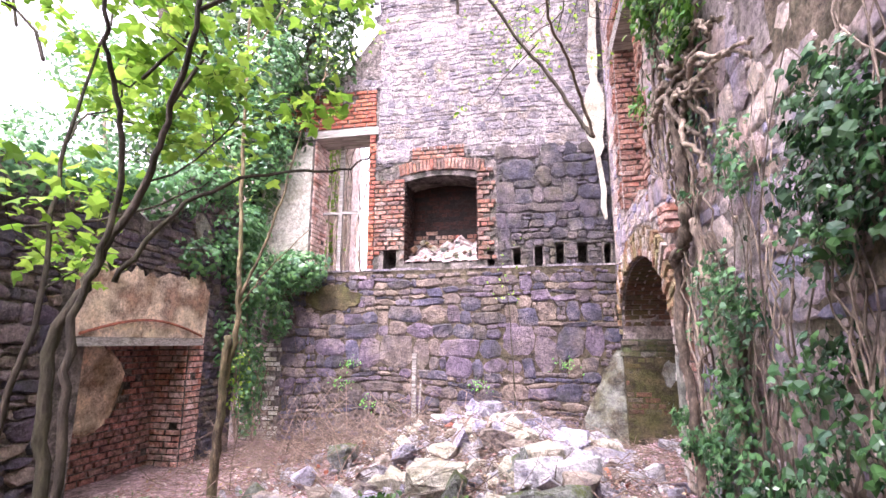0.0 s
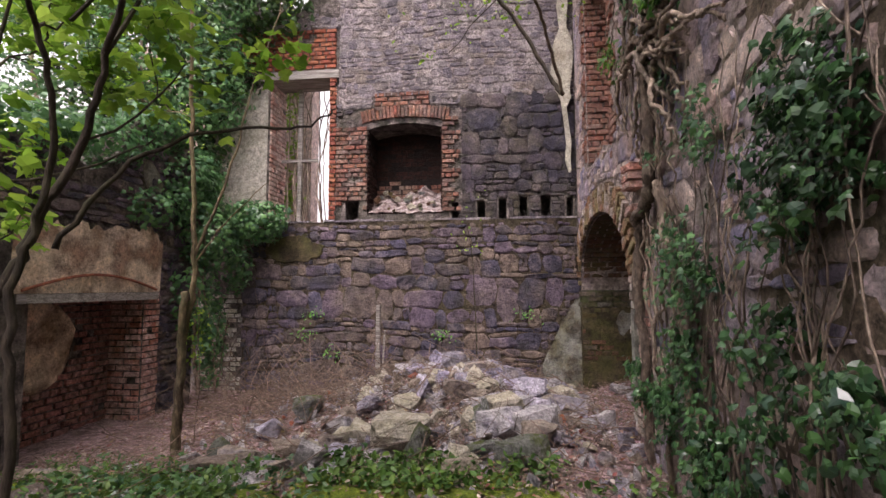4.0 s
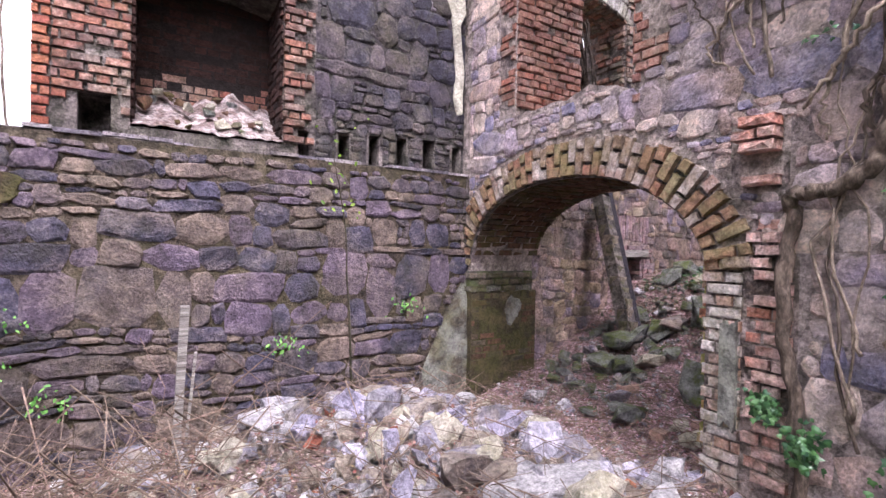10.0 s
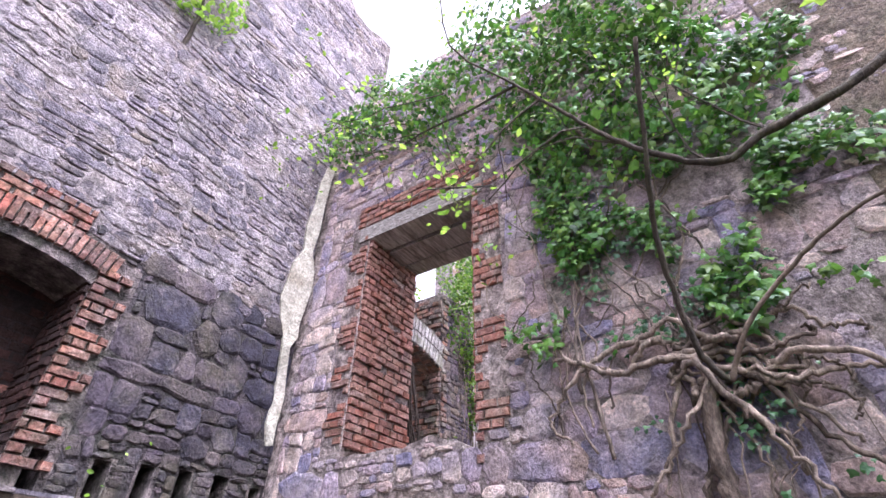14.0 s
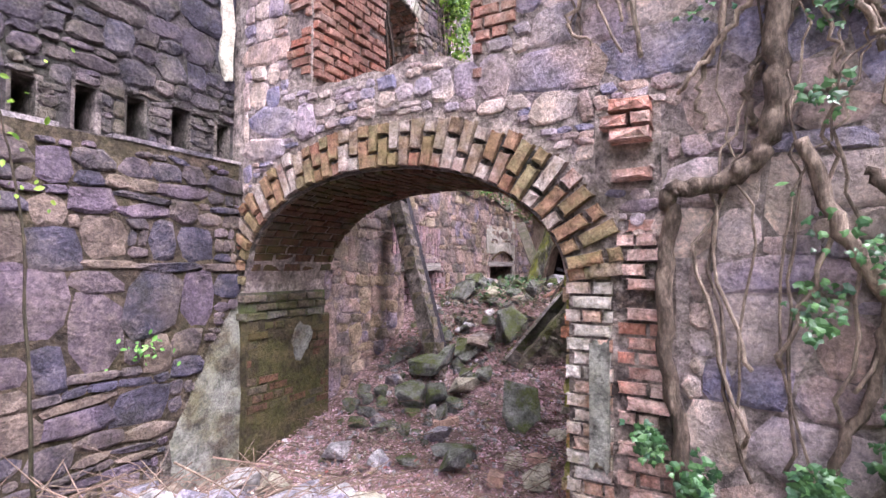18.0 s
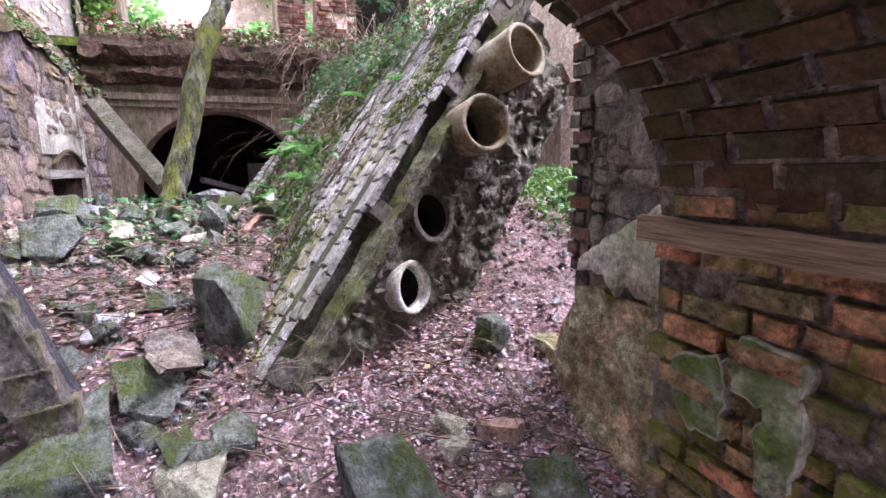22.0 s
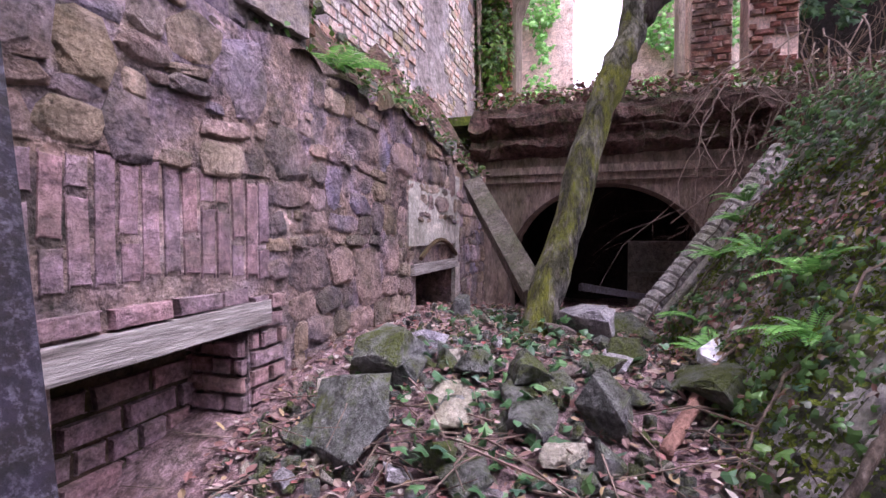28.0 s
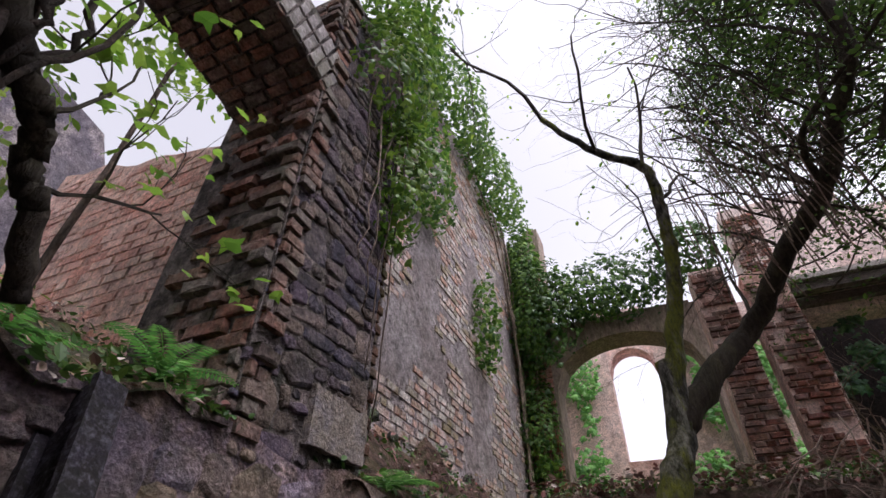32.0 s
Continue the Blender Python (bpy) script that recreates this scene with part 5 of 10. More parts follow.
for i in range(210):
    x, y = heap_spot()
    s = 0.11 + 0.26 * rng.random() ** 1.8
    mat, lab = rng.choice(((M_ROCK, LIGHT[0]), (M_ROCK, LIGHT[1]), (M_ROCK, LIGHT[0]), (M_ROCK_YEL, LIGHT[2]), (M_ROCK_MOSS, "mossy grey stone in the rubble heap") if y < 4.6 else (M_ROCK_MAUVE, "mauve-grey broken stone in the rubble heap")))
    stone_at(x, y, s, mat, lab, "stones of the rubble heap", flat_=rng.uniform(0.6, 1.0), tip=0.5, sink=0.08, rng=rng)
for x, y, s, st, fl, yaw, mat, lab in (
        (-0.74, 4.06, 0.54, 1.2, 0.85, 0.2, M_ROCK_YEL, "large buff boulder at the foot of the heap"),
        (-1.32, 4.32, 0.36, 1.0, 0.9, 0.5, M_ROCK_YEL, "squarish buff block on the heap"),
        (-1.42, 3.98, 0.34, 1.2, 0.8, -0.5, M_ROCK_MAUVE, "mauve-veined stone on the heap"),
        (-0.97, 4.95, 0.30, 1.0, 0.9, 0.2, M_ROCK_YEL, "yellowish block on the heap"),
        (0.0, 4.18, 0.40, 1.2, 0.75, 0.3, M_ROCK, "grey stone leaning by the long slab"),
        (-2.35, 3.92, 0.40, 1.4, 0.6, 0.1, M_ROCK, "pale flat block in the moss"),
        (-1.85, 3.82, 0.38, 1.3, 0.7, 0.3, M_ROCK, "large pale block at the foot of the heap"),
        (-0.25, 5.85, 0.40, 1.4, 0.55, 0.4, M_ROCK, "pale flat stone on the heap"),
        (-1.15, 6.45, 0.42, 1.3, 0.6, 0.1, M_ROCK, "white block near the top of the heap"),
        (0.10, 5.60, 0.48, 1.5, 0.45, -0.2, M_ROCK_MAUVE, "flat mauve-grey slab on the heap"),
        (-1.92, 3.42, 0.36, 1.2, 0.55, 0.1, M_ROCK, "flat grey block lying in the moss"),
        (-0.30, 3.45, 0.28, 1.0, 0.8, 0.6, M_ROCK, "grey stone lying in the moss"),
        (0.08, 4.72, 0.50, 1.9, 0.50, -0.62, M_ROCK, "long pale slab of broken limestone on the heap"),
        (0.28, 4.25, 0.42, 1.2, 0.7, 0.4, M_ROCK, "grey broken stone at the foot of the heap"),
        (0.55, 6.05, 0.42, 1.3, 0.6, 0.3, M_ROCK, "pale block near the top of the heap"),
        (0.80, 5.6, 0.34, 1.3, 0.6, 1.1, M_ROCK, "pale slab on the heap"),
        (-0.95, 6.75, 0.34, 1.2, 0.7, 0.0, M_ROCK, "white stone at the top of the heap"),
        (-1.02, 4.85, 0.30, 1.0, 0.9, 0.9, M_ROCK_YEL, "buff stone on the heap"),
        (-1.75, 4.25, 0.42, 1.4, 0.6, 0.2, M_ROCK, "grey block at the heap's edge"),
        (-2.25, 4.15, 0.34, 1.2, 0.7, 0.5, M_ROCK, "upright grey block at the heap's edge"),
        (-2.15, 5.3, 0.36, 0.9, 1.1, 0.0, M_ROCK_MOSS, "lichened block among the twigs"),
        (0.15, 3.75, 0.36, 1.3, 0.7, 0.2, M_ROCK_MOSS, "moss-capped stone at the foot of the heap"),
        (-0.2, 3.85, 0.30, 1.3, 0.7, 0.9, M_ROCK_MOSS, "moss-capped stone at the foot of the heap"),
        (0.92, 4.72, 0.42, 1.5, 0.45, -0.1, M_ROCK_MAUVE, "flat dark slab beside the heap"),
        (-3.75, 3.9, 0.34, 2.2, 0.3, 0.1, M_ROCK, "narrow pale kerb stone by the doorway"),
        (-3.45, 3.35, 0.30, 1.2, 0.6, 0.1, M_ROCK, "pale square stone in the moss")):
    stone_at(x, y, s, mat, lab, flat_=fl, stretch=st, yaw=yaw, tip=0.08, sink=0.12, name="boulder", rng=rng)

# ---- stones and blocks in the court ----
for x, y, s, st, fl, yaw, mat, lab in (
        (1.55, 6.22, 0.24, 1.0, 0.9, 0.3, M_ROCK, "pale loose stone below the arch"),
        (2.70, 6.08, 0.38, 1.25, 0.70, 0.2, M_ROCK_YEL, "yellow-lichened boulder on the court floor"),
        (2.46, 6.26, 0.36, 1.0, 0.9, 0.7, M_ROCK_MOSS, "upright mossy stone beside the yellow boulder"),
        (2.90, 6.56, 0.54, 1.1, 0.85, 0.2, M_ROCK_MOSS, "large grey block at the steel post's foot"),
        (3.12, 6.30, 0.34, 1.1, 0.9, 0.5, M_ROCK_MOSS, "grey block in the court"),
        (3.25, 6.2, 0.34, 1.3, 0.6, 0.2, M_ROCK, "flat grey stone in the court"),
        (3.54, 5.92, 0.48, 1.25, 0.85, -0.1, M_ROCK_MOSS, "big dark angular boulder against the slab"),
        (3.35, 6.85, 0.40, 1.4, 0.6, 0.0, M_ROCK_MOSS, "mossy flat block under the wall"),
        (4.22, 6.90, 0.36, 1.0, 1.0, 0.4, M_ROCK_MOSS, "cracked grey block under the court wall"),
        (4.68, 6.95, 0.38, 1.1, 0.9, 0.1, M_ROCK_MOSS, "split grey boulder under the court wall"),
        (4.15, 6.45, 0.24, 1.1, 0.7, 0.8, M_ROCK_MOSS, "moss-covered stone in the court"),
        (5.75, 6.15, 0.40, 1.6, 0.7, 0.5, M_ROCK, "pale jagged stone at the tree's foot"),
        (5.55, 5.85, 0.42, 1.5, 0.6, 0.9, M_ROCK_MOSS, "mossy tilted slab at the tree's foot"),
        (4.75, 5.66, 0.34, 1.3, 0.5, 0.2, M_ROCK_MOSS, "flat mossy stone beside the fallen slab"),
        (3.75, 5.85, 0.26, 1.5, 0.45, 0.3, M_ROCK_MOSS, "small mossy stone beside the fallen slab"),
        (1.72, 5.62, 0.36, 1.0, 0.9, 0.1, M_ROCK_MOSS, "dark mossy block inside the arch"),
        (2.42, 5.42, 0.46, 1.1, 0.95, 0.6, M_ROCK_MOSS, "large mossy boulder on the court floor"),
        (1.92, 5.72, 0.30, 1.5, 0.35, -0.5, M_ROCK_MOSS, "flat greenish slab on the court floor"),
        (2.02, 6.50, 0.26, 1.5, 0.4, 0.1, M_ROCK_MOSS, "flat greenish slab beside the arch pier"),
        (1.96, 6.15, 0.24, 1.3, 0.4, 0.6, M_ROCK_MOSS, "flat mossy stone on the court floor"),
        (2.36, 6.50, 0.36, 1.0, 0.9, 0.3, M_ROCK_MOSS, "mossy angular block by the court wall"),
        (1.94, 5.26, 0.22, 1.4, 0.4, 0.3, M_ROCK_YEL, "flat buff stone on the court floor"),
        (2.30, 5.02, 0.18, 1.2, 0.7, 0.9, M_ROCK_YEL, "small cream stone on the court floor"),
        (2.74, 5.02, 0.16, 1.4, 0.6, 0.4, M_ROCK_YEL, "small cream stone beside the slab's foot"),
        (2.50, 5.46, 0.20, 1.5, 0.5, 0.2, M_ROCK_MOSS, "flat mossy stone on the court floor"),
        (2.24, 4.76, 0.30, 1.0, 0.9, 0.1, M_ROCK_MOSS, "mossy block at the arch jamb's foot"),
        (1.72, 5.0, 0.30, 1.0, 0.8, 0.3, M_ROCK_YEL, "buff stone by the arch jamb"),
        (1.55, 6.65, 0.30, 1.2, 0.8, 0.4, M_ROCK, "grey stone by the arch jamb"),
        (0.55, 5.25, 0.48, 1.3, 0.5, 0.2, M_ROCK, "large pale slab before the arch"),
        (3.08, 4.62, 0.26, 0.7, 1.2, 0.3, M_ROCK_MOSS, "mossy brick-shaped stone on the court floor"),
        (3.3, 3.35, 0.6, 1.5, 0.6, 0.3, M_ROCK_MOSS, "broad mossy stone in the garden"),
        (4.2, 3.2, 0.4, 1.5, 0.6, 0.3, M_ROCK_MOSS, "flat mossy stone in the garden")):
    stone_at(x, y, s, mat, lab, flat_=fl, stretch=st, yaw=yaw, tip=0.12, sink=0.15, name="boulder", rng=rng)
for i in range(64):
    x, y = rng.uniform(1.4, 6.3), rng.uniform(4.5, 7.2)
    if y < 5.85 and x > 2.9 and y > 4.4:
        y = rng.uniform(5.95, 7.2)
    stone_at(x, y, 0.06 + 0.16 * rng.random() ** 2, rng.choice((M_ROCK, M_ROCK_MOSS, M_ROCK_MOSS, M_ROCK_YEL)), "small broken stone on the court floor", "stones on the court floor", flat_=rng.uniform(0.5, 0.9), tip=0.3, sink=0.15, rng=rng)


g = Geo()
g.box(-0.11, 0.11, -0.055, 0.055, -0.03, 0.04)
loose_brick = tagged(new("loose_brick", mesh_of("loose_brick", g, M_BRICK_LOOSE)), "worn pink brick lying on the court floor", "brick", "loose bricks in the court")
loose_brick.matrix_world = pose(1.92, 5.03, height(1.92, 5.03) + 0.03, 6, -5, 70)
for x, y, w in ((1.70, 5.30, 20), (2.2, 6.0, 130), (2.62, 4.80, 40)):
    copy_thing(loose_brick, pose(x, y, height(x, y) + 0.025, 5, 8, w))
rq = random.Random(52)
for i in range(96):
    x, y = 1.9 + 3.2 * rq.random() ** 1.4, rq.uniform(5.9, 7.15)
    stone_at(x, y, 0.09 + 0.16 * rq.random() ** 1.6, rq.choice((M_ROCK, M_ROCK_MOSS, M_ROCK_MOSS, M_ROCK_MOSS)), "angular grey stone with moss on the court rubble", "angular stones in the court", flat_=rq.uniform(0.6, 1.0), tip=0.4, sink=0.12, name="boulder", rng=rq)


def gravel(n, spot, sizes, mat, name, label, seed):
    r = random.Random(seed)
    g = Geo()
    for _ in range(n):
        x, y = spot(r)
        s = r.uniform(*sizes)
        m = Matrix.LocRotScale((x, y, height(x, y) + s * 0.2), Euler((r.uniform(0, 6), r.uniform(0, 6), r.uniform(0, 6))), (s, s * r.uniform(0.6, 1), s * r.uniform(0.5, 0.9)))
        q = CHIPS[r.randrange(12)]
        g.add([m @ Vector(v) for v in q.v], q.f)
    return solid(name, g, mat, label, "rubble", "stuff")


def in_heap(r):
    while True:
        x, y = r.gauss(-0.4, 1.25), r.gauss(5.4, 1.2)
        if -3.4 < x < 1.1 and 3.3 < y < 7.35:
            return x, y


gravel(760, in_heap, (0.08, 0.20), M_ROCK, "middling_rubble", "broken pale stones piled in the heap", 16)
gravel(1300, in_heap, (0.02, 0.12), M_ROCK, "small_rubble", "small pale rubble between the larger stones", 3)
gravel(260, lambda r: (r.uniform(-0.6, 1.1), r.uniform(2.0, 4.2)), (0.03, 0.10), M_ROCK, "small_rubble", "scattered pale stones beside the moss", 4)
gravel(1100, lambda r: (r.uniform(1.0, 3.2), r.uniform(4.4, 7.3)), (0.02, 0.075), M_ROCK, "court_gravel", "pale broken fragments on the court floor", 15)
gravel(1300, lambda r: (r.uniform(3.0, 6.5), r.uniform(5.6, 7.3)), (0.02, 0.09), M_ROCK_MOSS, "court_gravel", "dark mossy fragments on the court rubble", 18)
gravel(420, lambda r: (r.uniform(2.0, 4.6), r.uniform(3.6, 5.3)), (0.02, 0.09), M_ROCK, "court_gravel", "pale chips on the leaf-strewn floor behind the slab", 65)
gravel(500, lambda r: (r.uniform(1.2, 6.5), r.uniform(4.5, 7.3)), (0.025, 0.08), M_ROCK_YEL, "court_gravel", "scattered gravel on the court floor", 5)
gravel(60, lambda r: (r.uniform(-2.5, 1.0), r.uniform(4.0, 6.5)), (0.06, 0.14), M_BRICK, "brick_rubble", "broken red brick pieces in the heap", 6)


# ---- leaf litter, twigs, moss and ground plants ----
def strew(n, spot, kind, size, mat, name, label, seed, lift=0.015, jitter=0.5, category="leaf litter", up=(0, 0, 1), droop=0.0):
    r = random.Random(seed)
    pts = []
    for _ in range(n):
        x, y = spot(r)
        pts.append((x, y, height(x, y) + lift * r.random()))
    return solid(name, leaves(kind, pts, [up] * n, size, seed, droop, jitter), mat, label, category, "stuff")


strew(17000, lambda r: (r.uniform(3.0, 8.2), r.uniform(4.6, 7.4)), "oval", (0.016, 0.055), M_LITTER, "leaf_litter", "brown, red and cream fallen leaves", 1, 0.05)
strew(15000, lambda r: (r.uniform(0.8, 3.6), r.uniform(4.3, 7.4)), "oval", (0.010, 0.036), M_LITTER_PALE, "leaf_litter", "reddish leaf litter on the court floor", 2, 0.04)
strew(4200, lambda r: (r.gauss(-0.6, 1.6), r.uniform(3.2, 7.3)), "oval", (0.015, 0.06), M_LITTER, "leaf_litter", "brown leaf litter between the stones", 3, 0.08)
strew(5000, lambda r: (r.gauss(-0.4, 1.2), r.gauss(5.1, 1.1)), "oval", (0.02, 0.055), M_LITTER, "leaf_litter", "reddish-brown leaves lodged between the heap stones", 71, 0.10)
strew(2600, lambda r: (r.uniform(-4.2, -1.9), r.gauss(3.85, 0.25)), "oval", (0.02, 0.055), M_GRASS, "ground_plants", "moss and small green leaves by the doorway", 72, 0.10, 1.0, "ground plants")
strew(4500, lambda r: (r.uniform(-4.4, -1.6), r.uniform(3.0, 7.3)), "oval", (0.02, 0.06), M_LITTER, "leaf_litter", "brown leaf litter by the wall", 4, 0.05)


def twigs(n, spot, length, rad, mat, name, label, seed, tilt=0.25, lift=0.03):
    r = random.Random(seed)
    g = Geo()
    for _ in range(n):
        x, y = spot(r)
        a, L = r.uniform(0, 6.28), r.uniform(*length)
        d = Vector((math.cos(a), math.sin(a), r.gauss(0, tilt)))
        p = Vector((x, y, height(x, y) + lift + max(0, -d.z) * L))
        q = p + d * L * 0.5 + Vector((r.gauss(0, 0.06), r.gauss(0, 0.06), r.gauss(0, 0.04))) * L * 2
        g.tube((p, q, p + d * L), (r.uniform(*rad), r.uniform(*rad) * 0.8, 0.0015), 4, 0, r)
    return solid(name, g, mat, label, "twigs", "stuff")


twigs(1500, in_heap, (0.12, 0.7), (0.002, 0.006), M_TWIG, "dry_twigs", "dry reddish twigs lying over the rubble", 6)
# extra pale leaves put missing light into the colour below the slab
strew(5000, lambda r: (r.uniform(1.8, 3.4), r.uniform(4.1, 5.6)), "oval", (0.010, 0.034), M_LITTER_PALE, "leaf_litter", "pale pink leaf litter brightening the dim floor below the slab", 68, 0.07)
strew(2500, lambda r: (r.uniform(0.8, 3.8), r.uniform(4.3, 7.4)), "oval", (0.012, 0.05), M_LITTER, "leaf_litter", "red and brown leaf litter on the court floor", 31, 0.05)
strew(2600, lambda r: (r.uniform(3.2, 6.0), r.uniform(2.2, 3.7)), "oval", (0.025, 0.065), M_GRASS, "garden_plants", "green undergrowth behind the slab", 32, 0.2, 1.2, "ground plants")
strew(9000, lambda r: (r.uniform(1.9, 5.0), r.uniform(3.4, 5.3)), "oval", (0.012, 0.04), M_LITTER, "leaf_litter", "mauve-brown leaf litter behind the slab", 33, 0.05)
twigs(1300, lambda r: (r.uniform(1.0, 4.5), r.uniform(4.5, 7.3)), (0.1, 0.6), (0.002, 0.005), M_TWIG, "dry_twigs", "dry twigs on the court floor", 7, 0.12)
twigs(520, lambda r: (r.gauss(-2.6, 0.6), r.gauss(6.2, 0.6)), (0.4, 1.1), (0.002, 0.006), M_TWIG, "dry_brush", "tangled dry brush below the wall", 8, 0.5, 0.02)
twigs(220, lambda r: (r.uniform(-4.3, -2.2), r.uniform(3.6, 6.8)), (0.2, 0.8), (0.002, 0.005), M_TWIG, "dry_twigs", "dry twigs by the doorway", 9, 0.15)

g = Geo()
r = random.Random(12)
for cx, cy, sx, sy in ((-1.0, 2.6, 1.7, 0.75), (-2.3, 2.9, 1.0, 0.6), (0.1, 3.0, 0.7, 0.6), (-3.4, 3.3, 0.7, 0.4), (-1.0, 1.2, 1.6, 1.0), (-0.5, 3.15, 1.5, 0.45), (-2.2, 3.45, 1.0, 0.45)):
    n = 44
    for i in range(n):
        for j in range(n):
            a = [(cx + sx * (2 * (i + di) / n - 1), cy + sy * (2 * (j + dj) / n - 1)) for di, dj in ((0, 0), (1, 0), (1, 1), (0, 1))]
            if ((i + 0.5) / n * 2 - 1) ** 2 + ((j + 0.5) / n * 2 - 1) ** 2 < 0.62 + 0.9 * fbm(a[0][0] * 3, a[0][1] * 3):
                g.add([(x, y, height(x, y) + 0.035 + 0.03 * fbm(x * 6, y * 6, 2)) for x, y in a], [(0, 1, 2, 3)])
solid("moss_carpet", g, M_MOSS, "bright green moss carpet over the earth", "moss", "stuff")


def tufts(r):
    while True:
        x, y = r.gauss(-1.2, 1.2), min(3.6, r.gauss(2.7, 0.65))
        if fbm(x * 2.2, y * 2.2, 5) > 0.04:
            return x, y


gravel(150, lambda r: (r.gauss(-1.0, 1.3), r.uniform(1.6, 3.7)), (0.04, 0.14), M_ROCK_MOSS, "mossy_stones", "small mossy stones in the moss carpet", 66)
strew(2600, lambda r: (r.gauss(-1.0, 1.4), r.uniform(1.4, 3.7)), "oval", (0.02, 0.06), M_LITTER, "leaf_litter", "brown leaves lying in the moss", 67, 0.07)
strew(9000, tufts, "oval", (0.02, 0.08), M_GRASS, "ground_plants", "low green leaves growing in the moss", 21, 0.16, 1.2, "ground plants")
strew(1200, lambda r: (r.gauss(-2.6, 0.8), r.gauss(3.4, 0.35)), "ivy", (0.03, 0.08), M_IVY, "ground_ivy", "dark ivy creeping over the ground", 22, 0.12, 1.0, "ground plants")
strew(7000, lambda r: (r.uniform(2.9, 6.5), 0.8 + 2.9 * r.random()), "oval", (0.03, 0.085), M_GRASS, "garden_plants", "lush green undergrowth in the garden", 23, 0.3, 1.2, "ground plants")
strew(420, lambda r: (r.uniform(4.0, 5.8), r.gauss(6.5, 0.3)), "ivy", (0.03, 0.07), M_IVY, "ground_ivy", "dark ivy creeping over the court rubble", 24, 0.12, 1.0, "ground plants")

# ---- ivy, vines and trees ----
def blob_spots(n, seed, blobs):
    """Points and outward normals over the shells of rough ellipsoids (centre, radii, weight)."""
    r = random.Random(seed)
    P, N = [], []
    for _ in range(n):
        c, s = r.choices([(b[0], b[1]) for b in blobs], [b[2] for b in blobs])[0]
        d = Vector((r.gauss(0, 1), r.gauss(0, 1), r.gauss(0, 1))).normalized()
        k = (0.45 + 0.55 * r.random() ** 0.4) * (1 + 0.35 * noise.noise(d * 2.2 + Vector(c)))
        p = Vector(c) + Vector((d.x * s[0], d.y * s[1], d.z * s[2])) * k
        P.append(tuple(p))
        N.append(tuple(d + Vector((0, 0, 0.3))))
    return P, N


def wall_spots(n, seed, axis, at, side, s0, s1, z0, z1, out=(0.03, 0.25), dens=0.0, k=1.4):
    """Points in front of a wall in clumps."""
    r = random.Random(seed)
    P, N = [], []
    while len(P) < n:
        s, z, o = r.uniform(s0, s1), r.uniform(z0, z1), r.uniform(*out)
        edge = min((s - s0), (s1 - s), (z - z0) * 0.7, (z1 - z)) / 0.5
        if fbm(s * k, z * k, seed, 3) + min(0.0, edge - 1) * 0.7 < dens + r.gauss(0, 0.1):
            continue
        p = (s, at + side * o, z) if axis == "x" else (at + side * o, s, z)
        P.append(p)
        N.append((0.0, side, 0.35) if axis == "x" else (side, 0.0, 0.35))
    return P, N


def creeper(name, label, lists, size, mat, seed, kind="ivy", stems=(), category="ivy", stem_mat=None, droop=0.6):
    """A climbing plant: stems as parts and one mass of leaves."""
    P, N = [], []
    for p, n in lists:
        P += p
        N += n
    t = thing(name, label, category, P[0] if P else (0, 0, 0))
    part("foliage", leaves(kind, P, N, size, seed, droop), mat, t, kind="stuff")
    for g in stems:
        part("stem", g, stem_mat or M_VINE, t, smooth=True)
    return t


rv = random.Random(5)


def vine(pts, r0, r1, wob=0.015, n=7):
    path = smooth_path(pts, 7, wob, rv)
    k = len(path)
    return Geo().tube(path, [(r0 + (r1 - r0) * i / (k - 1)) * (1 + 0.05 * math.sin(i * 1.7 + r0 * 90)) for i in range(k)], n, 0.1, rv)


# twisted vines on the east wall
X0 = EX - 0.06
stems = [
    vine([(X0, 4.02, 0.3), (X0, 4.06, 1.0), (X0 - 0.02, 4.13, 1.6), (X0, 4.10, 2.1), (X0 - 0.03, 4.09, 2.26), (X0 - 0.04, 3.92, 2.28), (X0 - 0.04, 3.76, 2.36), (X0 - 0.03, 3.66, 2.6), (X0 - 0.04, 3.66, 2.95), (X0 - 0.06, 3.60, 3.30)], 0.035, 0.05, n=9),
    vine([(X0, 3.05, 0.3), (X0, 3.16, 1.1), (X0, 3.28, 1.7), (X0 - 0.02, 3.45, 2.05), (X0 - 0.02, 3.58, 2.45)], 0.04, 0.03, n=9),
    vine([(X0, 2.75, 0.3), (X0, 2.85, 1.0), (X0, 3.02, 1.5), (X0, 3.02, 1.8), (X0, 3.20, 2.1), (X0, 3.36, 2.3)], 0.03, 0.022),
    vine([(X0, 3.6, 0.3), (X0, 3.50, 1.0), (X0, 3.36, 1.4), (X0, 3.30, 1.75)], 0.024, 0.022),
]
knot = Vector((X0 - 0.05, 3.58, 3.38))
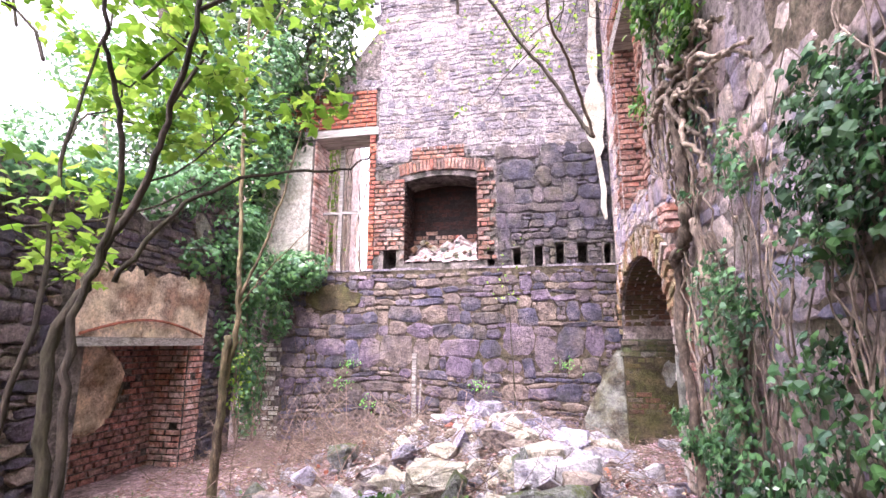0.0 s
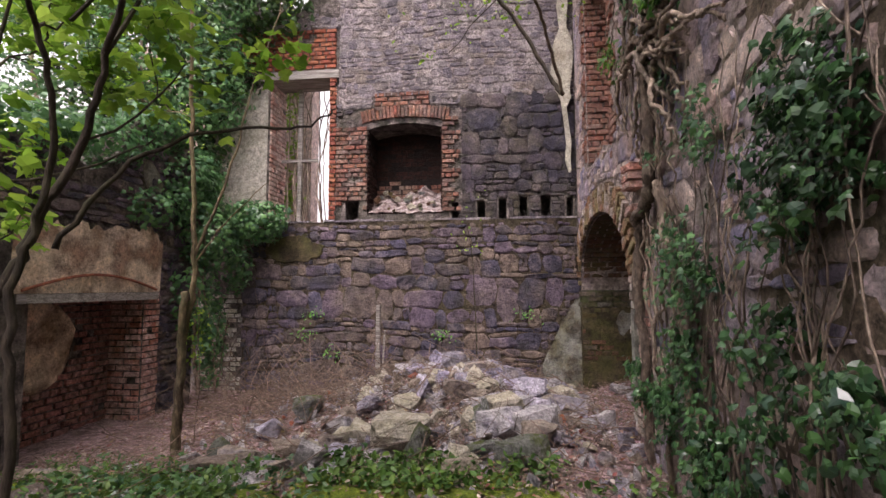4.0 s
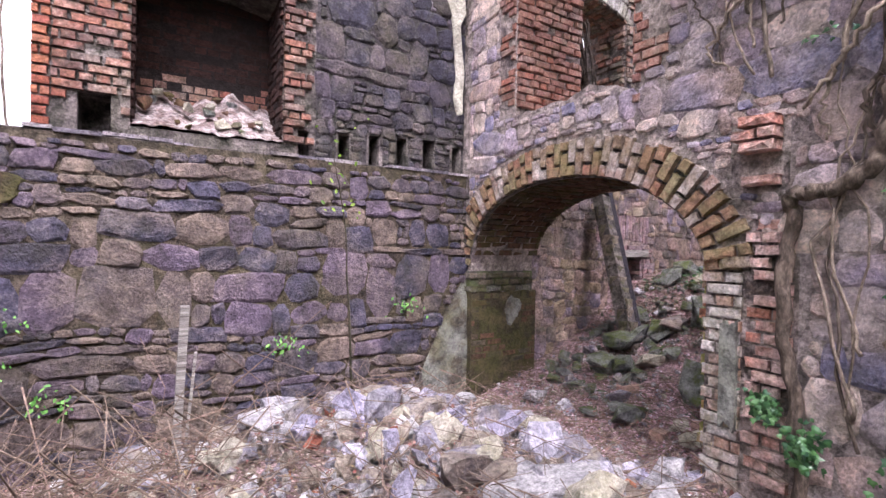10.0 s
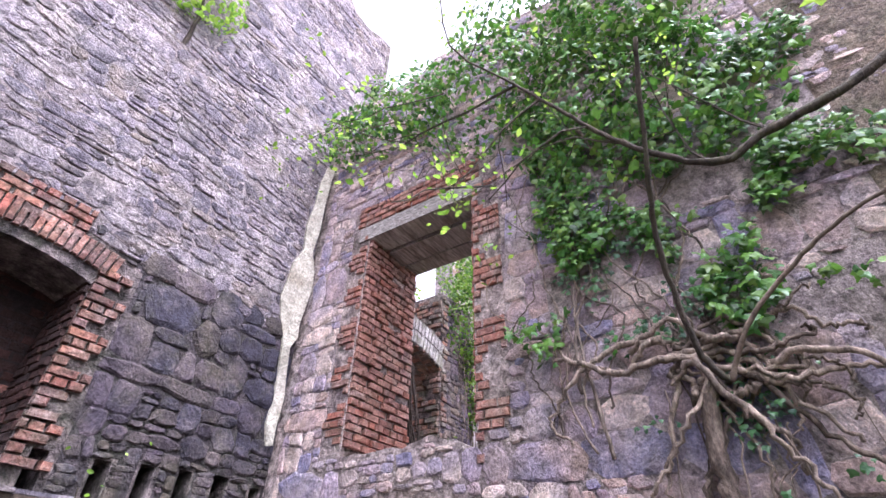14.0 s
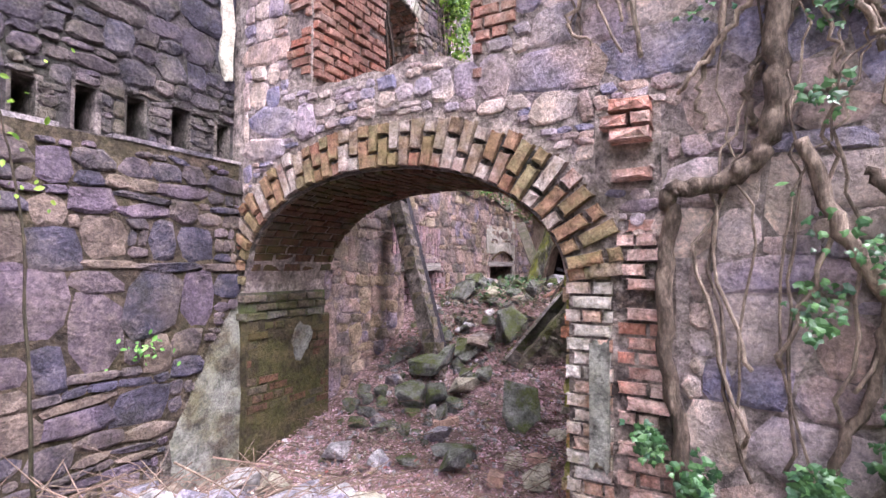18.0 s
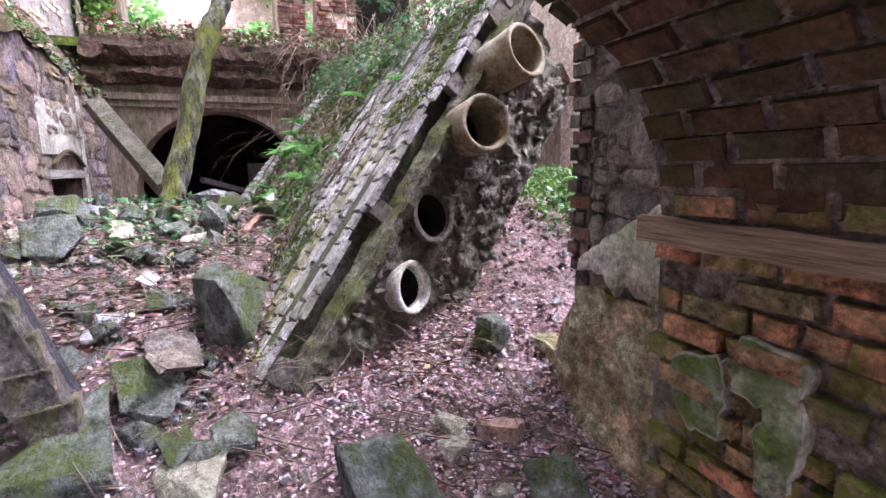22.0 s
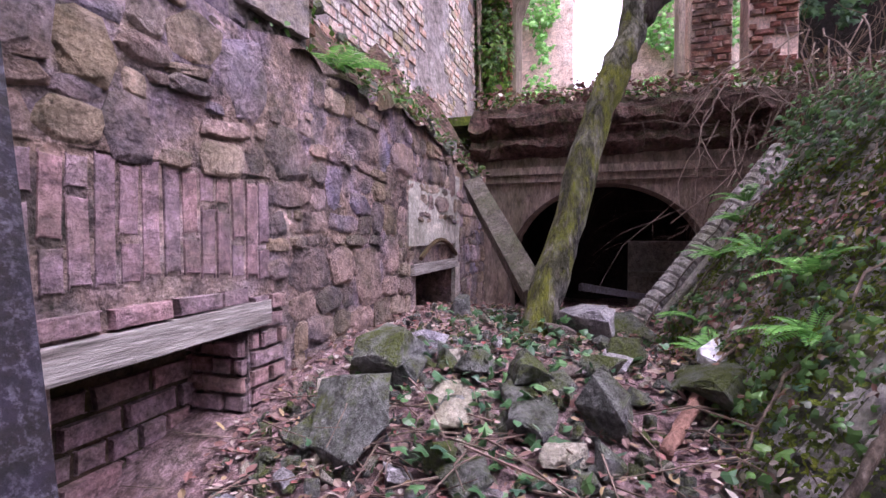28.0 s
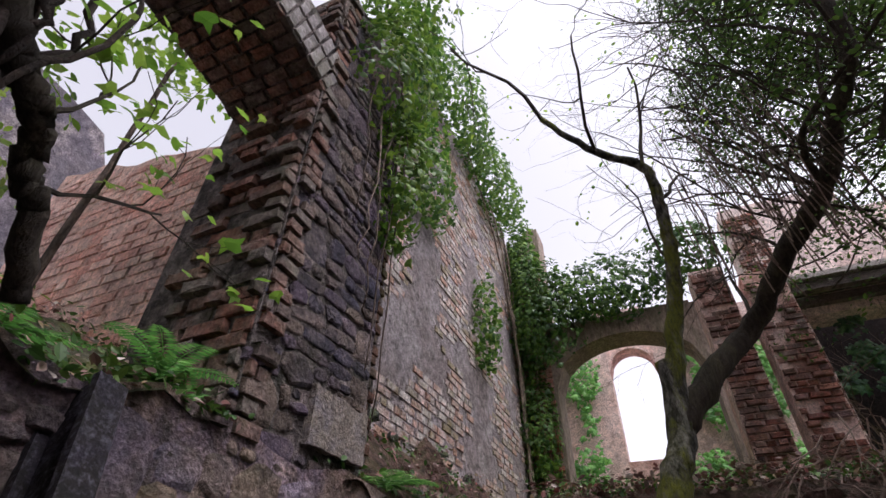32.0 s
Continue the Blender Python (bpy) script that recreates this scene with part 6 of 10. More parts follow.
# looping limbs around the knot, mostly level and drooping towards the first standpoint
for i in range(26):
    y0, z0 = knot.y + rv.uniform(-0.35, 0.45), knot.z + rv.uniform(-0.18, 0.22)
    run = rv.choice((-1, -1, 1)) * rv.uniform(0.35, 1.0)
    drop = rv.uniform(-0.7, 0.25)
    pts = [(X0 - rv.uniform(0, 0.08), y0, z0), (X0 - rv.uniform(0.02, 0.12), y0 + run * 0.3, z0 + rv.uniform(-0.06, 0.14)), (X0 - rv.uniform(0, 0.1), y0 + run * 0.6, z0 + rv.uniform(-0.12, 0.1) + drop * 0.3), (X0 - rv.uniform(0, 0.06), y0 + run * 0.85, z0 + drop * 0.7), (X0, y0 + run * rv.uniform(0.7, 1.05), z0 + drop)]
    if all(not (4.12 < p[1] < 4.75 and p[2] < 2.95) for p in pts):
        stems.append(vine(pts, rv.uniform(0.012, 0.032), rv.uniform(0.006, 0.014), 0.02, 6))
# thin risers with kinks, spread over the wall up to the leaves
for i in range(16):
    y0 = rv.uniform(3.4, 4.6)
    z0, z1 = rv.uniform(2.9, 3.7), rv.uniform(4.2, 6.4)
    y, pts = y0, []
    for k in range(7):
        pts.append((X0 + rv.uniform(-0.03, 0.04), y, z0 + (z1 - z0) * k / 6))
        y += rv.gauss(0.02, 0.15)
    stems.append(vine(pts, rv.uniform(0.005, 0.017), rv.uniform(0.003, 0.008), 0.012, 5))
for i in range(9):
    y = rv.uniform(2.9, 4.0)
    stems.append(vine([(X0, y, rv.uniform(0.3, 1.5)), (X0, y + rv.uniform(-0.2, 0.2), 2.0), (X0 - 0.03, y + rv.uniform(-0.2, 0.1), 2.6), (X0, y + rv.uniform(-0.3, 0.1), rv.uniform(3.0, 3.5))], rv.uniform(0.006, 0.014), 0.005, 0.03, 5))
creeper("climbing_vine", "old twisted vine with bare stems and sparse ivy", [
    wall_spots(1300, 3, "y", EX, -1, 2.3, 3.7, 0.3, 2.8, (0.04, 0.20), -0.02, 2.4), wall_spots(700, 4, "y", EX, -1, 3.35, 4.35, 0.3, 1.15, (0.03, 0.18), 0.02, 2.4), wall_spots(520, 6, "y", EX, -1, 2.8, 4.6, 2.4, 5.0, (0.02, 0.12), 0.2, 2.2)], (0.025, 0.062), M_IVY, 11, stems=stems)
# dark ivy nearer the first standpoint; leaf colours lowered to stand for overhead shade
g_st = []
for i in range(30):
    y = rv.uniform(1.2, 2.9)
    g_st.append(vine([(X0, y, 0.2), (X0 - 0.03, y + rv.uniform(-0.2, 0.2), 1.0), (X0 - 0.04, y + rv.uniform(-0.3, 0.3), 1.8), (X0, y + rv.uniform(-0.4, 0.4), rv.uniform(2.2, 3.2))], rv.uniform(0.005, 0.011), 0.003, 0.03, 4))
creeper("wall_ivy", "dark glossy ivy hanging on the rubble wall", [wall_spots(2100, 7, "y", EX, -1, 1.1, 3.0, 0.1, 2.7, (0.02, 0.24), 0.10, 1.9), wall_spots(260, 8, "y", EX, -1, 1.5, 3.1, 0.0, 1.2, (0.05, 0.3), -0.2, 1.3)], (0.03, 0.078), leafy("shaded_ivy", ((0.012, 0.036, 0.013), (0.025, 0.07, 0.024), (0.05, 0.12, 0.035), (0.02, 0.055, 0.035), (0.09, 0.17, 0.08)), 0.25, 0.15), 12, stems=g_st)
# leafy crown over the east wall
creeper("crown_ivy_plant", "bright green ivy crown tumbling over the wall top", [
    blob_spots(9000, 9, [((0.95, 4.9, 6.9), (0.55, 1.0, 0.9), 2), ((0.95, 3.3, 7.2), (0.32, 0.9, 1.0), 2), ((0.98, 3.8, 6.3), (0.28, 1.0, 1.1), 2), ((0.98, 3.2, 5.7), (0.25, 0.8, 0.9), 1.2), ((1.0, 6.2, 7.5), (0.5, 0.9, 0.6), 1.6), ((1.1, 7.1, 7.6), (0.5, 0.5, 0.5), 0.7), ((1.2, 4.2, 8.2), (0.7, 1.4, 0.9), 2)]),
    wall_spots(3400, 10, "y", EX, -1, 1.9, 5.0, 3.5, 6.6, (0.03, 0.22), 0.10, 2.0)], (0.04, 0.10), leafy("ivy_bright", ((0.03, 0.10, 0.015), (0.06, 0.19, 0.025), (0.14, 0.30, 0.04), (0.02, 0.06, 0.015), (0.22, 0.36, 0.06)), 0.4, 0.35), 13, stems=[vine([(1.1, 3.9, 5.4), (1.0, 4.2, 6.2), (0.95, 4.7, 6.9)], 0.02, 0.01), vine([(1.1, 3.6, 5.2), (1.0, 3.4, 6.2), (1.0, 3.3, 7.2)], 0.02, 0.01), vine([(1.1, 5.8, 6.9), (1.0, 6.2, 7.3), (1.0, 6.9, 7.6)], 0.015, 0.008)])

# ivy on the west corner and the dark ivy-clad tree behind it
creeper("corner_ivy", "bushy dark ivy over the corner of the ruined walls", [
    blob_spots(17000, 14, [((-8.3, 6.3, 4.8), (0.9, 0.5, 0.9), 1.6), ((-7.5, 6.5, 6.5), (0.9, 0.5, 0.8), 1.6), ((-5.7, 6.8, 6.6), (0.8, 0.5, 0.7), 1.6), ((-4.5, 6.9, 4.9), (0.7, 0.5, 0.9), 2), ((-5.6, 6.7, 5.3), (0.8, 0.5, 0.9), 2), ((-6.9, 6.5, 5.4), (0.9, 0.5, 1.0), 2), ((-4.3, 6.8, 6.2), (0.6, 0.4, 0.7), 1.2), ((-4.6, 5.0, 3.45), (0.4, 0.8, 0.3), 1.6), ((-4.7, 4.2, 3.3), (0.4, 0.8, 0.35), 1.6), ((-4.6, 3.2, 3.15), (0.4, 0.8, 0.35), 1.4), ((-4.6, 5.9, 3.85), (0.4, 0.6, 0.3), 1.6), ((-4.6, 6.9, 3.4), (0.4, 0.35, 0.5), 1.2), ((-4.5, 6.5, 3.2), (0.4, 0.6, 0.5), 1.5), ((-4.05, 7.15, 2.1), (0.22, 0.2, 0.5), 0.6), ((-4.3, 6.9, 1.2), (0.15, 0.25, 0.7), 0.6), ((-4.35, 6.75, 2.55), (0.55, 0.45, 0.6), 2), ((-3.75, 7.15, 2.75), (0.5, 0.3, 0.35), 1.5), ((-4.45, 6.6, 1.7), (0.3, 0.4, 0.7), 1.2), ((-4.6, 5.9, 2.75), (0.4, 0.7, 0.3), 1.2), ((-4.3, 6.9, 0.8), (0.2, 0.3, 0.6), 0.5)])], (0.05, 0.11), leafy("corner_ivy_leaf", ((0.04, 0.11, 0.04), (0.085, 0.21, 0.075), (0.16, 0.33, 0.11), (0.065, 0.155, 0.085), (0.10, 0.25, 0.085)), 0.3, 0.3), 14,
        stems=[vine([(-6.9, 6.7, 0.1), (-6.8, 6.6, 2.5), (-7.0, 6.5, 4.5), (-7.4, 6.5, 6.6)], 0.06, 0.02), vine([(-5.5, 7.0, 0.1), (-5.5, 6.9, 3.0), (-5.6, 6.8, 6.6)], 0.05, 0.015), vine([(-4.35, 6.7, 0.2), (-4.4, 6.65, 1.2), (-4.3, 6.7, 2.2), (-4.5, 6.6, 3.2)], 0.03, 0.015), vine([(-4.2, 6.9, 0.2), (-4.25, 6.85, 1.0), (-4.4, 6.7, 2.0)], 0.02, 0.01)])
g_tree = Geo()
tips = []
g_tree.tube(smooth_path([(-5.6, 8.4, 0.0), (-5.4, 8.2, 2.5), (-5.0, 8.0, 5.0), (-4.9, 7.9, 7.5), (-5.2, 7.9, 10.0), (-5.6, 7.9, 13.0)], 5, 0.03, rv), [0.24 - 0.005 * i for i in range(26)], 9, 0.08, rv)
g_tree.tube(smooth_path([(-5.0, 8.0, 5.0), (-4.3, 7.8, 6.6), (-3.7, 7.7, 8.2), (-3.3, 7.7, 9.8)], 5, 0.03, rv), [0.13 - 0.005 * i for i in range(16)], 8, 0.08, rv)
t = creeper("ivy_clad_tree", "tall tree smothered in dark ivy behind the wall", [
    blob_spots(21000, 15, [((-6.6, 7.8, 6.4), (1.1, 0.7, 1.8), 2.6), ((-6.3, 7.8, 9.2), (1.2, 0.7, 1.6), 2.6), ((-5.2, 7.8, 10.8), (1.3, 0.7, 1.4), 2.4), ((-3.6, 7.7, 11.2), (0.9, 0.6, 1.1), 1.6), ((-5.0, 7.6, 8.8), (1.0, 0.6, 1.2), 2), ((-7.6, 7.8, 4.6), (1.0, 0.7, 1.3), 1.8), ((-3.75, 7.35, 6.9), (0.85, 0.5, 1.2), 2.2), ((-3.4, 7.4, 8.4), (0.8, 0.5, 1.1), 2), ((-4.6, 7.3, 5.6), (0.8, 0.5, 1.1), 2), ((-4.9, 7.4, 4.2), (0.55, 0.5, 1.0), 1.6), ((-5.3, 7.6, 7.2), (0.9, 0.7, 1.6), 2), ((-3.2, 7.5, 9.8), (0.7, 0.5, 0.8), 1), ((-5.8, 7.2, 4.3), (0.7, 0.8, 1.2), 1.5)])], (0.07, 0.14),
    leafy("ivy_dark", ((0.015, 0.045, 0.014), (0.03, 0.08, 0.022), (0.06, 0.13, 0.03), (0.02, 0.055, 0.02), (0.16, 0.26, 0.06)), 0.4, 0.25), 15, stems=[g_tree, vine([(-6.2, 8.2, 0.2), (-6.9, 8.2, 5.0), (-7.8, 8.1, 9.0), (-9.4, 8.0, 13.5), (-12.0, 8.0, 19.0)], 0.2, 0.12, 0.02, 9), vine([(-5.2, 8.0, 6.0), (-5.9, 7.9, 8.2), (-6.4, 7.8, 10.4)], 0.09, 0.04, 0.02, 7)], stem_mat=M_BARK, category="tree")
creeper("back_ivy", "sunlit ivy on the wall behind the window", [wall_spots(900, 61, "x", 9.6, -1, -5.8, -3.7, 2.7, 6.6, (0.03, 0.3), 0.05, 1.5)], (0.05, 0.11), M_LEAF, 61, stems=[vine([(-4.9, 9.5, 0.3), (-4.7, 9.5, 2.8), (-4.8, 9.5, 5.2)], 0.03, 0.012)])
# bush on the wall's upper ledge
creeper("ledge_bush", "small leafy bush rooted on the high wall ledge", [blob_spots(900, 16, [((-1.3, 7.5, 8.3), (0.55, 0.25, 0.55), 1), ((-1.75, 7.5, 8.5), (0.3, 0.2, 0.4), 0.5)])], (0.06, 0.12), M_LEAF, 16, "oval", [vine([(-1.2, 7.62, 7.3), (-1.25, 7.5, 7.9), (-1.4, 7.45, 8.5)], 0.03, 0.012)], "bush", M_BARK)

# ---- young tree with spring leaves beside the first standpoint ----


def young_tree(name, label, limbs, shoots, leaf_n, leaf_size, mat, seed, leaf_mat, fork=(2, 3), depth=2, y_max=99.0):
    t = thing(name, label, "tree", limbs[0][0][0])
    r = random.Random(seed)
    tips = []
    for pts, r0, r1 in limbs:
        path = smooth_path(pts, 6, 0.012, r)
        g = Geo().tube(path, [r0 + (r1 - r0) * i / (len(path) - 1) for i in range(len(path))], 8, 0.06, r)
        part("trunk" if r0 > 0.03 else "limb", g, mat, t, smooth=True)
    g = Geo()
    for p, d, L, rr in shoots:
        branch(g, p, d, L, rr, depth, r, tips, fork=fork, up=0.12)
    part("twig_mass", g, mat, t, kind="stuff")
    P, N = [], []
    tips = [q for q in tips if q[0].y < y_max]
    for _ in range(leaf_n):
        p, d = r.choice(tips)
        q = p + Vector((r.gauss(0, 0.07), r.gauss(0, 0.07), r.gauss(0, 0.06)))
        P.append(tuple(q))
        N.append((r.gauss(0, 0.4), r.gauss(0, 0.4), 1.0))
    if leaf_n:
        part("foliage", leaves("ivy", P, N, leaf_size, seed, 0.3, 0.6), leaf_mat, t, kind="stuff")
    return t


limbs = [([(-2.0, 1.80, 0.2), (-2.02, 1.78, 1.0), (-2.06, 1.77, 1.55), (-1.98, 1.82, 1.85), (-1.92, 1.84, 2.05), (-1.79, 1.89, 2.35), (-1.67, 1.84, 2.7), (-1.47, 1.73, 3.1), (-1.35, 1.7, 3.7)], 0.030, 0.009),
         ([(-1.88, 1.75, 0.2), (-1.90, 1.73, 1.2), (-1.93, 1.74, 1.7), (-1.86, 1.77, 2.0), (-1.78, 1.73, 2.36), (-1.74, 1.6, 2.7), (-1.69, 1.46, 3.0), (-1.6, 1.4, 3.6)], 0.020, 0.007),
         ([(-2.3, 1.7, 0.2), (-2.25, 1.72, 1.0), (-2.2, 1.8, 1.8), (-2.3, 1.9, 2.6), (-2.25, 2.0, 3.4)], 0.018, 0.006),
         ([(-2.02, 2.0, 1.9), (-1.79, 2.16, 2.32), (-1.46, 2.33, 2.52), (-1.09, 2.50, 2.58), (-0.89, 2.54, 2.69)], 0.014, 0.004),
         ([(-2.6, 2.0, 2.2), (-2.1, 2.15, 2.28), (-1.7, 2.2, 2.45)], 0.009, 0.004)]
shoots = [((-1.67, 1.84, 2.7), (0.2, 0.5, 0.8), 0.9, 0.012), ((-1.47, 1.73, 3.1), (0.5, 0.6, 0.6), 1.0, 0.012), ((-1.74, 1.6, 2.7), (-0.5, 0.5, 0.6), 0.9, 0.010), ((-1.35, 1.7, 3.7), (0.4, 0.5, 0.8), 1.0, 0.010), ((-1.6, 1.4, 3.6), (-0.2, 0.5, 0.8), 1.0, 0.010),
          ((-2.25, 2.0, 3.4), (-0.1, 0.6, 0.6), 0.9, 0.009), ((-2.3, 1.9, 2.6), (-0.5, 0.6, 0.3), 0.9, 0.009), ((-1.79, 1.89, 2.35), (0.3, 0.7, 0.4), 0.7, 0.008), ((-2.2, 1.8, 1.8), (-0.5, 0.5, 0.2), 0.8, 0.007), ((-1.9, 1.9, 2.9), (0.2, 0.5, 0.7), 0.9, 0.01), ((-1.2, 1.9, 3.3), (0.4, 0.3, 0.7), 0.9, 0.01), ((-2.6, 1.9, 2.4), (-0.6, 0.2, 0.5), 1.0, 0.01), ((-2.4, 1.8, 3.0), (-0.6, 0.1, 0.8), 1.1, 0.01), ((-1.9, 1.7, 3.8), (-0.2, 0.1, 1.0), 1.1, 0.01), ((-1.3, 1.7, 3.9), (0.3, 0.0, 1.0), 1.1, 0.01), ((-2.7, 1.8, 1.9), (-0.6, 0.2, 0.2), 0.9, 0.008), ((-2.9, 2.0, 3.4), (-0.3, 0.2, 0.9), 1.0, 0.009)]
young_tree("sycamore_sapling", "young sycamore with thin dark stems and fresh yellow-green leaves", limbs, shoots, 4200, (0.045, 0.115), M_BARK, 18, M_LEAF, (3, 4), 2, 2.75)
limbs = [([(-3.13, 4.52, 0.05), (-3.12, 4.50, 0.5), (-3.08, 4.46, 1.1), (-3.03, 4.40, 1.68)], 0.052, 0.034),
         ([(-3.10, 4.5, 1.2), (-2.98, 4.46, 1.7), (-2.98, 4.44, 2.4), (-3.02, 4.4, 3.4), (-3.0, 4.3, 4.6), (-2.95, 4.2, 5.6)], 0.030, 0.012),
         ([(-2.98, 4.45, 2.0), (-2.80, 4.5, 2.5), (-2.6, 4.55, 3.2), (-2.45, 4.6, 4.0)], 0.018, 0.007),
         ([(-3.0, 4.45, 1.9), (-2.7, 4.5, 2.35), (-2.3, 4.55, 2.75)], 0.010, 0.004)]
shoots = [((-3.0, 4.3, 4.6), (0.3, 0.3, 0.8), 1.2, 0.012), ((-2.45, 4.6, 4.0), (0.3, 0.2, 0.7), 1.0, 0.008), ((-3.02, 4.4, 3.4), (-0.5, 0.3, 0.4), 0.9, 0.008), ((-2.95, 4.2, 5.6), (0, 0, 1), 1.2, 0.01)]
young_tree("broken_sapling", "slender tree with a snapped stump and thin upright shoots", limbs, shoots, 260, (0.03, 0.06), M_BARK_SAP, 19, M_LEAF)
# bright shoot at the doorway
creeper("yellow_shoot", "small shoot with yellow-green leaves by the doorway", [blob_spots(70, 20, [((-3.0, 4.6, 1.3), (0.12, 0.1, 0.35), 1)])], (0.03, 0.06), M_LEAF, 20, "oval", [vine([(-3.0, 4.6, 0.2), (-2.98, 4.6, 0.9), (-3.02, 4.6, 1.6)], 0.005, 0.003)], "shoot", M_TWIG)

# ---- overhanging branches in the room ----
over = thing("overhanging_branch", "long bare branch hanging across the room before the wall crown", "branch", (0.75, 1.6, 5.1))
# depth unknown: bough laid along camera sightlines close to the east wall
part("bough", vine([(0.95, 1.6, 5.3), (0.88, 2.27, 4.92), (0.85, 2.78, 4.77), (0.82, 3.15, 4.64), (0.72, 3.64, 5.04), (0.6, 3.98, 5.5), (0.4, 4.3, 5.9)], 0.038, 0.012, 0.006, 8), M_BARK, over, smooth=True)
part("bough", vine([(-0.44, 3.32, 4.5), (-0.1, 3.47, 3.97), (0.13, 3.55, 3.68), (0.37, 3.54, 3.23), (0.44, 3.45, 3.07)], 0.012, 0.016, 0.006), M_BARK, over, smooth=True)
part("bough", vine([(0.44, 3.45, 3.07), (0.35, 3.29, 3.3), (0.24, 3.02, 3.48), (0.13, 2.76, 3.58), (0.1, 2.3, 3.75)], 0.013, 0.007, 0.006), M_TWIG, over, smooth=True)
g = Geo()
tips = []
ro = random.Random(23)
for p, d, L, r in (((0.4, 4.3, 5.9), (-0.4, 0.7, -0.1), 1.2, 0.014), ((0.4, 4.3, 5.9), (-0.5, 0.5, 0.5), 1.2, 0.012), ((0.5, 4.15, 5.7), (-0.2, 0.8, -0.3), 1.1, 0.012), ((0.65, 3.85, 5.3), (-0.1, 0.9, 0.2), 1.0, 0.01), ((0.72, 3.64, 5.04), (-0.1, 0.6, 0.6), 1.1, 0.01), ((0.82, 3.15, 4.64), (-0.1, 0.3, 0.9), 1.1, 0.01), ((0.85, 2.78, 4.77), (-0.2, 0.4, 0.8), 1.0, 0.01), ((0.3, 5.0, 6.2), (-0.5, 0.6, -0.6), 1.0, 0.008), ((0.1, 4.4, 4.5), (-0.5, 0.4, -0.2), 0.9, 0.007), ((0.4, 4.9, 5.2), (-0.6, 0.3, -0.5), 0.9, 0.007), ((0.5, 5.4, 5.9), (-0.6, 0.2, -0.5), 0.9, 0.006)):
    branch(g, p, d, L, r, 2, ro, tips, bend=0.45, up=-0.05)
part("twig_mass", g, M_BARK, over, kind="stuff")
P = [tuple(ro.choice(tips)[0] + Vector((ro.gauss(0, 0.05), ro.gauss(0, 0.05), ro.gauss(0, 0.05)))) for _ in range(420)]
part("foliage", leaves("oval", P, [(0, 0, 1)] * 420, (0.03, 0.07), 24), M_LEAF, over, kind="stuff")

# ---- mossy tree in the court ----
rc = random.Random(29)
court_tree = thing("court_tree", "mossy leaning tree with dark bare branches in the court", "tree", (5.45, 6.42, 1.5))
trunk = smooth_path([(5.42, 6.45, 1.35), (5.52, 6.40, 1.75), (5.68, 6.28, 2.2), (5.86, 6.14, 2.8), (6.02, 5.98, 3.3), (6.2, 5.88, 3.62), (6.25, 5.85, 4.1)], 6, 0.008, rc)
part("trunk", Geo().tube(trunk, [0.105 - 0.0006 * i + 0.006 * math.sin(i * 0.9) + 0.04 * max(0, 1 - i / 4) for i in range(len(trunk))], 12, 0.06, rc), M_BARK_MOSS, court_tree, smooth=True)
part("limb", vine([(6.22, 5.87, 3.7), (6.25, 5.75, 4.3), (6.2, 5.6, 4.9), (6.1, 5.55, 5.5), (5.95, 5.6, 5.8), (5.8, 5.95, 6.0), (5.55, 6.35, 6.4)], 0.075, 0.025, 0.01, 9), M_BARK_MOSS, court_tree, smooth=True)
part("limb", vine([(6.2, 5.88, 3.62), (6.45, 5.5, 4.1), (6.6, 5.15, 4.45), (6.3, 4.8, 4.85), (6.0, 4.47, 5.14), (5.7, 4.3, 5.5), (5.34, 4.15, 5.8), (5.2, 4.1, 6.6)], 0.095, 0.05, 0.01, 9), M_BARK, court_tree, smooth=True)
part("limb", vine([(6.0, 4.47, 5.14), (5.6, 4.6, 5.3), (5.2, 4.3, 5.5), (4.6, 3.9, 5.6)], 0.03, 0.012, 0.012, 7), M_BARK, court_tree, smooth=True)
g = Geo()
tips = []
for p, d, L, r in (((5.55, 6.35, 6.4), (-0.2, 0.6, 0.6), 1.4, 0.022), ((5.8, 5.95, 6.0), (-0.3, 0.6, 0.2), 1.3, 0.018), ((5.95, 5.6, 5.8), (0.1, 0.3, 0.9), 1.3, 0.02), ((6.1, 5.55, 5.5), (0.2, -0.4, 0.8), 1.4, 0.02), ((5.34, 4.15, 5.8), (-0.3, 0.3, 0.8), 1.4, 0.02), ((6.0, 4.47, 5.14), (0.3, 0.5, 0.7), 1.4, 0.018), ((5.2, 4.1, 6.6), (-0.1, 0.4, 0.7), 1.3, 0.016), ((6.3, 4.8, 4.85), (0.5, 0.3, 0.7), 1.3, 0.016), ((6.2, 5.6, 4.9), (0.3, 0.1, 0.8), 1.1, 0.014), ((5.7, 4.3, 5.5), (-0.4, 0.6, 0.5), 1.2, 0.014), ((4.6, 3.9, 5.6), (-0.5, 0.3, 0.5), 1.1, 0.01), ((5.7, 4.3, 5.5), (0.2, 0.1, 1.0), 1.6, 0.02), ((6.3, 4.8, 4.85), (0.6, -0.5, 0.7), 1.6, 0.02), ((6.6, 5.15, 4.45), (0.5, -0.4, 0.9), 1.6, 0.018), ((5.34, 4.15, 5.8), (-0.5, -0.2, 0.8), 1.5, 0.018), ((6.0, 4.47, 5.14), (0.4, -0.2, 1.0), 1.7, 0.02)):
    branch(g, p, d, L, r, 3, rc, tips, bend=0.5, up=0.05, fork=(2, 3))
part("twig_mass", g, M_BARK, court_tree, kind="stuff")
P = [tuple(rc.choice(tips)[0] + Vector((rc.gauss(0, 0.08), rc.gauss(0, 0.08), rc.gauss(0, 0.07)))) for _ in range(260)]
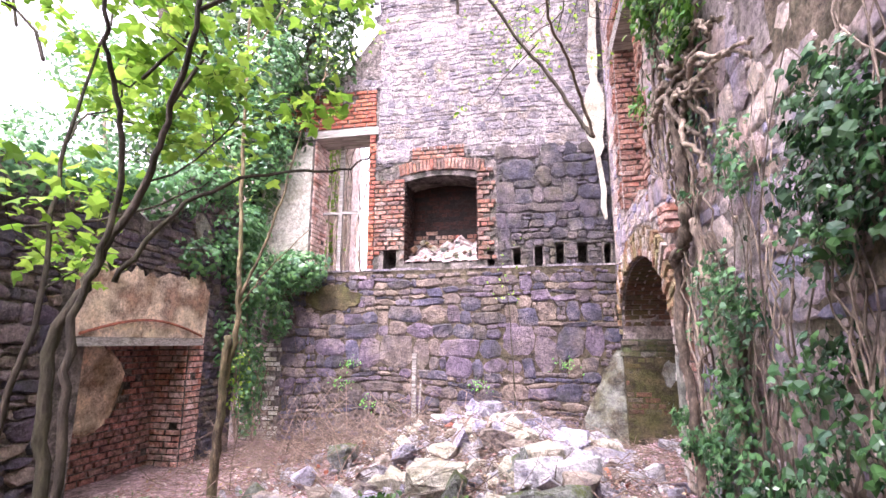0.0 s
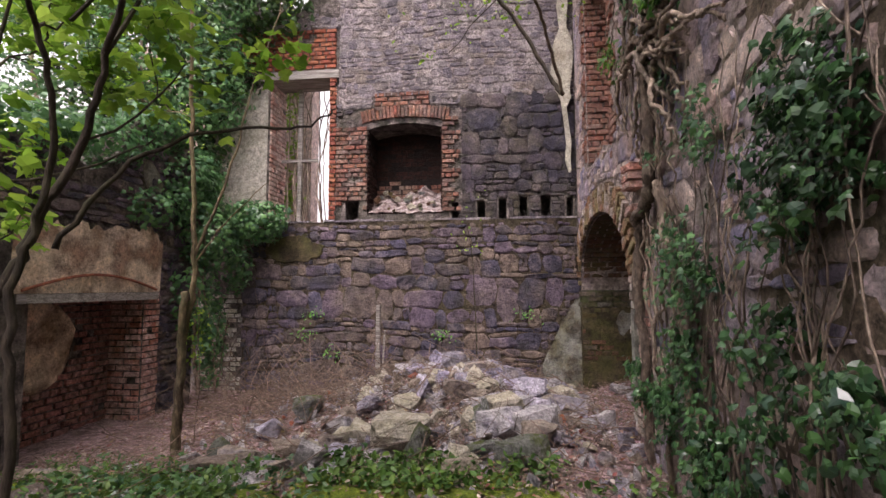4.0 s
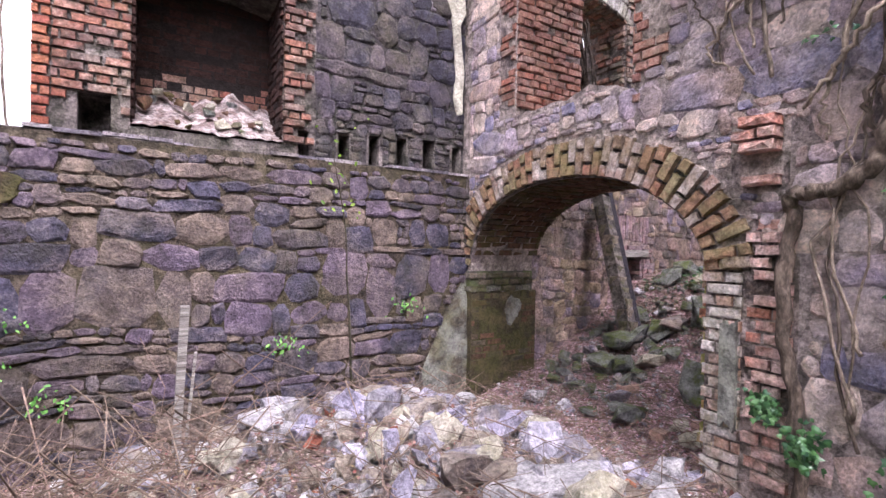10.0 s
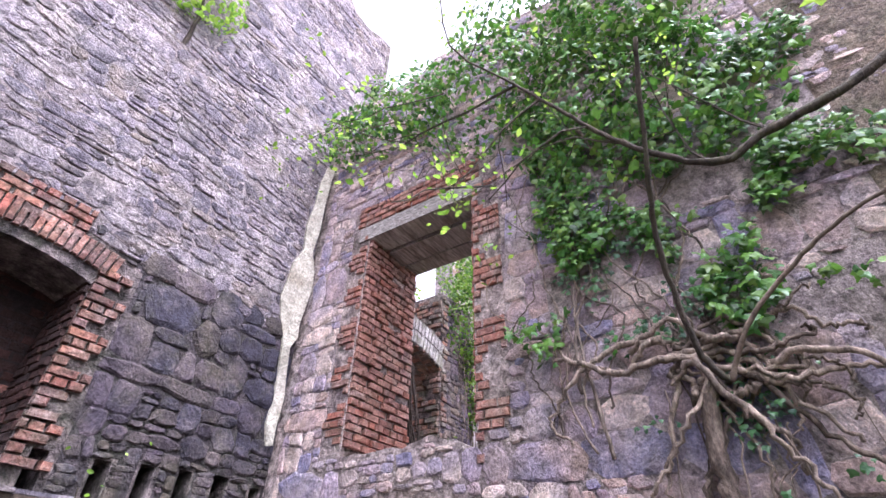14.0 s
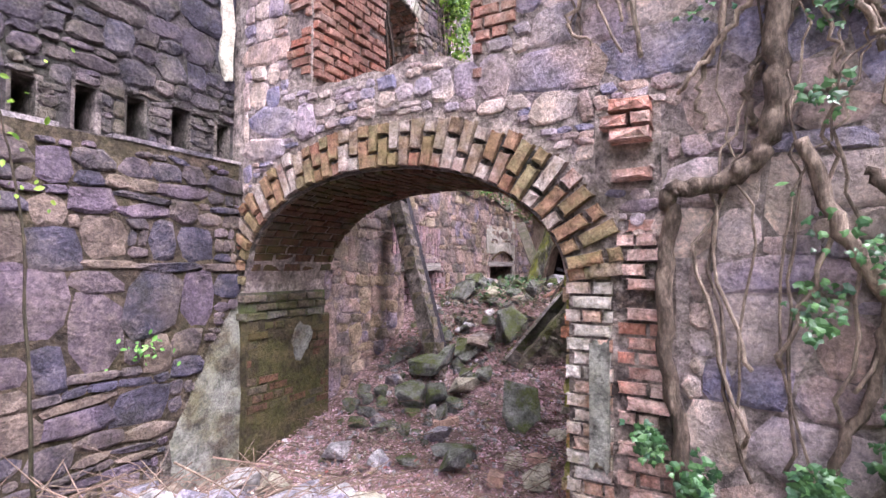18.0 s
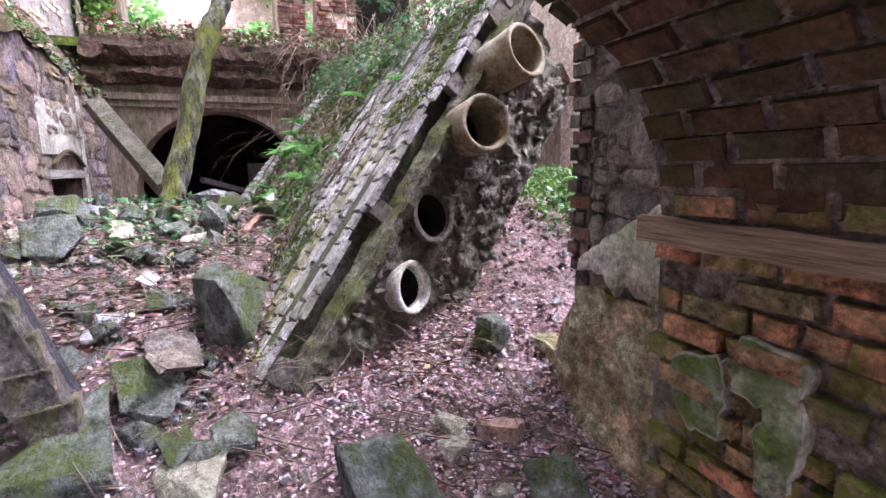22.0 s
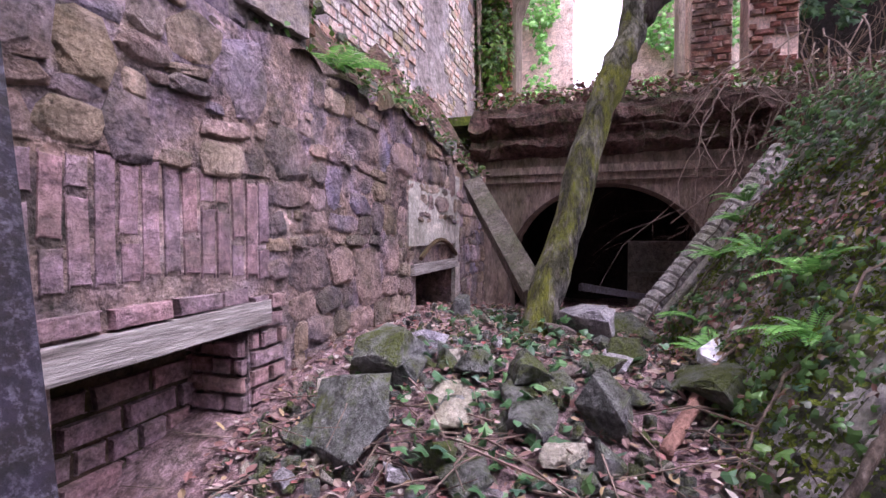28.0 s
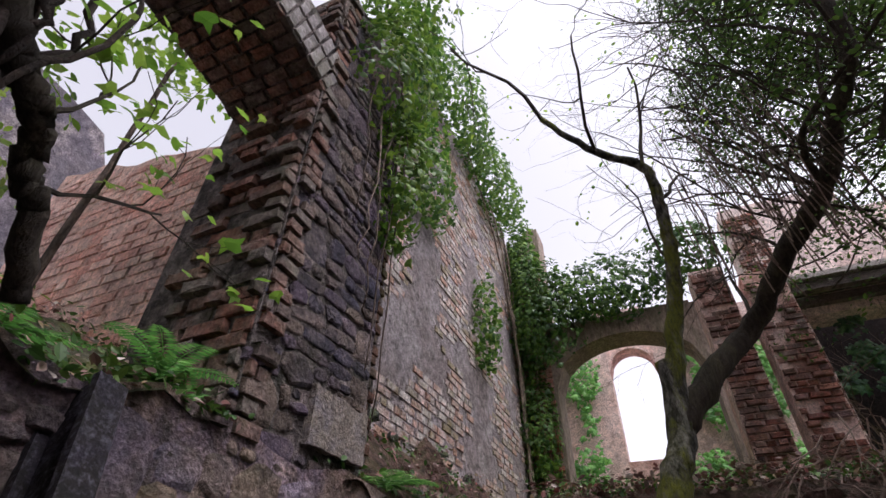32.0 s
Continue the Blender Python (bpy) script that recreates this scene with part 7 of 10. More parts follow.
part("foliage", leaves("oval", P, [(0, 0, 1)] * 260, (0.03, 0.07), 30), M_LEAF, court_tree, kind="stuff")
g = Geo()
for i in range(60):
    p = Vector((rc.uniform(5.6, 6.4), rc.uniform(4.3, 5.4), rc.uniform(4.4, 5.2)))
    d = Vector((rc.gauss(-0.1, 0.1), rc.gauss(0.12, 0.1), 1)).normalized()
    g.tube((p, p + d * 0.6, p + d * rc.uniform(0.9, 1.5)), (0.006, 0.005, 0.002), 4, 0, rc)
part("shoot_mass", g, M_TWIG, court_tree, "straight pale water shoots", kind="stuff")

rd = random.Random(88)
g = Geo()
tips = []
for i in range(180):
    p = Vector((rd.uniform(5.4, 7.4), rd.uniform(2.4, 4.6), rd.uniform(5.0, 8.8)))
    branch(g, p, (rd.gauss(0, 0.6), rd.gauss(0, 0.6), rd.uniform(-0.1, 1.0)), rd.uniform(1.0, 1.8), rd.uniform(0.008, 0.018), 3, rd, tips, bend=0.55, up=0.02)
part("twig_mass", g, M_BARK, court_tree, "dense tangle of dark twigs", kind="stuff")
low_tips = [q for q in tips if q[0].y < 4.7]
P = [tuple(rd.choice(low_tips)[0] + Vector((rd.gauss(0, 0.12), rd.gauss(0, 0.12), rd.gauss(0, 0.10)))) for _ in range(60000)]
part("foliage", leaves("oval", P, [(0, 0, 1)] * len(P), (0.025, 0.065), 89), leafy("crown_leaf", ((0.03, 0.07, 0.015), (0.06, 0.13, 0.02), (0.14, 0.24, 0.04), (0.02, 0.05, 0.012)), 0.5, 0.35), court_tree, "small dark green leaves", kind="stuff")
# ---- ivy and growth high on the court ruins ----
creeper("arch_ivy", "dark ivy over the cross arch and its tall pier", [wall_spots(2600, 62, "y", XA, -1, 7.5, 9.4, 3.8, 9.4, (0.03, 0.4), 0.05, 0.9), blob_spots(3600, 63, [((10.8, 6.4, 7.7), (0.5, 1.5, 0.7), 2), ((10.6, 7.6, 7.4), (0.5, 0.8, 1.2), 1.5), ((10.5, 4.9, 7.9), (0.6, 0.7, 0.7), 1)])], (0.06, 0.13), leafy("arch_leaf", ((0.02, 0.06, 0.015), (0.05, 0.12, 0.02), (0.10, 0.20, 0.03)), 0.45, 0.3), 64, stems=[vine([(10.9, 8.0 + 0.3 * i, 3.7), (10.9, 7.9 + 0.3 * i, 6.0), (10.8, 7.6 + 0.2 * i, 8.0)], 0.03, 0.012) for i in range(3)])
creeper("pier_ivy", "ivy and hanging stems over the top of the tall pier", [blob_spots(3000, 31, [((4.5, 7.4, 6.3), (0.5, 0.4, 0.9), 2), ((4.75, 7.35, 5.3), (0.25, 0.2, 0.8), 1), ((4.3, 7.3, 7.2), (0.6, 0.5, 0.6), 1)])], (0.04, 0.085), leafy("pier_leaf", ((0.05, 0.13, 0.02), (0.12, 0.25, 0.03), (0.24, 0.38, 0.05), (0.03, 0.08, 0.015)), 0.45, 0.4), 31, "ivy",
        [vine([(4.3 + 0.12 * i, NY - 0.05, 6.4), (4.25 + 0.13 * i, NY - 0.08, 5.4), (4.3 + 0.1 * i, NY - 0.05, 4.5 - 0.3 * i)], 0.01, 0.004, 0.03, 5) for i in range(5)])
creeper("tower_ivy", "yellow-green ivy and twigs over the tall wall fragment", [blob_spots(14000, 32, [((5.9, 8.0, 9.2), (0.6, 0.4, 1.5), 1.5), ((7.4, 8.0, 9.9), (1.4, 0.5, 0.9), 2), ((9.3, 8.0, 9.7), (1.3, 0.5, 0.9), 1.8), ((10.8, 7.9, 8.0), (0.55, 0.4, 1.8), 3.4), ((6.7, 8.05, 7.5), (0.6, 0.2, 1.0), 0.7), ((8.7, 8.05, 6.2), (0.4, 0.2, 0.8), 0.35), ((10.9, 7.9, 5.2), (0.3, 0.3, 1.1), 1.6), ((10.7, 6.9, 7.5), (0.5, 1.1, 0.4), 1.0)])], (0.05, 0.11), leafy("tower_leaf", ((0.04, 0.12, 0.02), (0.09, 0.20, 0.03), (0.20, 0.34, 0.05), (0.03, 0.08, 0.02)), 0.45, 0.4), 32, stems=[vine([(10.7 + 0.08 * i, 8.1, 3.7), (10.6 + 0.05 * i, 8.1, 6.0), (10.2 - 0.4 * i, 8.05, 8.4), (9.4 - 0.8 * i, 8.05, 9.6)], 0.03, 0.010) for i in range(3)])
creeper("gable_ivy", "ivy on the gable beside the tall window", [wall_spots(1800, 33, "y", FXE, -1, 3.2, 5.8, 3.7, 8.5, (0.05, 0.4), -0.1, 0.9), wall_spots(1200, 34, "y", FXE, -1, 6.9, 9.5, 3.7, 8.5, (0.05, 0.4), 0.0, 0.9)], (0.08, 0.18), M_FERN, 33)
creeper("door_ivy", "dark ivy hanging in the upper doorway and on the plaster", [wall_spots(700, 35, "y", XA + 0.5, -1, 2.2, 3.5, 5.2, 6.6, (0.05, 0.3), -0.1, 1.2), wall_spots(500, 36, "y", XA, -1, -0.8, 1.8, 3.7, 5.0, (0.05, 0.3), 0.1, 1.2), wall_spots(500, 37, "y", XA, -1, -3.0, 1.2, 6.6, 8.4, (0.05, 0.3), 0.0, 1.0)], (0.07, 0.14), M_IVY, 34)
creeper("window_ivy", "green ivy seen through the upper window", [blob_spots(700, 38, [((3.6, 8.8, 6.5), (0.5, 0.5, 0.7), 1), ((5.0, 9.4, 7.4), (0.8, 0.5, 0.9), 1)])], (0.07, 0.14), M_LEAF, 35, stems=[vine([(3.6, 8.9, 2.7), (3.6, 8.8, 4.5), (3.6, 8.8, 6.6)], 0.03, 0.012), vine([(5.0, 9.4, 2.7), (5.0, 9.4, 5.0), (5.0, 9.4, 7.4)], 0.03, 0.012)])
# growth on the broken floor edge and tangled brambles below it
strew_pts = [(CX - 0.2 + 0.5 * rc.random(), rc.uniform(3.4, 7.5)) for _ in range(1500)]
solid("edge_litter", leaves("oval", [(x, y, 3.62 + 0.22 * rc.random()) for x, y in strew_pts], [(0, 0, 1)] * 1500, (0.04, 0.10), 36, 0.3, 0.8), M_LITTER, "brown leaves caught on the broken floor edge", "leaf litter", "stuff")
solid("edge_moss", leaves("oval", [(CX + 0.1 + 0.9 * rc.random(), rc.uniform(3.4, 7.5), 3.72 + 0.12 * rc.random()) for _ in range(1300)], [(0, 0, 1)] * 1300, (0.05, 0.13), 37, 0.0, 1.0), M_GRASS, "green moss tufts along the broken floor edge", "moss", "stuff")
g = Geo()
tips = []
for i in range(60):
    branch(g, (8.1 + rc.uniform(-0.2, 0.1), rc.uniform(3.4, 5.1), rc.uniform(3.0, 4.2)), (rc.uniform(-0.9, -0.2), rc.uniform(-0.1, 0.6), rc.uniform(-0.9, -0.1)), rc.uniform(0.8, 1.4), 0.009, 2, rc, tips, bend=0.5, up=-0.15)
solid("bramble_tangle", g, M_TWIG, "tangle of dry brown brambles hanging over the cellar front", "brambles", "stuff")
g = Geo()
for i in range(14):
    branch(g, (10.9, rc.uniform(2.3, 3.6), 3.7), (rc.uniform(-0.5, 0.0), rc.uniform(-0.3, 0.3), 1), rc.uniform(1.0, 1.8), 0.012, 2, rc, tips, bend=0.5)
solid("doorway_brush", g, M_TWIG, "dry brush growing in the upper doorway", "brush", "stuff")
# shoots and stems near the court wall
M_ROOT = surf("dark_root", ((0.03, 0.022, 0.018), (0.07, 0.05, 0.04), (0.11, 0.085, 0.065)), rnd=0.5, scale=15, contrast=0.7)
near_vine = thing("hanging_vine", "dark crooked stem hanging close over the court wall", "vine", (2.75, 6.9, 3.1))
part("stem", vine([(2.90, 6.95, 2.93), (2.83, 6.89, 3.06), (2.79, 6.89, 3.10), (2.76, 6.86, 3.16), (2.73, 6.83, 3.18), (2.67, 6.82, 3.22), (2.6, 6.79, 3.30), (2.4, 6.7, 3.6)], 0.022, 0.03, 0.008, 8), M_BARK, near_vine, smooth=True)
g = Geo()
tips = []
for p, d in (((2.73, 6.83, 3.18), (0.6, 0.2, 0.5)), ((2.79, 6.89, 3.1), (0.5, 0.3, 0.2)), ((2.67, 6.82, 3.25), (0.5, 0.4, 0.8))):
    branch(g, p, d, 0.45, 0.006, 2, rc, tips, bend=0.4)
part("root_clump", Geo().tube(smooth_path([(2.32, 6.92, 3.75), (2.44, 6.94, 3.4), (2.54, 6.96, 3.1), (2.60, 6.98, 2.85), (2.64, 7.0, 2.7)], 6, 0.012, rc), [0.10 - 0.001 * i for i in range(25)], 12, 0.30, rc), M_ROOT, near_vine, "matted clump of dark roots")
for i in range(26):
    x, y = 2.66 + 0.16 * rc.random() - 0.10 - 0.12 * (i > 8), 6.78 + 0.2 * rc.random()
    part("root", vine([(x - 0.2, y + 0.1, 4.3 + 0.4 * rc.random()), (x - 0.06 + rc.uniform(-0.04, 0.04), y + 0.05, 3.9), (x + rc.uniform(-0.05, 0.05), y, 3.5), (x + rc.uniform(-0.06, 0.06), y, 3.2 + rc.uniform(-0.1, 0.1)), (x + rc.uniform(-0.08, 0.08), y + 0.05, 2.95 + rc.uniform(-0.1, 0.2))], rc.uniform(0.006, 0.014), rc.uniform(0.003, 0.008), 0.012, 6), M_ROOT, near_vine, smooth=True)
part("twig_mass", g, M_BARK, near_vine, kind="stuff")
P = [tuple(rc.choice(tips)[0] + Vector((rc.gauss(0, 0.04), rc.gauss(0, 0.04), rc.gauss(0, 0.04)))) for _ in range(110)]
part("foliage", leaves("ivy", P, [(0, -0.3, 1)] * 110, (0.03, 0.06), 41), M_LEAF, near_vine, kind="stuff")
creeper("terrace_shrub", "leafy shrubs on the terrace behind the court wall", [blob_spots(1400, 39, [((2.7, 8.6, 4.2), (0.6, 0.5, 0.8), 1), ((3.3, 9.2, 3.6), (0.7, 0.5, 0.5), 1), ((2.6, 9.6, 5.6), (0.6, 0.5, 0.9), 1)])], (0.05, 0.11), M_LEAF, 42, "oval", category="shrub")


# ---- ferns and ivy on the fallen slab ----
def fern(at, size, seed, lean=(0, 0, 0)):
    """A fern of arching fronds with paired leaflets."""
    r = random.Random(seed)
    t = thing("fern", "green fern with arching fronds", "fern", at, "ferns")
    g = Geo()
    for k in range(r.randint(6, 9)):
        a = r.uniform(0, 6.28)
        d = Vector((math.cos(a), math.sin(a), r.uniform(0.5, 1.0))) + Vector(lean)
        d.normalize()
        L = size * r.uniform(0.7, 1.1)
        p = Vector(at)
        pts = []
        for i in range(10):
            pts.append(p.copy())
            d = (d + Vector((0, 0, -0.13))).normalized()
            p = p + d * L / 9
        g.tube(pts, [0.003 - 0.0002 * i for i in range(10)], 3)
        for i in range(1, 10):
            ax = (pts[i] - pts[i - 1]).normalized()
            s = ax.cross(Vector((0, 0, 1))).normalized()
            w = L * 0.22 * math.sin(math.pi * (0.12 + 0.86 * i / 10))
            for sg in (-1, 1):
                for h in (0.0, 0.5):
                    q = pts[i] - ax * (L / 9) * h
                    e = q + s * sg * w + ax * w * 0.35 - Vector((0, 0, w * 0.15))
                    m = q.lerp(e, 0.5)
                    n_ = ax * (L / 9 * 0.22)
                    g.add([q, m + n_, e, m - n_], [(0, 1, 2, 3)])
    part("fronds", g, M_FERN, t)
    return t


for i, (a, b, s) in enumerate(((1.35, 1.75, 0.34), (1.15, 1.45, 0.28), (1.7, 1.95, 0.34), (2.1, 2.0, 0.32), (1.55, 1.35, 0.26), (2.2, 2.3, 0.28), (1.0, 2.2, 0.24), (1.85, 1.55, 0.28), (0.62, 2.15, 0.16), (2.3, 2.5, 0.3))):
    fern(on_slab(a, b, 0.03), 0.8 * s, 60 + i, SN * 0.6)
rf = random.Random(66)
P, N = [], []
for _ in range(2500):
    a = SLAB_W * rf.random() ** 0.8
    b = slab_top(a) - abs(rf.gauss(0, 0.16 + 0.10 * ease(0.3, 1.2, a))) + 0.05
    P.append(tuple(on_slab(a, b, rf.uniform(0.02, 0.22))))
    N.append(tuple(SN))
for _ in range(2300):
    a, b = rf.uniform(0.7, SLAB_W), rf.uniform(0.9, 2.6)
    if fbm(a * 1.6, b * 1.6, 4) + 0.2 * ease(0.8, 2.0, a) > 0.12:
        P.append(tuple(on_slab(a, min(b, slab_top(a)), rf.uniform(0.02, 0.10))))
        N.append(tuple(SN))
creeper("slab_ivy", "ivy and small leaves spreading over the top of the slab", [(P, N)], (0.020, 0.052), leafy("slab_leaf", ((0.04, 0.10, 0.025), (0.07, 0.17, 0.04), (0.13, 0.26, 0.06), (0.045, 0.11, 0.06), (0.16, 0.06, 0.04)), 0.4, 0.25), 43, stems=[vine([on_slab(0.7 + 0.32 * i, 0.5, 0.03), on_slab(0.8 + 0.32 * i, 1.2, 0.04), on_slab(0.75 + 0.33 * i, 1.9, 0.04), on_slab(0.8 + 0.32 * i, 2.5, 0.05)], 0.008, 0.004, 0.02, 5) for i in range(6)])
P = []
for _ in range(4500):
    a, b = rf.uniform(0.6, SLAB_W), rf.uniform(0.1, 2.5)
    if fbm(a * 1.6, b * 1.6, 9) + 0.2 * ease(0.6, 2.0, a) > 0.08:
        P.append(tuple(on_slab(a, b, rf.uniform(0.03, 0.06))))
solid("slab_litter", leaves("oval", P, [tuple(SN)] * len(P), (0.02, 0.05), 44, 0.5, 0.5), M_LITTER, "dead leaves lying on the slab", "leaf litter", "stuff")
P = []
while len(P) < 15000:
    a, b = rf.uniform(0.12, SLAB_W), rf.uniform(0.05, 2.7)
    if fbm(a * 2.0, b * 1.4, 5) - 0.12 + 0.62 * ease(0.3, 1.0, a) + rf.gauss(0, 0.10) > 0.24 and b < slab_top(a) - 0.02:
        P.append(tuple(on_slab(a, b, 0.028 + 0.012 * rf.random())))
solid("slab_moss", leaves("oval", P, [tuple(SN)] * len(P), (0.012, 0.036), 45, 0.0, 0.6), M_MOSS, "green moss creeping over the bricks", "moss", "stuff")
# growth along the court wall's top and the terrace edge
P, N = [], []
for _ in range(4200):
    x = rc.uniform(2.1, 8.2)
    if 3.8 < x < 4.9 and rc.random() < 0.8:
        continue
    P.append((x, NY + rc.uniform(-0.06, 0.5) + 0.3 * rc.random() ** 2, court_top(x) + 0.10 * rc.random() * (1 + fbm(x * 2, 3))))
    N.append((0, -0.4, 1))
solid("wall_top_moss", leaves("oval", P, N, (0.025, 0.07), 46, 0.2, 1.0), M_GRASS, "moss and small leaves along the court wall's top", "moss", "stuff")
for i, (x, y, s_) in enumerate(((3.55, 7.45, 0.30), (3.7, 7.5, 0.22), (3.1, 7.6, 0.3), (5.1, 7.5, 0.34), (5.9, 7.55, 0.3))):
    fern((x, y, court_top(x) + 0.02), s_, 90 + i, (0, -0.3, 0.4))

# mossy slope behind the wall's top, beside the tall pier
g = Geo()
for i in range(25):
    x = 2.15 + 1.68 * i / 24
    for j in range(11):
        k = j / 10
        g.v.append((x, NY - 0.02 + 0.95 * k + 0.03 * fbm(x * 4, k), court_top(x) - 0.03 + 0.42 * ease(0, 1, k) + (0.06 * fbm(x * 4, k * 4) + 0.03 * fbm(x * 11, k * 11)) * (j > 0)))
g.f = [(i * 11 + j, i * 11 + 11 + j, i * 11 + 12 + j, i * 11 + j + 1) for i in range(24) for j in range(10)]
solid("moss_bank", g, M_LIP, "mossy earth slope behind the top of the court wall", "bank", "structure", smooth=True)
P, Q = [], []
for _ in range(2600):
    v = g.v[rc.randrange(len(g.v))]
    (P if rc.random() < 0.65 else Q).append((v[0] + rc.gauss(0, 0.04), v[1] + rc.gauss(0, 0.04), v[2] + 0.01 + 0.05 * rc.random()))
solid("bank_plants", leaves("oval", P, [(0, -0.4, 1)] * len(P), (0.02, 0.055), 98, 0.2, 1.0), M_GRASS, "moss and small green plants on the slope", "ground plants", "stuff")
solid("bank_litter", leaves("oval", Q, [(0, -0.4, 1)] * len(Q), (0.02, 0.055), 99, 0.4, 0.8), M_LITTER, "brown leaves lying on the mossy slope", "leaf litter", "stuff")

# ---- posts, beams and loose timbers ----
def bar(g, a, b, u, w, h, web=None):
    """A straight bar between two points; u: the direction of its width. With web it is an I-section."""
    a, b = Vector(a), Vector(b)
    d = (b - a).normalized()
    u = (Vector(u) - d * Vector(u).dot(d)).normalized()
    v = d.cross(u)
    secs = [(-w / 2, w / 2, -h / 2, h / 2)] if web is None else [(-w / 2, w / 2, -h / 2, -h / 2 + web), (-w / 2, w / 2, h / 2 - web, h / 2), (-web / 2, web / 2, -h / 2 + web, h / 2 - web)]
    for x0, x1, y0, y1 in secs:
        g.hexa([p + u * x + v * y for p in (a, b) for x, y in ((x0, y0), (x1, y0), (x1, y1), (x0, y1))])
    return g


M_STONE_POST = surf("mossy_infill", ((0.162, 0.122, 0.101), (0.265, 0.203, 0.158), (0.11, 0.084, 0.069), (0.279, 0.168, 0.126)), rnd=0.5, contrast=0.8, bump=1.0, dist=0.06, moss=0.7)
post = thing("steel_post", "leaning rusty steel joist clad with old bricks against the court wall", "post", (3.42, 6.92, 0.8))
def post_line(z, dx=0.0, dy=0.0):
    """A point of the leaning post at a height."""
    return Vector((2.874 + 0.152 * z + dx, 6.105 + 0.402 * z + dy, z))


part("flange", bar(Geo(), post_line(0.7), post_line(3.02), (1, 0.1, 0), 0.095, 0.024), M_STEEL, post, "pitted purple-grey steel flange")
part("joist", bar(Geo(), post_line(0.7, 0, 0.08), post_line(3.02, 0, 0.08), (1, 0.1, 0), 0.02, 0.13), M_STEEL, post)
part("flange", bar(Geo(), post_line(0.7, 0, 0.16), post_line(3.02, 0, 0.16), (1, 0.1, 0), 0.095, 0.024), M_STEEL, post, "pitted steel flange")
p0, p1 = post_line(0.7, -0.125, 0.06), post_line(2.62, -0.125, 0.06)
part("mortar_core", bar(Geo(), p0, p1, (1, 0.1, 0), 0.15, 0.16), M_MORTAR, post)
rp = random.Random(12)
axis = (p1 - p0).normalized()
for k in range(15):
    q = p0.lerp(p1, (k + 0.5) / 15)
    X = Vector((1, 0.1 + rp.gauss(0, 0.05), 0)) * rp.uniform(0.15, 0.185)
    Y, Z = axis * rp.uniform(0.142, 0.160), Vector((0.05, -1, -0.1)) * rp.uniform(0.075, 0.095)
    ob = new("infill_brick", unit_mesh("brick", rp.randrange(12), M_STONE_POST))
    ob.parent, ob.matrix_parent_inverse = post, WM[post].inverted()
    c = q + Vector((rp.gauss(0, 0.006), rp.gauss(0, 0.006), 0))
    ob.matrix_basis = Matrix(((X.x, Y.x, Z.x, c.x), (X.y, Y.y, Z.y, c.y), (X.z, Y.z, Z.z, c.z), (0, 0, 0, 1)))
prop = thing("leaning_prop", "mossy grey concrete beam leaning against the court wall's end", "beam", (5.95, 6.55, 1.8))
part("beam", bar(Geo(), (6.0, 6.50, 1.78), (7.05, 7.22, 2.64), (0, 1, 0), 0.16, 0.18), M_CONC, prop)
ribbed = thing("fallen_column", "fallen ribbed column drum leaning beside the slab", "column", (5.9, 5.72, 1.7))
a, b = Vector((6.22, 5.92, 1.50)), Vector((6.95, 4.83, 2.82))
path = [a.lerp(b, i / 119) for i in range(120)]
part("ribbed_shaft", Geo().tube(path, [0.078 if i % 5 else 0.062 for i in range(120)], 14), M_BRICK_GREY, ribbed, "pale ringed shaft")
for k in (1, 2, 3):
    off = Vector((-0.05 * k - 0.03, -0.055 * k - 0.03, -0.02 * k))
    part("moulding", Geo().tube([a + off, a.lerp(b, 0.5) + off, b + off], [0.030] * 3, 8), M_BRICK_GREY, ribbed, "long moulded strip")
log = thing("fallen_log", "pale fallen branch lying across the garden edge", "log", (3.5, 3.9, 1.7))
part("bough", vine([(4.5, 2.75, 1.66), (4.0, 3.0, 1.70), (3.5, 3.2, 1.70), (3.1, 3.4, 1.68), (2.7, 3.5, 1.6)], 0.05, 0.04, 0.006, 9), M_BARK, log, smooth=True)
part("bough", vine([(4.3, 3.3, 1.6), (3.8, 3.2, 1.85), (3.2, 3.0, 1.95)], 0.015, 0.01, 0.006, 8), M_BARK, log, smooth=True)
stick = thing("red_stick", "short reddish broken branch on the leaf litter", "stick", (4.46, 5.8, 1.6))
part("bough", vine([(4.36, 5.86, height(4.36, 5.86) + 0.03), (4.6, 5.74, height(4.6, 5.74) + 0.05), (4.85, 5.62, height(4.85, 5.62) + 0.06)], 0.022, 0.028, 0.004, 8), surf("red_wood", ((0.28, 0.13, 0.09), (0.36, 0.20, 0.15), (0.20, 0.09, 0.07)), rnd=0.2, scale=15), stick, smooth=True)
stone_at(4.98, 5.62, 0.16, M_WHITE, "white plastic scrap on the leaf litter", z=height(4.98, 5.62) + 0.06, name="white_scrap", flat_=0.7, stretch=1.3)
root = thing("slab_vine", "bare stem climbing the fallen slab", "vine", tuple(on_slab(1.05, 0.2, 0.05)))
part("stem", vine([(3.86, 5.62, 1.50), (3.96, 5.50, 1.72), (4.04, 5.28, 1.93), (4.10, 5.15, 2.08), (4.10, 5.09, 2.16), (4.16, 4.98, 2.24)], 0.013, 0.008, 0.006, 6), M_VINE, root, smooth=True)
stake = thing("wooden_stake", "weathered stake standing against the rubble wall", "stake", (-1.75, 6.95, 0.4))
part("stake", bar(Geo(), (-1.78, 6.98, 0.3), (-1.74, 6.85, 1.46), (1, 0, 0), 0.06, 0.05), M_WOOD, stake)
part("split", bar(Geo(), (-1.72, 6.98, 0.3), (-1.66, 6.90, 1.1), (1, 0, 0), 0.02, 0.02), M_WOOD, stake)
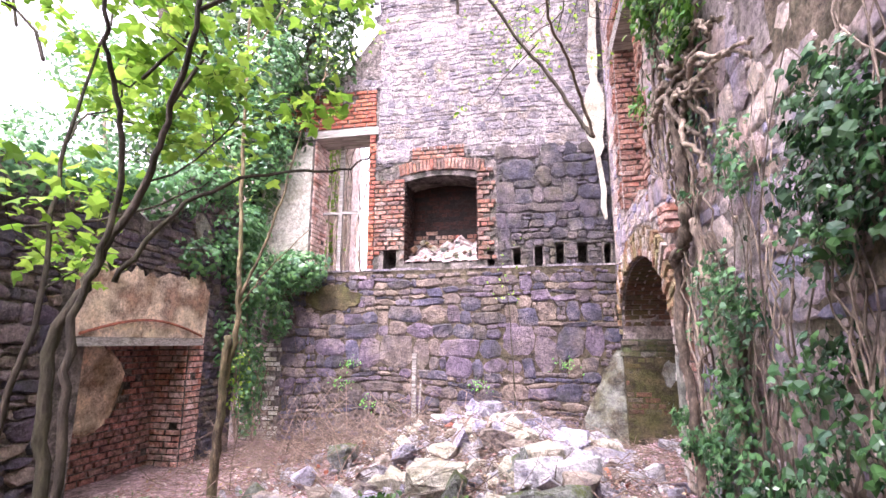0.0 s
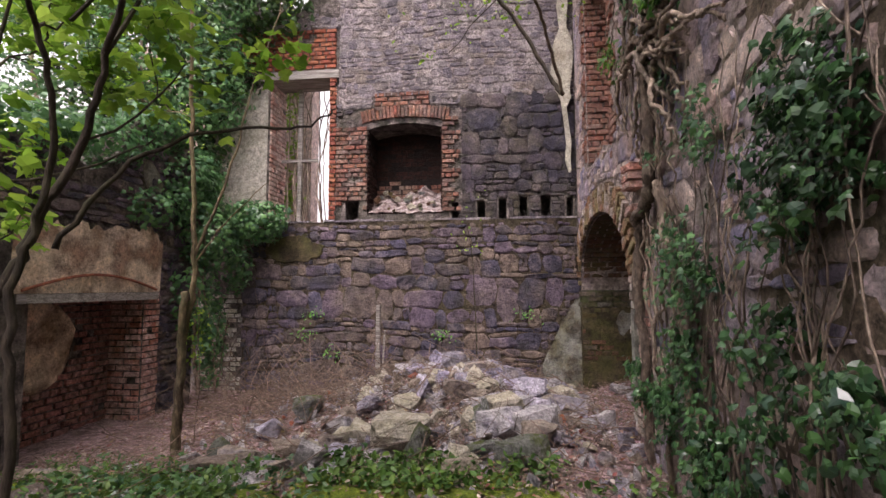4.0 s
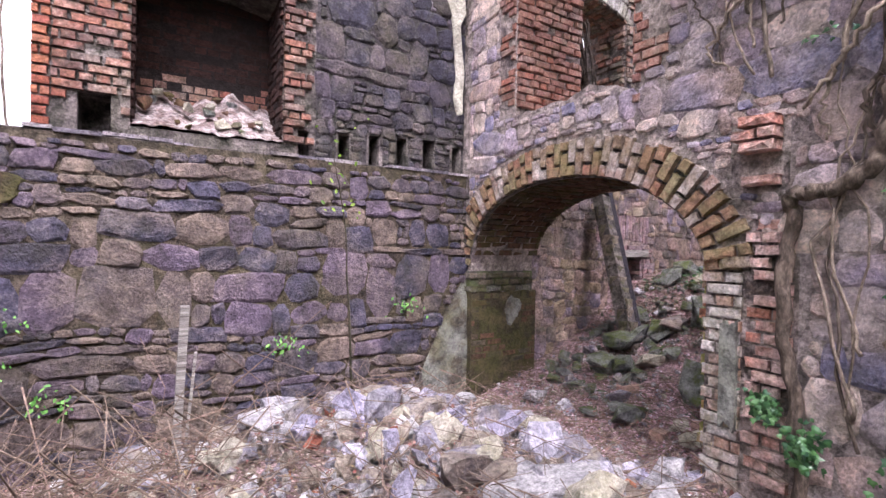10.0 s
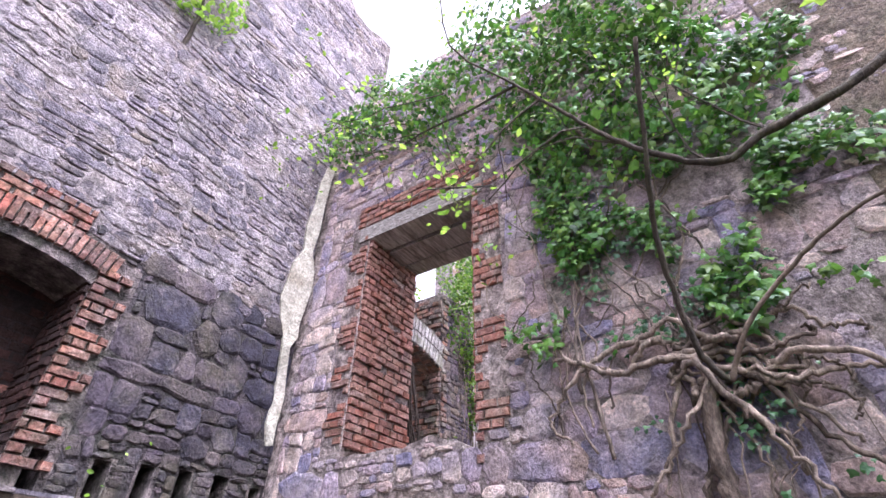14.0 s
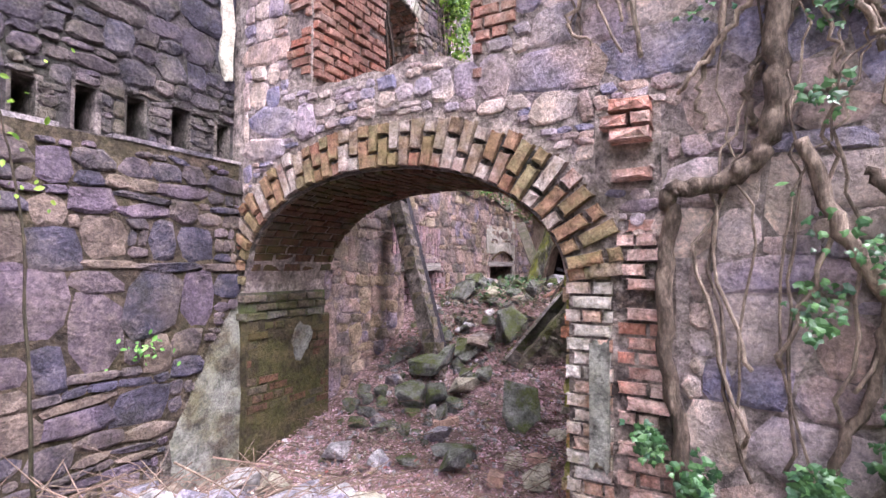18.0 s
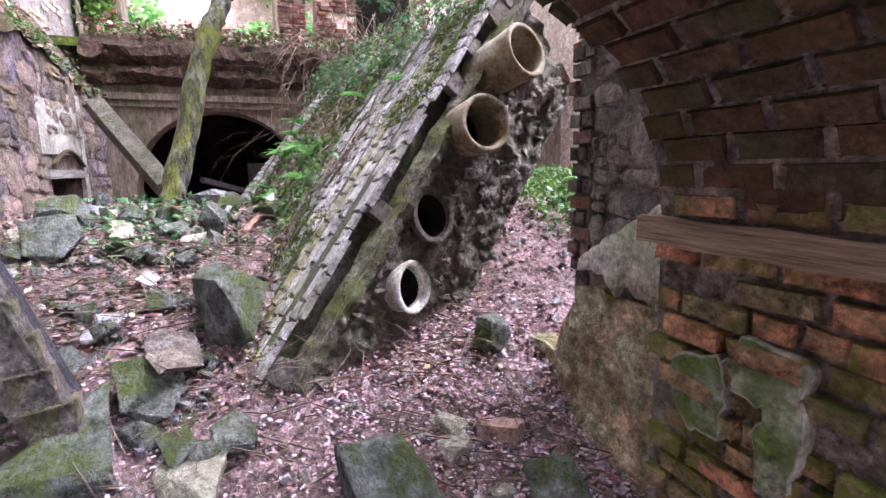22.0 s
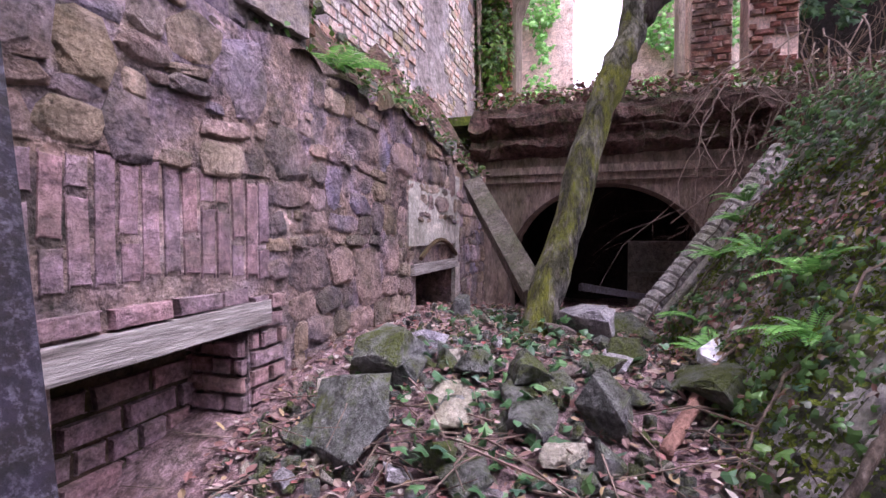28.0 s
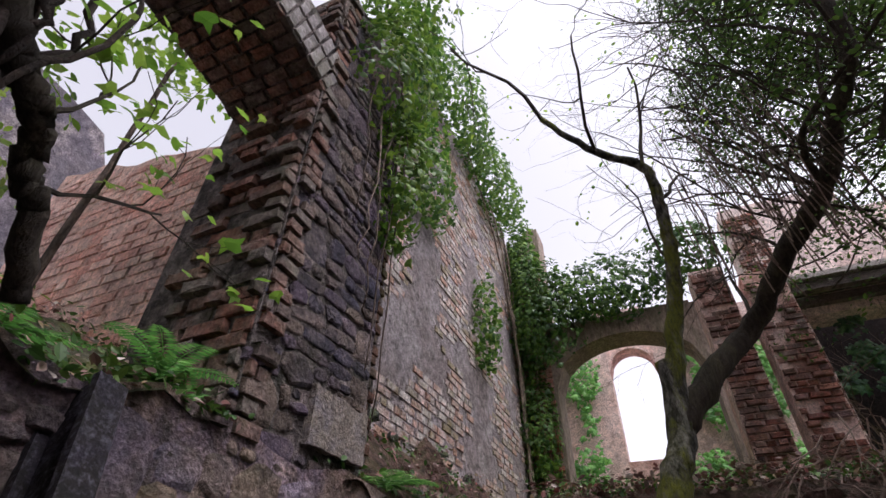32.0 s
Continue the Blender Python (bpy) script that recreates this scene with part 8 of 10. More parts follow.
sap = thing("thin_sapling", "thin bare sapling rising from the heap", "sapling", (-0.35, 7.05, 0.8))
part("stem", vine([(-0.35, 7.05, 0.6), (-0.38, 7.1, 1.4), (-0.42, 7.15, 2.2), (-0.52, 7.2, 2.8)], 0.012, 0.004, 0.006, 6), M_BARK, sap, smooth=True)
sl = [(-0.45 + rc.gauss(0, 0.12), 7.15 + rc.gauss(0, 0.05), 2.6 + rc.gauss(0, 0.3)) for _ in range(26)]
part("foliage", leaves("oval", sl, [(0, -1, 0.5)] * 26, (0.03, 0.06), 50), M_LEAF, sap, kind="stuff")
# little ferny plants rooted in the wall
for x, z in ((-0.9, 1.0), (-2.9, 1.3), (-3.0, 1.0), (-2.6, 0.7), (0.35, 1.3)):
    pl = [(x + rc.gauss(0, 0.09), NY - 0.07 + rc.gauss(0, 0.02), z + rc.gauss(0, 0.05)) for _ in range(34)]
    tt = thing("wall_plant", "small green plant rooted in the rubble wall", "plant", (x, NY - 0.06, z), "plants in the wall")
    part("foliage", leaves("oval", pl, [(0, -1, 0.6)] * 34, (0.025, 0.06), 51), M_FERN, tt, kind="stuff")
# hanging plaster in the corner
strip = thing("hanging_plaster", "torn strip of pale plaster hanging in the room corner", "plaster", (1.12, 7.5, 3.4))
rows = [(7.25, 1.04, 1.12), (6.9, 0.98, 1.10), (6.5, 0.97, 1.08), (6.1, 0.92, 1.08), (5.75, 0.96, 1.06), (5.5, 0.86, 1.14), (5.25, 0.84, 1.15), (5.0, 0.80, 1.12), (4.75, 0.88, 1.08), (4.6, 0.95, 1.10), (4.45, 0.97, 1.03), (4.2, 1.00, 1.06), (3.9, 1.02, 1.09), (3.65, 1.00, 1.07), (3.45, 1.05, 1.08)]
g = Geo()
for z, x0, x1 in rows:
    g.v += [(x0, NU - 0.04 - 0.02 * fbm(z * 2, 1), z), (x1, NU - 0.10 - 0.03 * fbm(z * 2, 2), z), (x1, NU - 0.07, z), (x0, NU - 0.01, z)]
for i in range(len(rows) - 1):
    for j in range(4):
        g.f.append((4 * i + j, 4 * i + (j + 1) % 4, 4 * i + 4 + (j + 1) % 4, 4 * i + 4 + j))
part("sheet", g, surf("pale_plaster", ((0.30, 0.27, 0.21), (0.46, 0.43, 0.35), (0.22, 0.18, 0.12)), rnd=0.0, scale=2.5, bump=0.4, contrast=0.4, lime=0.4), strip)
# pointed plaster plate on the west wall
plate = thing("plaster_plate", "pointed oval remnant of lichened plaster on the wall", "plaster", (WX, 5.85, 2.8))
n = 20
g = Geo()
g.add([(WX + 0.045, 5.78 + 0.17 * math.cos(q) * abs(math.cos(q)) ** 0.2 - 0.10 * math.sin(q), 3.08 + 0.27 * math.sin(q)) for q in (2 * math.pi * i / n for i in range(n))] + [(WX - 0.02, 5.78 + 0.19 * math.cos(q) - 0.10 * math.sin(q), 3.08 + 0.30 * math.sin(q)) for q in (2 * math.pi * i / n for i in range(n))], [tuple(range(n))] + [(i, n + i, n + (i + 1) % n, (i + 1) % n) for i in range(n)])
part("plate", g, M_PLASTER_OLD, plate)
# remains of the tall window: stems, frame and light wall beyond
frame_ob = thing("window_remains", "pale timber mullion and bare hanging stems in the tall window", "window frame", (-3.3, NU + 0.4, LEDGE))
part("mullion", bar(Geo(), (-3.42, NU + 0.42, LEDGE), (-3.42, NU + 0.42, 5.16), (1, 0, 0), 0.07, 0.06), M_WOOD, frame_ob)
part("transom", bar(Geo(), (-3.78, NU + 0.42, 3.9), (-3.1, NU + 0.42, 3.9), (0, 0, 1), 0.05, 0.05), M_WOOD, frame_ob)
for i in range(12):
    x = rc.uniform(-3.7, -2.95)
    part("stem", vine([(x, NU + 0.5, LEDGE), (x + rc.uniform(-0.1, 0.1), NU + 0.45, 3.6), (x + rc.uniform(-0.15, 0.15), NU + 0.5, 4.5), (x + rc.uniform(-0.2, 0.2), NU + 0.5, 5.2)], rc.uniform(0.01, 0.022), 0.008, 0.015, 5), M_VINE, frame_ob, smooth=True)
# white-painted blocks in the cellar
blk = thing("cellar_blockwork", "low whitewashed block wall inside the cellar", "block wall", (10.9, 5.3, 1.2))
part("wall", Geo().box(10.8, 11.05, 4.3, 5.75, 0.8, 2.08), M_PLASTER, blk)
part("shelf", Geo().box(10.6, 10.8, 4.3, 5.75, 1.55, 1.62), M_PLASTER, blk, "pale ledge")
rail = thing("cellar_bar", "dark iron bar lying by the tree", "bar", (6.5, 6.0, 1.8))
part("bar", bar(Geo(), (6.0, 6.2, 1.86), (7.4, 5.6, 1.62), (0, 0, 1), 0.05, 0.04), M_STEEL, rail)
# diagonal scar and ledge on the near part of the east wall
scar = thing("wall_string_course", "broken projecting string course on the rubble wall", "string course", (EX, 1.8, 3.3))
part("course", Geo().hexa([(x, y, z) for z0, z1 in ((3.28, 3.30), (3.34, 3.36)) for x, y, z in ((EX - 0.06, 0.4, z0), (EX + 0.05, 0.4, z0), (EX + 0.05, 2.25, z1), (EX - 0.05, 2.25, z1))]), M_ROUGHCAST, scar)
# arch springing from the pier towards the room's wall
vault = thing("vault_arch", "flat brick arch springing overhead from the tall pier", "arch", (3.86, 7.7, 5.0))
g = Geo()
n = 20
AXC, AXH, AXZ, RISE, ADEEP = 2.96, 0.92, 5.20, 0.17, 0.72
ARAD = (AXH ** 2 + RISE ** 2) / (2 * RISE)
AHALF = math.asin(AXH / ARAD)
ABASE = AXZ + RISE - ARAD


def flat_arch(phi, grow=0.0):
    return AXC + (ARAD + grow) * math.sin(phi), ABASE + (ARAD + grow) * math.cos(phi)


for i in range(n + 1):
    phi = AHALF * (1 - 2 * i / n)
    t = 0.46 + 0.04 * fbm(i * 0.4, 2)
    (x, z), (X, Z) = flat_arch(phi), flat_arch(phi, t)
    g.v += [(x, NY + 0.02, z), (x, NY + 0.02 + ADEEP, z), (X, NY + 0.02 + ADEEP, Z), (X, NY + 0.02, Z)]
g.f = [(4 * i + j, 4 * i + (j + 1) % 4, 4 * i + 4 + (j + 1) % 4, 4 * i + 4 + j) for i in range(n) for j in range(4)] + [(3, 2, 1, 0), (4 * n, 4 * n + 1, 4 * n + 2, 4 * n + 3)]
part("vault", g, M_MORTAR, vault)
cells, face = [], []
for k in range(24):
    phi = AHALF * (1 - 2 * (k + 0.5) / 24)
    x, z = flat_arch(phi)
    p = Vector((x, NY + 0.02, z))
    nrm, tan = Vector((-math.sin(phi), 0, -math.cos(phi))), Vector((-math.cos(phi), 0, math.sin(phi)))
    for j in range(4):
        X, Y, Z = Vector((0, 0.165, 0)), tan * 0.070, nrm * 0.02
        if X.cross(Y).dot(Z) < 0:
            X = -X
        c = p + Vector((0, 0.08 + 0.178 * j + (0.03 if k % 2 else -0.01), 0))
        cells.append(Matrix(((X.x, Y.x, Z.x, c.x), (X.y, Y.y, Z.y, c.y), (X.z, Y.z, Z.z, c.z), (0, 0, 0, 1))))
    for lo, hi in ((0.0, 0.22), (0.22, 0.44)):
        X, Y, Z = tan * 0.072, -nrm * (hi - lo - 0.01), Vector((0, -0.02, 0))
        if X.cross(Y).dot(Z) < 0:
            X = -X
        c = p - nrm * (lo + hi) / 2
        face.append(Matrix(((X.x, Y.x, Z.x, c.x), (X.y, Y.y, Z.y, c.y), (X.z, Y.z, Z.z, c.z), (0, 0, 0, 1))))
lay(vault, cells, M_BRICK_PIER, "brick", 120, None, 71)
lay(vault, face, M_BRICK_GREY, "brick", 60, None, 72, "voussoir")
# bank of earth and rubble behind the court wall
g = Geo()
nx, nyy = 60, 14
for i in range(nx + 1):
    x = 4.6 + 3.9 * i / nx
    for j in range(nyy + 1):
        y = NY - 0.03 + 2.2 * j / nyy
        rise = 1.25 * ease(-0.1, 0.9, j / nyy * 2.2) + 0.25 * j / nyy - 0.03
        g.v.append((x, y + 0.06 * fbm(x * 3, j * 0.5), min(court_top(x), 3.9) - 0.05 + rise * (0.75 + 0.4 * fbm(x * 0.9, 2)) * ease(4.6, 5.2, x) + 0.07 * fbm(x * 4, y * 4) * (j > 0)))
g.f = [(i * (nyy + 1) + j, (i + 1) * (nyy + 1) + j, (i + 1) * (nyy + 1) + j + 1, i * (nyy + 1) + j + 1) for i in range(nx) for j in range(nyy)]
bank = solid("earth_bank", g, M_EARTH, "sloping bank of earth and rubble above the court wall", "bank", "structure")
rb = random.Random(95)
P, Q = [], []
for _ in range(3600):
    x, j = rb.uniform(4.8, 8.4), rb.random()
    v = g.v[int((x - 4.6) / 3.9 * nx) * (nyy + 1) + int(j * nyy)]
    (P if rb.random() < 0.6 else Q).append((x, v[1] + rb.gauss(0, 0.05), v[2] + 0.02 + 0.06 * rb.random()))
solid("bank_litter", leaves("oval", P, [(0, -0.6, 0.8)] * len(P), (0.025, 0.07), 96, 0.4, 0.8), M_LITTER, "brown leaves lying on the bank", "leaf litter", "stuff")
solid("bank_plants", leaves("oval", Q, [(0, -0.6, 0.8)] * len(Q), (0.03, 0.08), 97, 0.2, 1.0), M_GRASS, "small green plants growing on the bank", "ground plants", "stuff")
for i in range(28):
    x, j = rb.uniform(4.8, 8.2), rb.random() ** 1.5
    v = g.v[int((x - 4.6) / 3.9 * nx) * (nyy + 1) + int(j * 8)]
    stone_at(x, v[1], rb.uniform(0.07, 0.2), rb.choice((M_ROCK_MOSS, M_BRICK_DARK, M_ROCK_MOSS)), "mossy rubble stone on the earth bank", "stones on the bank", z=v[2], tip=0.4, rng=rb)

# ---- brick arch: ring, soffit and jambs ----
rng = random.Random(40)
ring_cells, soffit_cells = [], []
samples = [AY0 + (AY1 - AY0) * i / 400 for i in range(401)]
curve = [Vector((0, y, arch_z(y))) for y in samples]
lengths = [0.0]
for p, q in zip(curve, curve[1:]):
    lengths.append(lengths[-1] + (q - p).length)
count = int(lengths[-1] / 0.083)
for k in range(count):
    s = (k + 0.5) * lengths[-1] / count
    i = next(j for j, v in enumerate(lengths) if v >= s)
    t = (curve[min(i + 3, 400)] - curve[max(i - 3, 0)]).normalized()
    rad = Vector((0, -t.z, t.y))
    p = curve[i]
    w = lengths[-1] / count
    cuts = ((0.0, 0.225), (0.225, 0.335)) if k % 2 else ((0.0, 0.11), (0.11, 0.335))
    if k > count * 0.72 and k % 3 == 0:
        cuts = ((0.0, 0.335),)
    for a, b in cuts:
        a, b = a + rng.uniform(0, 0.008), b + rng.uniform(-0.02, 0.02) * (b > 0.3)
        flare = 1 + 0.16 * (a + b) / 2 / 0.335
        c = Vector((EX - 0.012, p.y, p.z)) + rad * ((a + b) / 2)
        d = rng.uniform(0.03, 0.055)
        tt = (t * math.cos(0.03) + rad * rng.gauss(0, 0.02)).normalized()
        rr = Vector((0, -tt.z, tt.y))
        X, Y, Z = -tt * (w * flare - 0.013), rr * (b - a - 0.012), Vector((-d, 0, 0))
        if X.cross(Y).dot(Z) < 0:
            X = -X
        ring_cells.append(Matrix(((X.x, Y.x, Z.x, c.x), (X.y, Y.y, Z.y, c.y), (X.z, Y.z, Z.z, c.z), (0, 0, 0, 1))))
    off = 0.11 if k % 2 else 0.0
    x = EX + 0.01 - off
    lim = EX + 0.72 + 0.25 * ease(4.9, 5.6, p.y)
    while x < lim:
        x0, x1 = max(x, EX + 0.01), min(x + 0.225, lim)
        if x1 - x0 > 0.05 and not (p.y > 7 and p.z < 1.80):
            c = Vector(((x0 + x1) / 2, p.y, p.z)) + rad * 0.004
            X, Y, Z = Vector((x1 - x0 - 0.012, 0, 0)), t * (w - 0.012), -rad * rng.uniform(0.018, 0.032)
            if X.cross(Y).dot(Z) < 0:
                X = -X
            soffit_cells.append(Matrix(((X.x, Y.x, Z.x, c.x), (X.y, Y.y, Z.y, c.y), (X.z, Y.z, Z.z, c.z), (0, 0, 0, 1))))
        x += 0.225
arch_ring = thing("brick_arch", "round brick arch with lichened orange and red voussoirs", "arch", (EX, AM, 0.4))
g = Geo()
curtain(g, "y", AY0 - 0.03, AY1 + 0.03, EX - 0.008, EX + 0.02, arch_z, lambda y: arch_z(y, 0.30), 40)
part("mortar_bed", g, M_MORTAR, arch_ring)
lay(arch_ring, ring_cells, M_BRICK_OR, "brick", 300, (1.1, 5.0, 2.4), 3)
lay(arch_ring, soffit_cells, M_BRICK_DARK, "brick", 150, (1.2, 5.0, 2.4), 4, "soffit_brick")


def yes(u, v):
    return True


# left jamb pier against the north wall, with a bedding gap under the springing
g = Geo()
curtain(g, "x", EX - 0.02, EX + ET + 0.04, 7.30, NY + 0.02, flat(-0.2), lambda x: 1.42 + 0.01 * math.sin(x * 30), 14)
jamb_l = thing("arch_pier", "rendered brick pier carrying the arch, mossy and stained", "pier", (EX + 0.4, 7.36, 0.3))
part("rendered_shaft", g, M_RENDER_MOSS, jamb_l)
lay(jamb_l, brick_cells(frame_of((EX, 7.30, 0), (1, 0, 0), (0, -1, 0)), -0.02, ET + 0.04, 0.5, 1.42, lambda u, v: fbm(u * 3, v * 3, 2) > -0.10, 105, depth=(0.004, 0.014)), M_BRICK_DARK, "brick", 80, None, 40, "showing_brick")
g = Geo()
n = 18
g.add([(EX + 0.58 + 0.11 * math.cos(q) * (1 + 0.5 * fbm(math.cos(q), math.sin(q), 2)), 7.285, 1.20 + 0.16 * math.sin(q) * (1 + 0.5 * fbm(math.cos(q), math.sin(q), 2))) for q in (2 * math.pi * i / n for i in range(n))] + [(EX + 0.58 + 0.12 * math.cos(q) * (1 + 0.5 * fbm(math.cos(q), math.sin(q), 2)), 7.302, 1.20 + 0.17 * math.sin(q) * (1 + 0.5 * fbm(math.cos(q), math.sin(q), 2))) for q in (2 * math.pi * i / n for i in range(n))], [tuple(range(n))] + [(i, n + i, n + (i + 1) % n, (i + 1) % n) for i in range(n)])
part("plaster_patch", g, M_PLASTER_OLD, jamb_l, "grey lichened scrap of plaster")
g = Geo()
g.box(EX - 0.02, EX + ET, 7.33, NY + 0.02, 1.42, 1.66)
part("brick_bed", g, M_MOSS_DARK, jamb_l)
# black block paints the shade of the bedding gap
g = Geo()
g.box(EX + 0.06, EX + ET - 0.05, 7.36, NY + 0.02, 1.66, 1.78)
part("bearing", g, M_SOOT_SHADE, jamb_l)
lay(jamb_l, brick_cells(frame_of((EX, 7.33, 0), (1, 0, 0), (0, -1, 0)), -0.03, ET, 1.42, 1.66, yes, 5) + brick_cells(frame_of((EX - 0.01, 0, 0), (0, 1, 0), (-1, 0, 0)), 7.3, 7.43, 1.42, 1.66, yes, 6), M_BRICK_MOSSY, "brick", 300, None, 5)
# right jamb
M_BRICK_JAMB = surf("mossy_red_brick", ((0.498, 0.205, 0.131), (0.85, 0.385, 0.231), (0.385, 0.309, 0.174), (0.68, 0.432, 0.251), (0.85, 0.545, 0.308)), rnd=0.7, contrast=0.8, bump=1.0, dist=0.06, moss=1.3, mscale=4.0, moss_cols=((0.12, 0.15, 0.02), (0.28, 0.31, 0.05)))
jamb_r = thing("arch_jamb", "mossy dark brick jamb of the arch with a brown bonding timber", "jamb", (EX + 0.4, AY0, 0.5))
lay(jamb_r, brick_cells(frame_of((EX, AY0, 0), (1, 0, 0), (0, 1, 0)), 0.0, 0.72, 0.35, 1.69, yes, 7, missing=0.10, depth=(0.012, 0.06), rough=0.03) + brick_cells(frame_of((EX, AY0, 0), (1, 0, 0), (0, 1, 0)), 0.0, 0.72, 1.78, 1.95, yes, 8), M_BRICK_JAMB, "brick", 300, None, 6)
g = Geo()
curtain(g, "x", EX + 0.03, EX + 0.78, AY0 - 0.02, AY0 + 0.045, lambda x: 1.695 + 0.003 * math.sin(x * 21), lambda x: 1.775 + 0.004 * math.sin(x * 17 + 1), 16)
part("bonding_timber", g, surf("brown_timber", ((0.30, 0.20, 0.14), (0.40, 0.28, 0.20), (0.20, 0.12, 0.08)), rnd=0.0, scale=14, streak=(0.15, 1, 3), bump=0.7), jamb_r, "weathered brown bonding timber")
M_PATCH = surf("mossy_plaster", ((0.20, 0.27, 0.10), (0.46, 0.50, 0.38), (0.12, 0.17, 0.04), (0.26, 0.34, 0.10)), rnd=0.0, scale=6, contrast=0.7, moss=0.9, mscale=9.0, moss_cols=((0.09, 0.14, 0.02), (0.20, 0.28, 0.05)))
for mat_, grow, out, lab in ((M_PLASTER, 1.05, 0.048, "pale rim of broken plaster"), (M_PATCH, 0.97, 0.051, "mossy remnant of plaster")):
    g = Geo()
    n = 30
    for cx, cz, rx, rz in ((1.69, 1.29, 0.095, 0.12), (1.50, 1.41, 0.10, 0.075), (1.455, 1.25, 0.055, 0.15)):
        rim = [(cx + grow * rx * math.cos(q) * (1 + 0.45 * fbm(math.cos(q) * 1.8, math.sin(q) * 1.8, cx * 3)), cz + grow * rz * math.sin(q) * (1 + 0.45 * fbm(math.cos(q) * 1.8, math.sin(q) * 1.8, cx * 3))) for q in (2 * math.pi * i / n for i in range(n))]
        o = out + 0.001 * (cx < 1.6) + 0.001 * (cz > 1.35)
        g.add([(x, AY0 + o, z) for x, z in rim] + [(x, AY0 + 0.0, z) for x, z in rim], [tuple(range(n))] + [(i, (i + 1) % n, n + (i + 1) % n, n + i) for i in range(n)])
    part("plaster_patch", g, mat_, jamb_r, lab)
# brick quoins on the room side, right of the arch
fe = frame_of((EX, 0, 0), (0, 1, 0), (-1, 0, 0))
M_BRICK_QUOIN = surf("chalky_red_brick", ((0.414, 0.138, 0.103), (0.529, 0.23, 0.172), (0.632, 0.437, 0.391), (0.322, 0.115, 0.092)), rnd=0.5, scale=5, contrast=0.6, moss=0.3, lime=0.5, lime_col=(0.56, 0.46, 0.44), lime_scale=4.0)
quoin = thing("brick_quoin", "ragged quoin of red and whitened bricks beside the arch", "brickwork", (EX, 4.35, 0.5))
q1 = brick_cells(fe, 4.38, AY0 + 0.02, 0.45, 1.86, yes, 11, missing=0.03, depth=(0.016, 0.028), gap=0.008)
lay(quoin, q1, M_BRICK_MIX, "brick", 200, None, 7)
q2 = brick_cells(fe, 4.10, 4.37, 0.55, 2.15, lambda u, v: abs(u - 4.24) < 0.14 and v < 2.2, 12, missing=0.18, depth=(0.01, 0.06))
q2 += brick_cells(fe, 4.17, 4.44, 2.53, 2.72, yes, 13, depth=(0.12, 0.15), missing=0) + brick_cells(fe, 4.17, 4.44, 2.33, 2.41, yes, 14, depth=(0.09, 0.11), missing=0)
lay(quoin, q2, M_BRICK_QUOIN, "brick", 200, None, 8)
g = Geo()
curtain(g, "y", 4.40, 4.50, EX - 0.052, EX, lambda y: 0.86 + 0.08 * fbm(y * 25, 1), lambda y: 1.50 + 0.06 * fbm(y * 25, 2), 8)
part("plaster_scrap", g, M_PLASTER_OLD, quoin, "scrap of old plaster")

M_BRICK_SUR = surf("weathered_red_brick", ((0.20, 0.07, 0.055), (0.36, 0.13, 0.09), (0.42, 0.22, 0.17), (0.26, 0.12, 0.10), (0.38, 0.28, 0.25)), rnd=0.6, scale=3, contrast=0.55, moss=0.2, lime=0.45, lime_scale=2.5)
# ---- window above the arch: brick quoins, lintel and reveal ----
surround = thing("window_surround", "red brick surround and splayed reveal of the upper window", "window surround", (EX, AM, 3.3))
qw = brick_cells(fe, WY1, WY1 + 0.26, 3.30, 5.75, lambda u, v: u < WY1 + 0.13 + 0.12 * (int(v / 0.23) % 2), 15, missing=0.03)
qw += brick_cells(fe, WY0 - 0.30, WY0, 3.05, 5.75, lambda u, v: u > WY0 - 0.14 - 0.15 * (int(v / 0.3) % 2), 16, missing=0.06)
qw += brick_cells(fe, WY0 - 0.1, WY1 + 0.2, WZ1 + 0.22, WZ1 + 0.5, yes, 17)
qr = brick_cells(frame_of((EX, WY1, 0), (1, 0, 0), (0, -1, 0)), 0.0, ET, 3.35, 5.7, yes, 18, missing=0.05, depth=(0.02, 0.06))
qr += brick_cells(frame_of((EX, WY0, 0), (1, 0, 0), (0, 1, 0)), 0.0, ET, 3.35, 5.7, yes, 19)
lay(surround, qw, M_BRICK_SUR, "brick", 300, (1.1, 6.6, 3.4), 9)
lay(surround, qr, M_BRICK_SUR, "brick", 200, (1.1, 6.6, 3.4), 10)
g = Geo()
g.box(EX - 0.02, EX + 0.28, WY0 - 0.12, WY1 + 0.14, WZ1, WZ1 + 0.2).box(EX + 0.32, EX + 0.62, WY0 - 0.12, WY1 + 0.12, WZ1 - 0.02, WZ1 + 0.18).box(EX + 0.66, EX + ET, WY0 - 0.12, WY1 + 0.12, WZ1, WZ1 + 0.2)
part("lintel", g, M_WOOD, surround, "weathered timber lintel boards")

# ---- stones of the east wall ----
def east_ok(u, v):
    if AY0 - 0.34 < u < AY1 + 0.4 and v < arch_z(u, 0.345) + 0.02:
        return False
    if WY0 - 0.02 < u < WY1 + 0.02 and sill_z(u) - 0.03 < v < WZ1 + 0.5:
        return False
    if WY0 - 0.28 < u < WY1 + 0.24 and 3.30 < v < WZ1 + 0.5:
        return False
    if u < 4.5 and v > 2.0 and fbm(u * 0.9, v * 0.9, 6.0) > (0.40 if v < 3.6 else 0.2):
        return False
    if 4.10 < u < AY0 and v < 1.9:
        return False
    if 4.15 < u < 4.46 and 2.3 < v < 2.74:
        return False
    return v < top_east(u) - 0.08 and u < NY


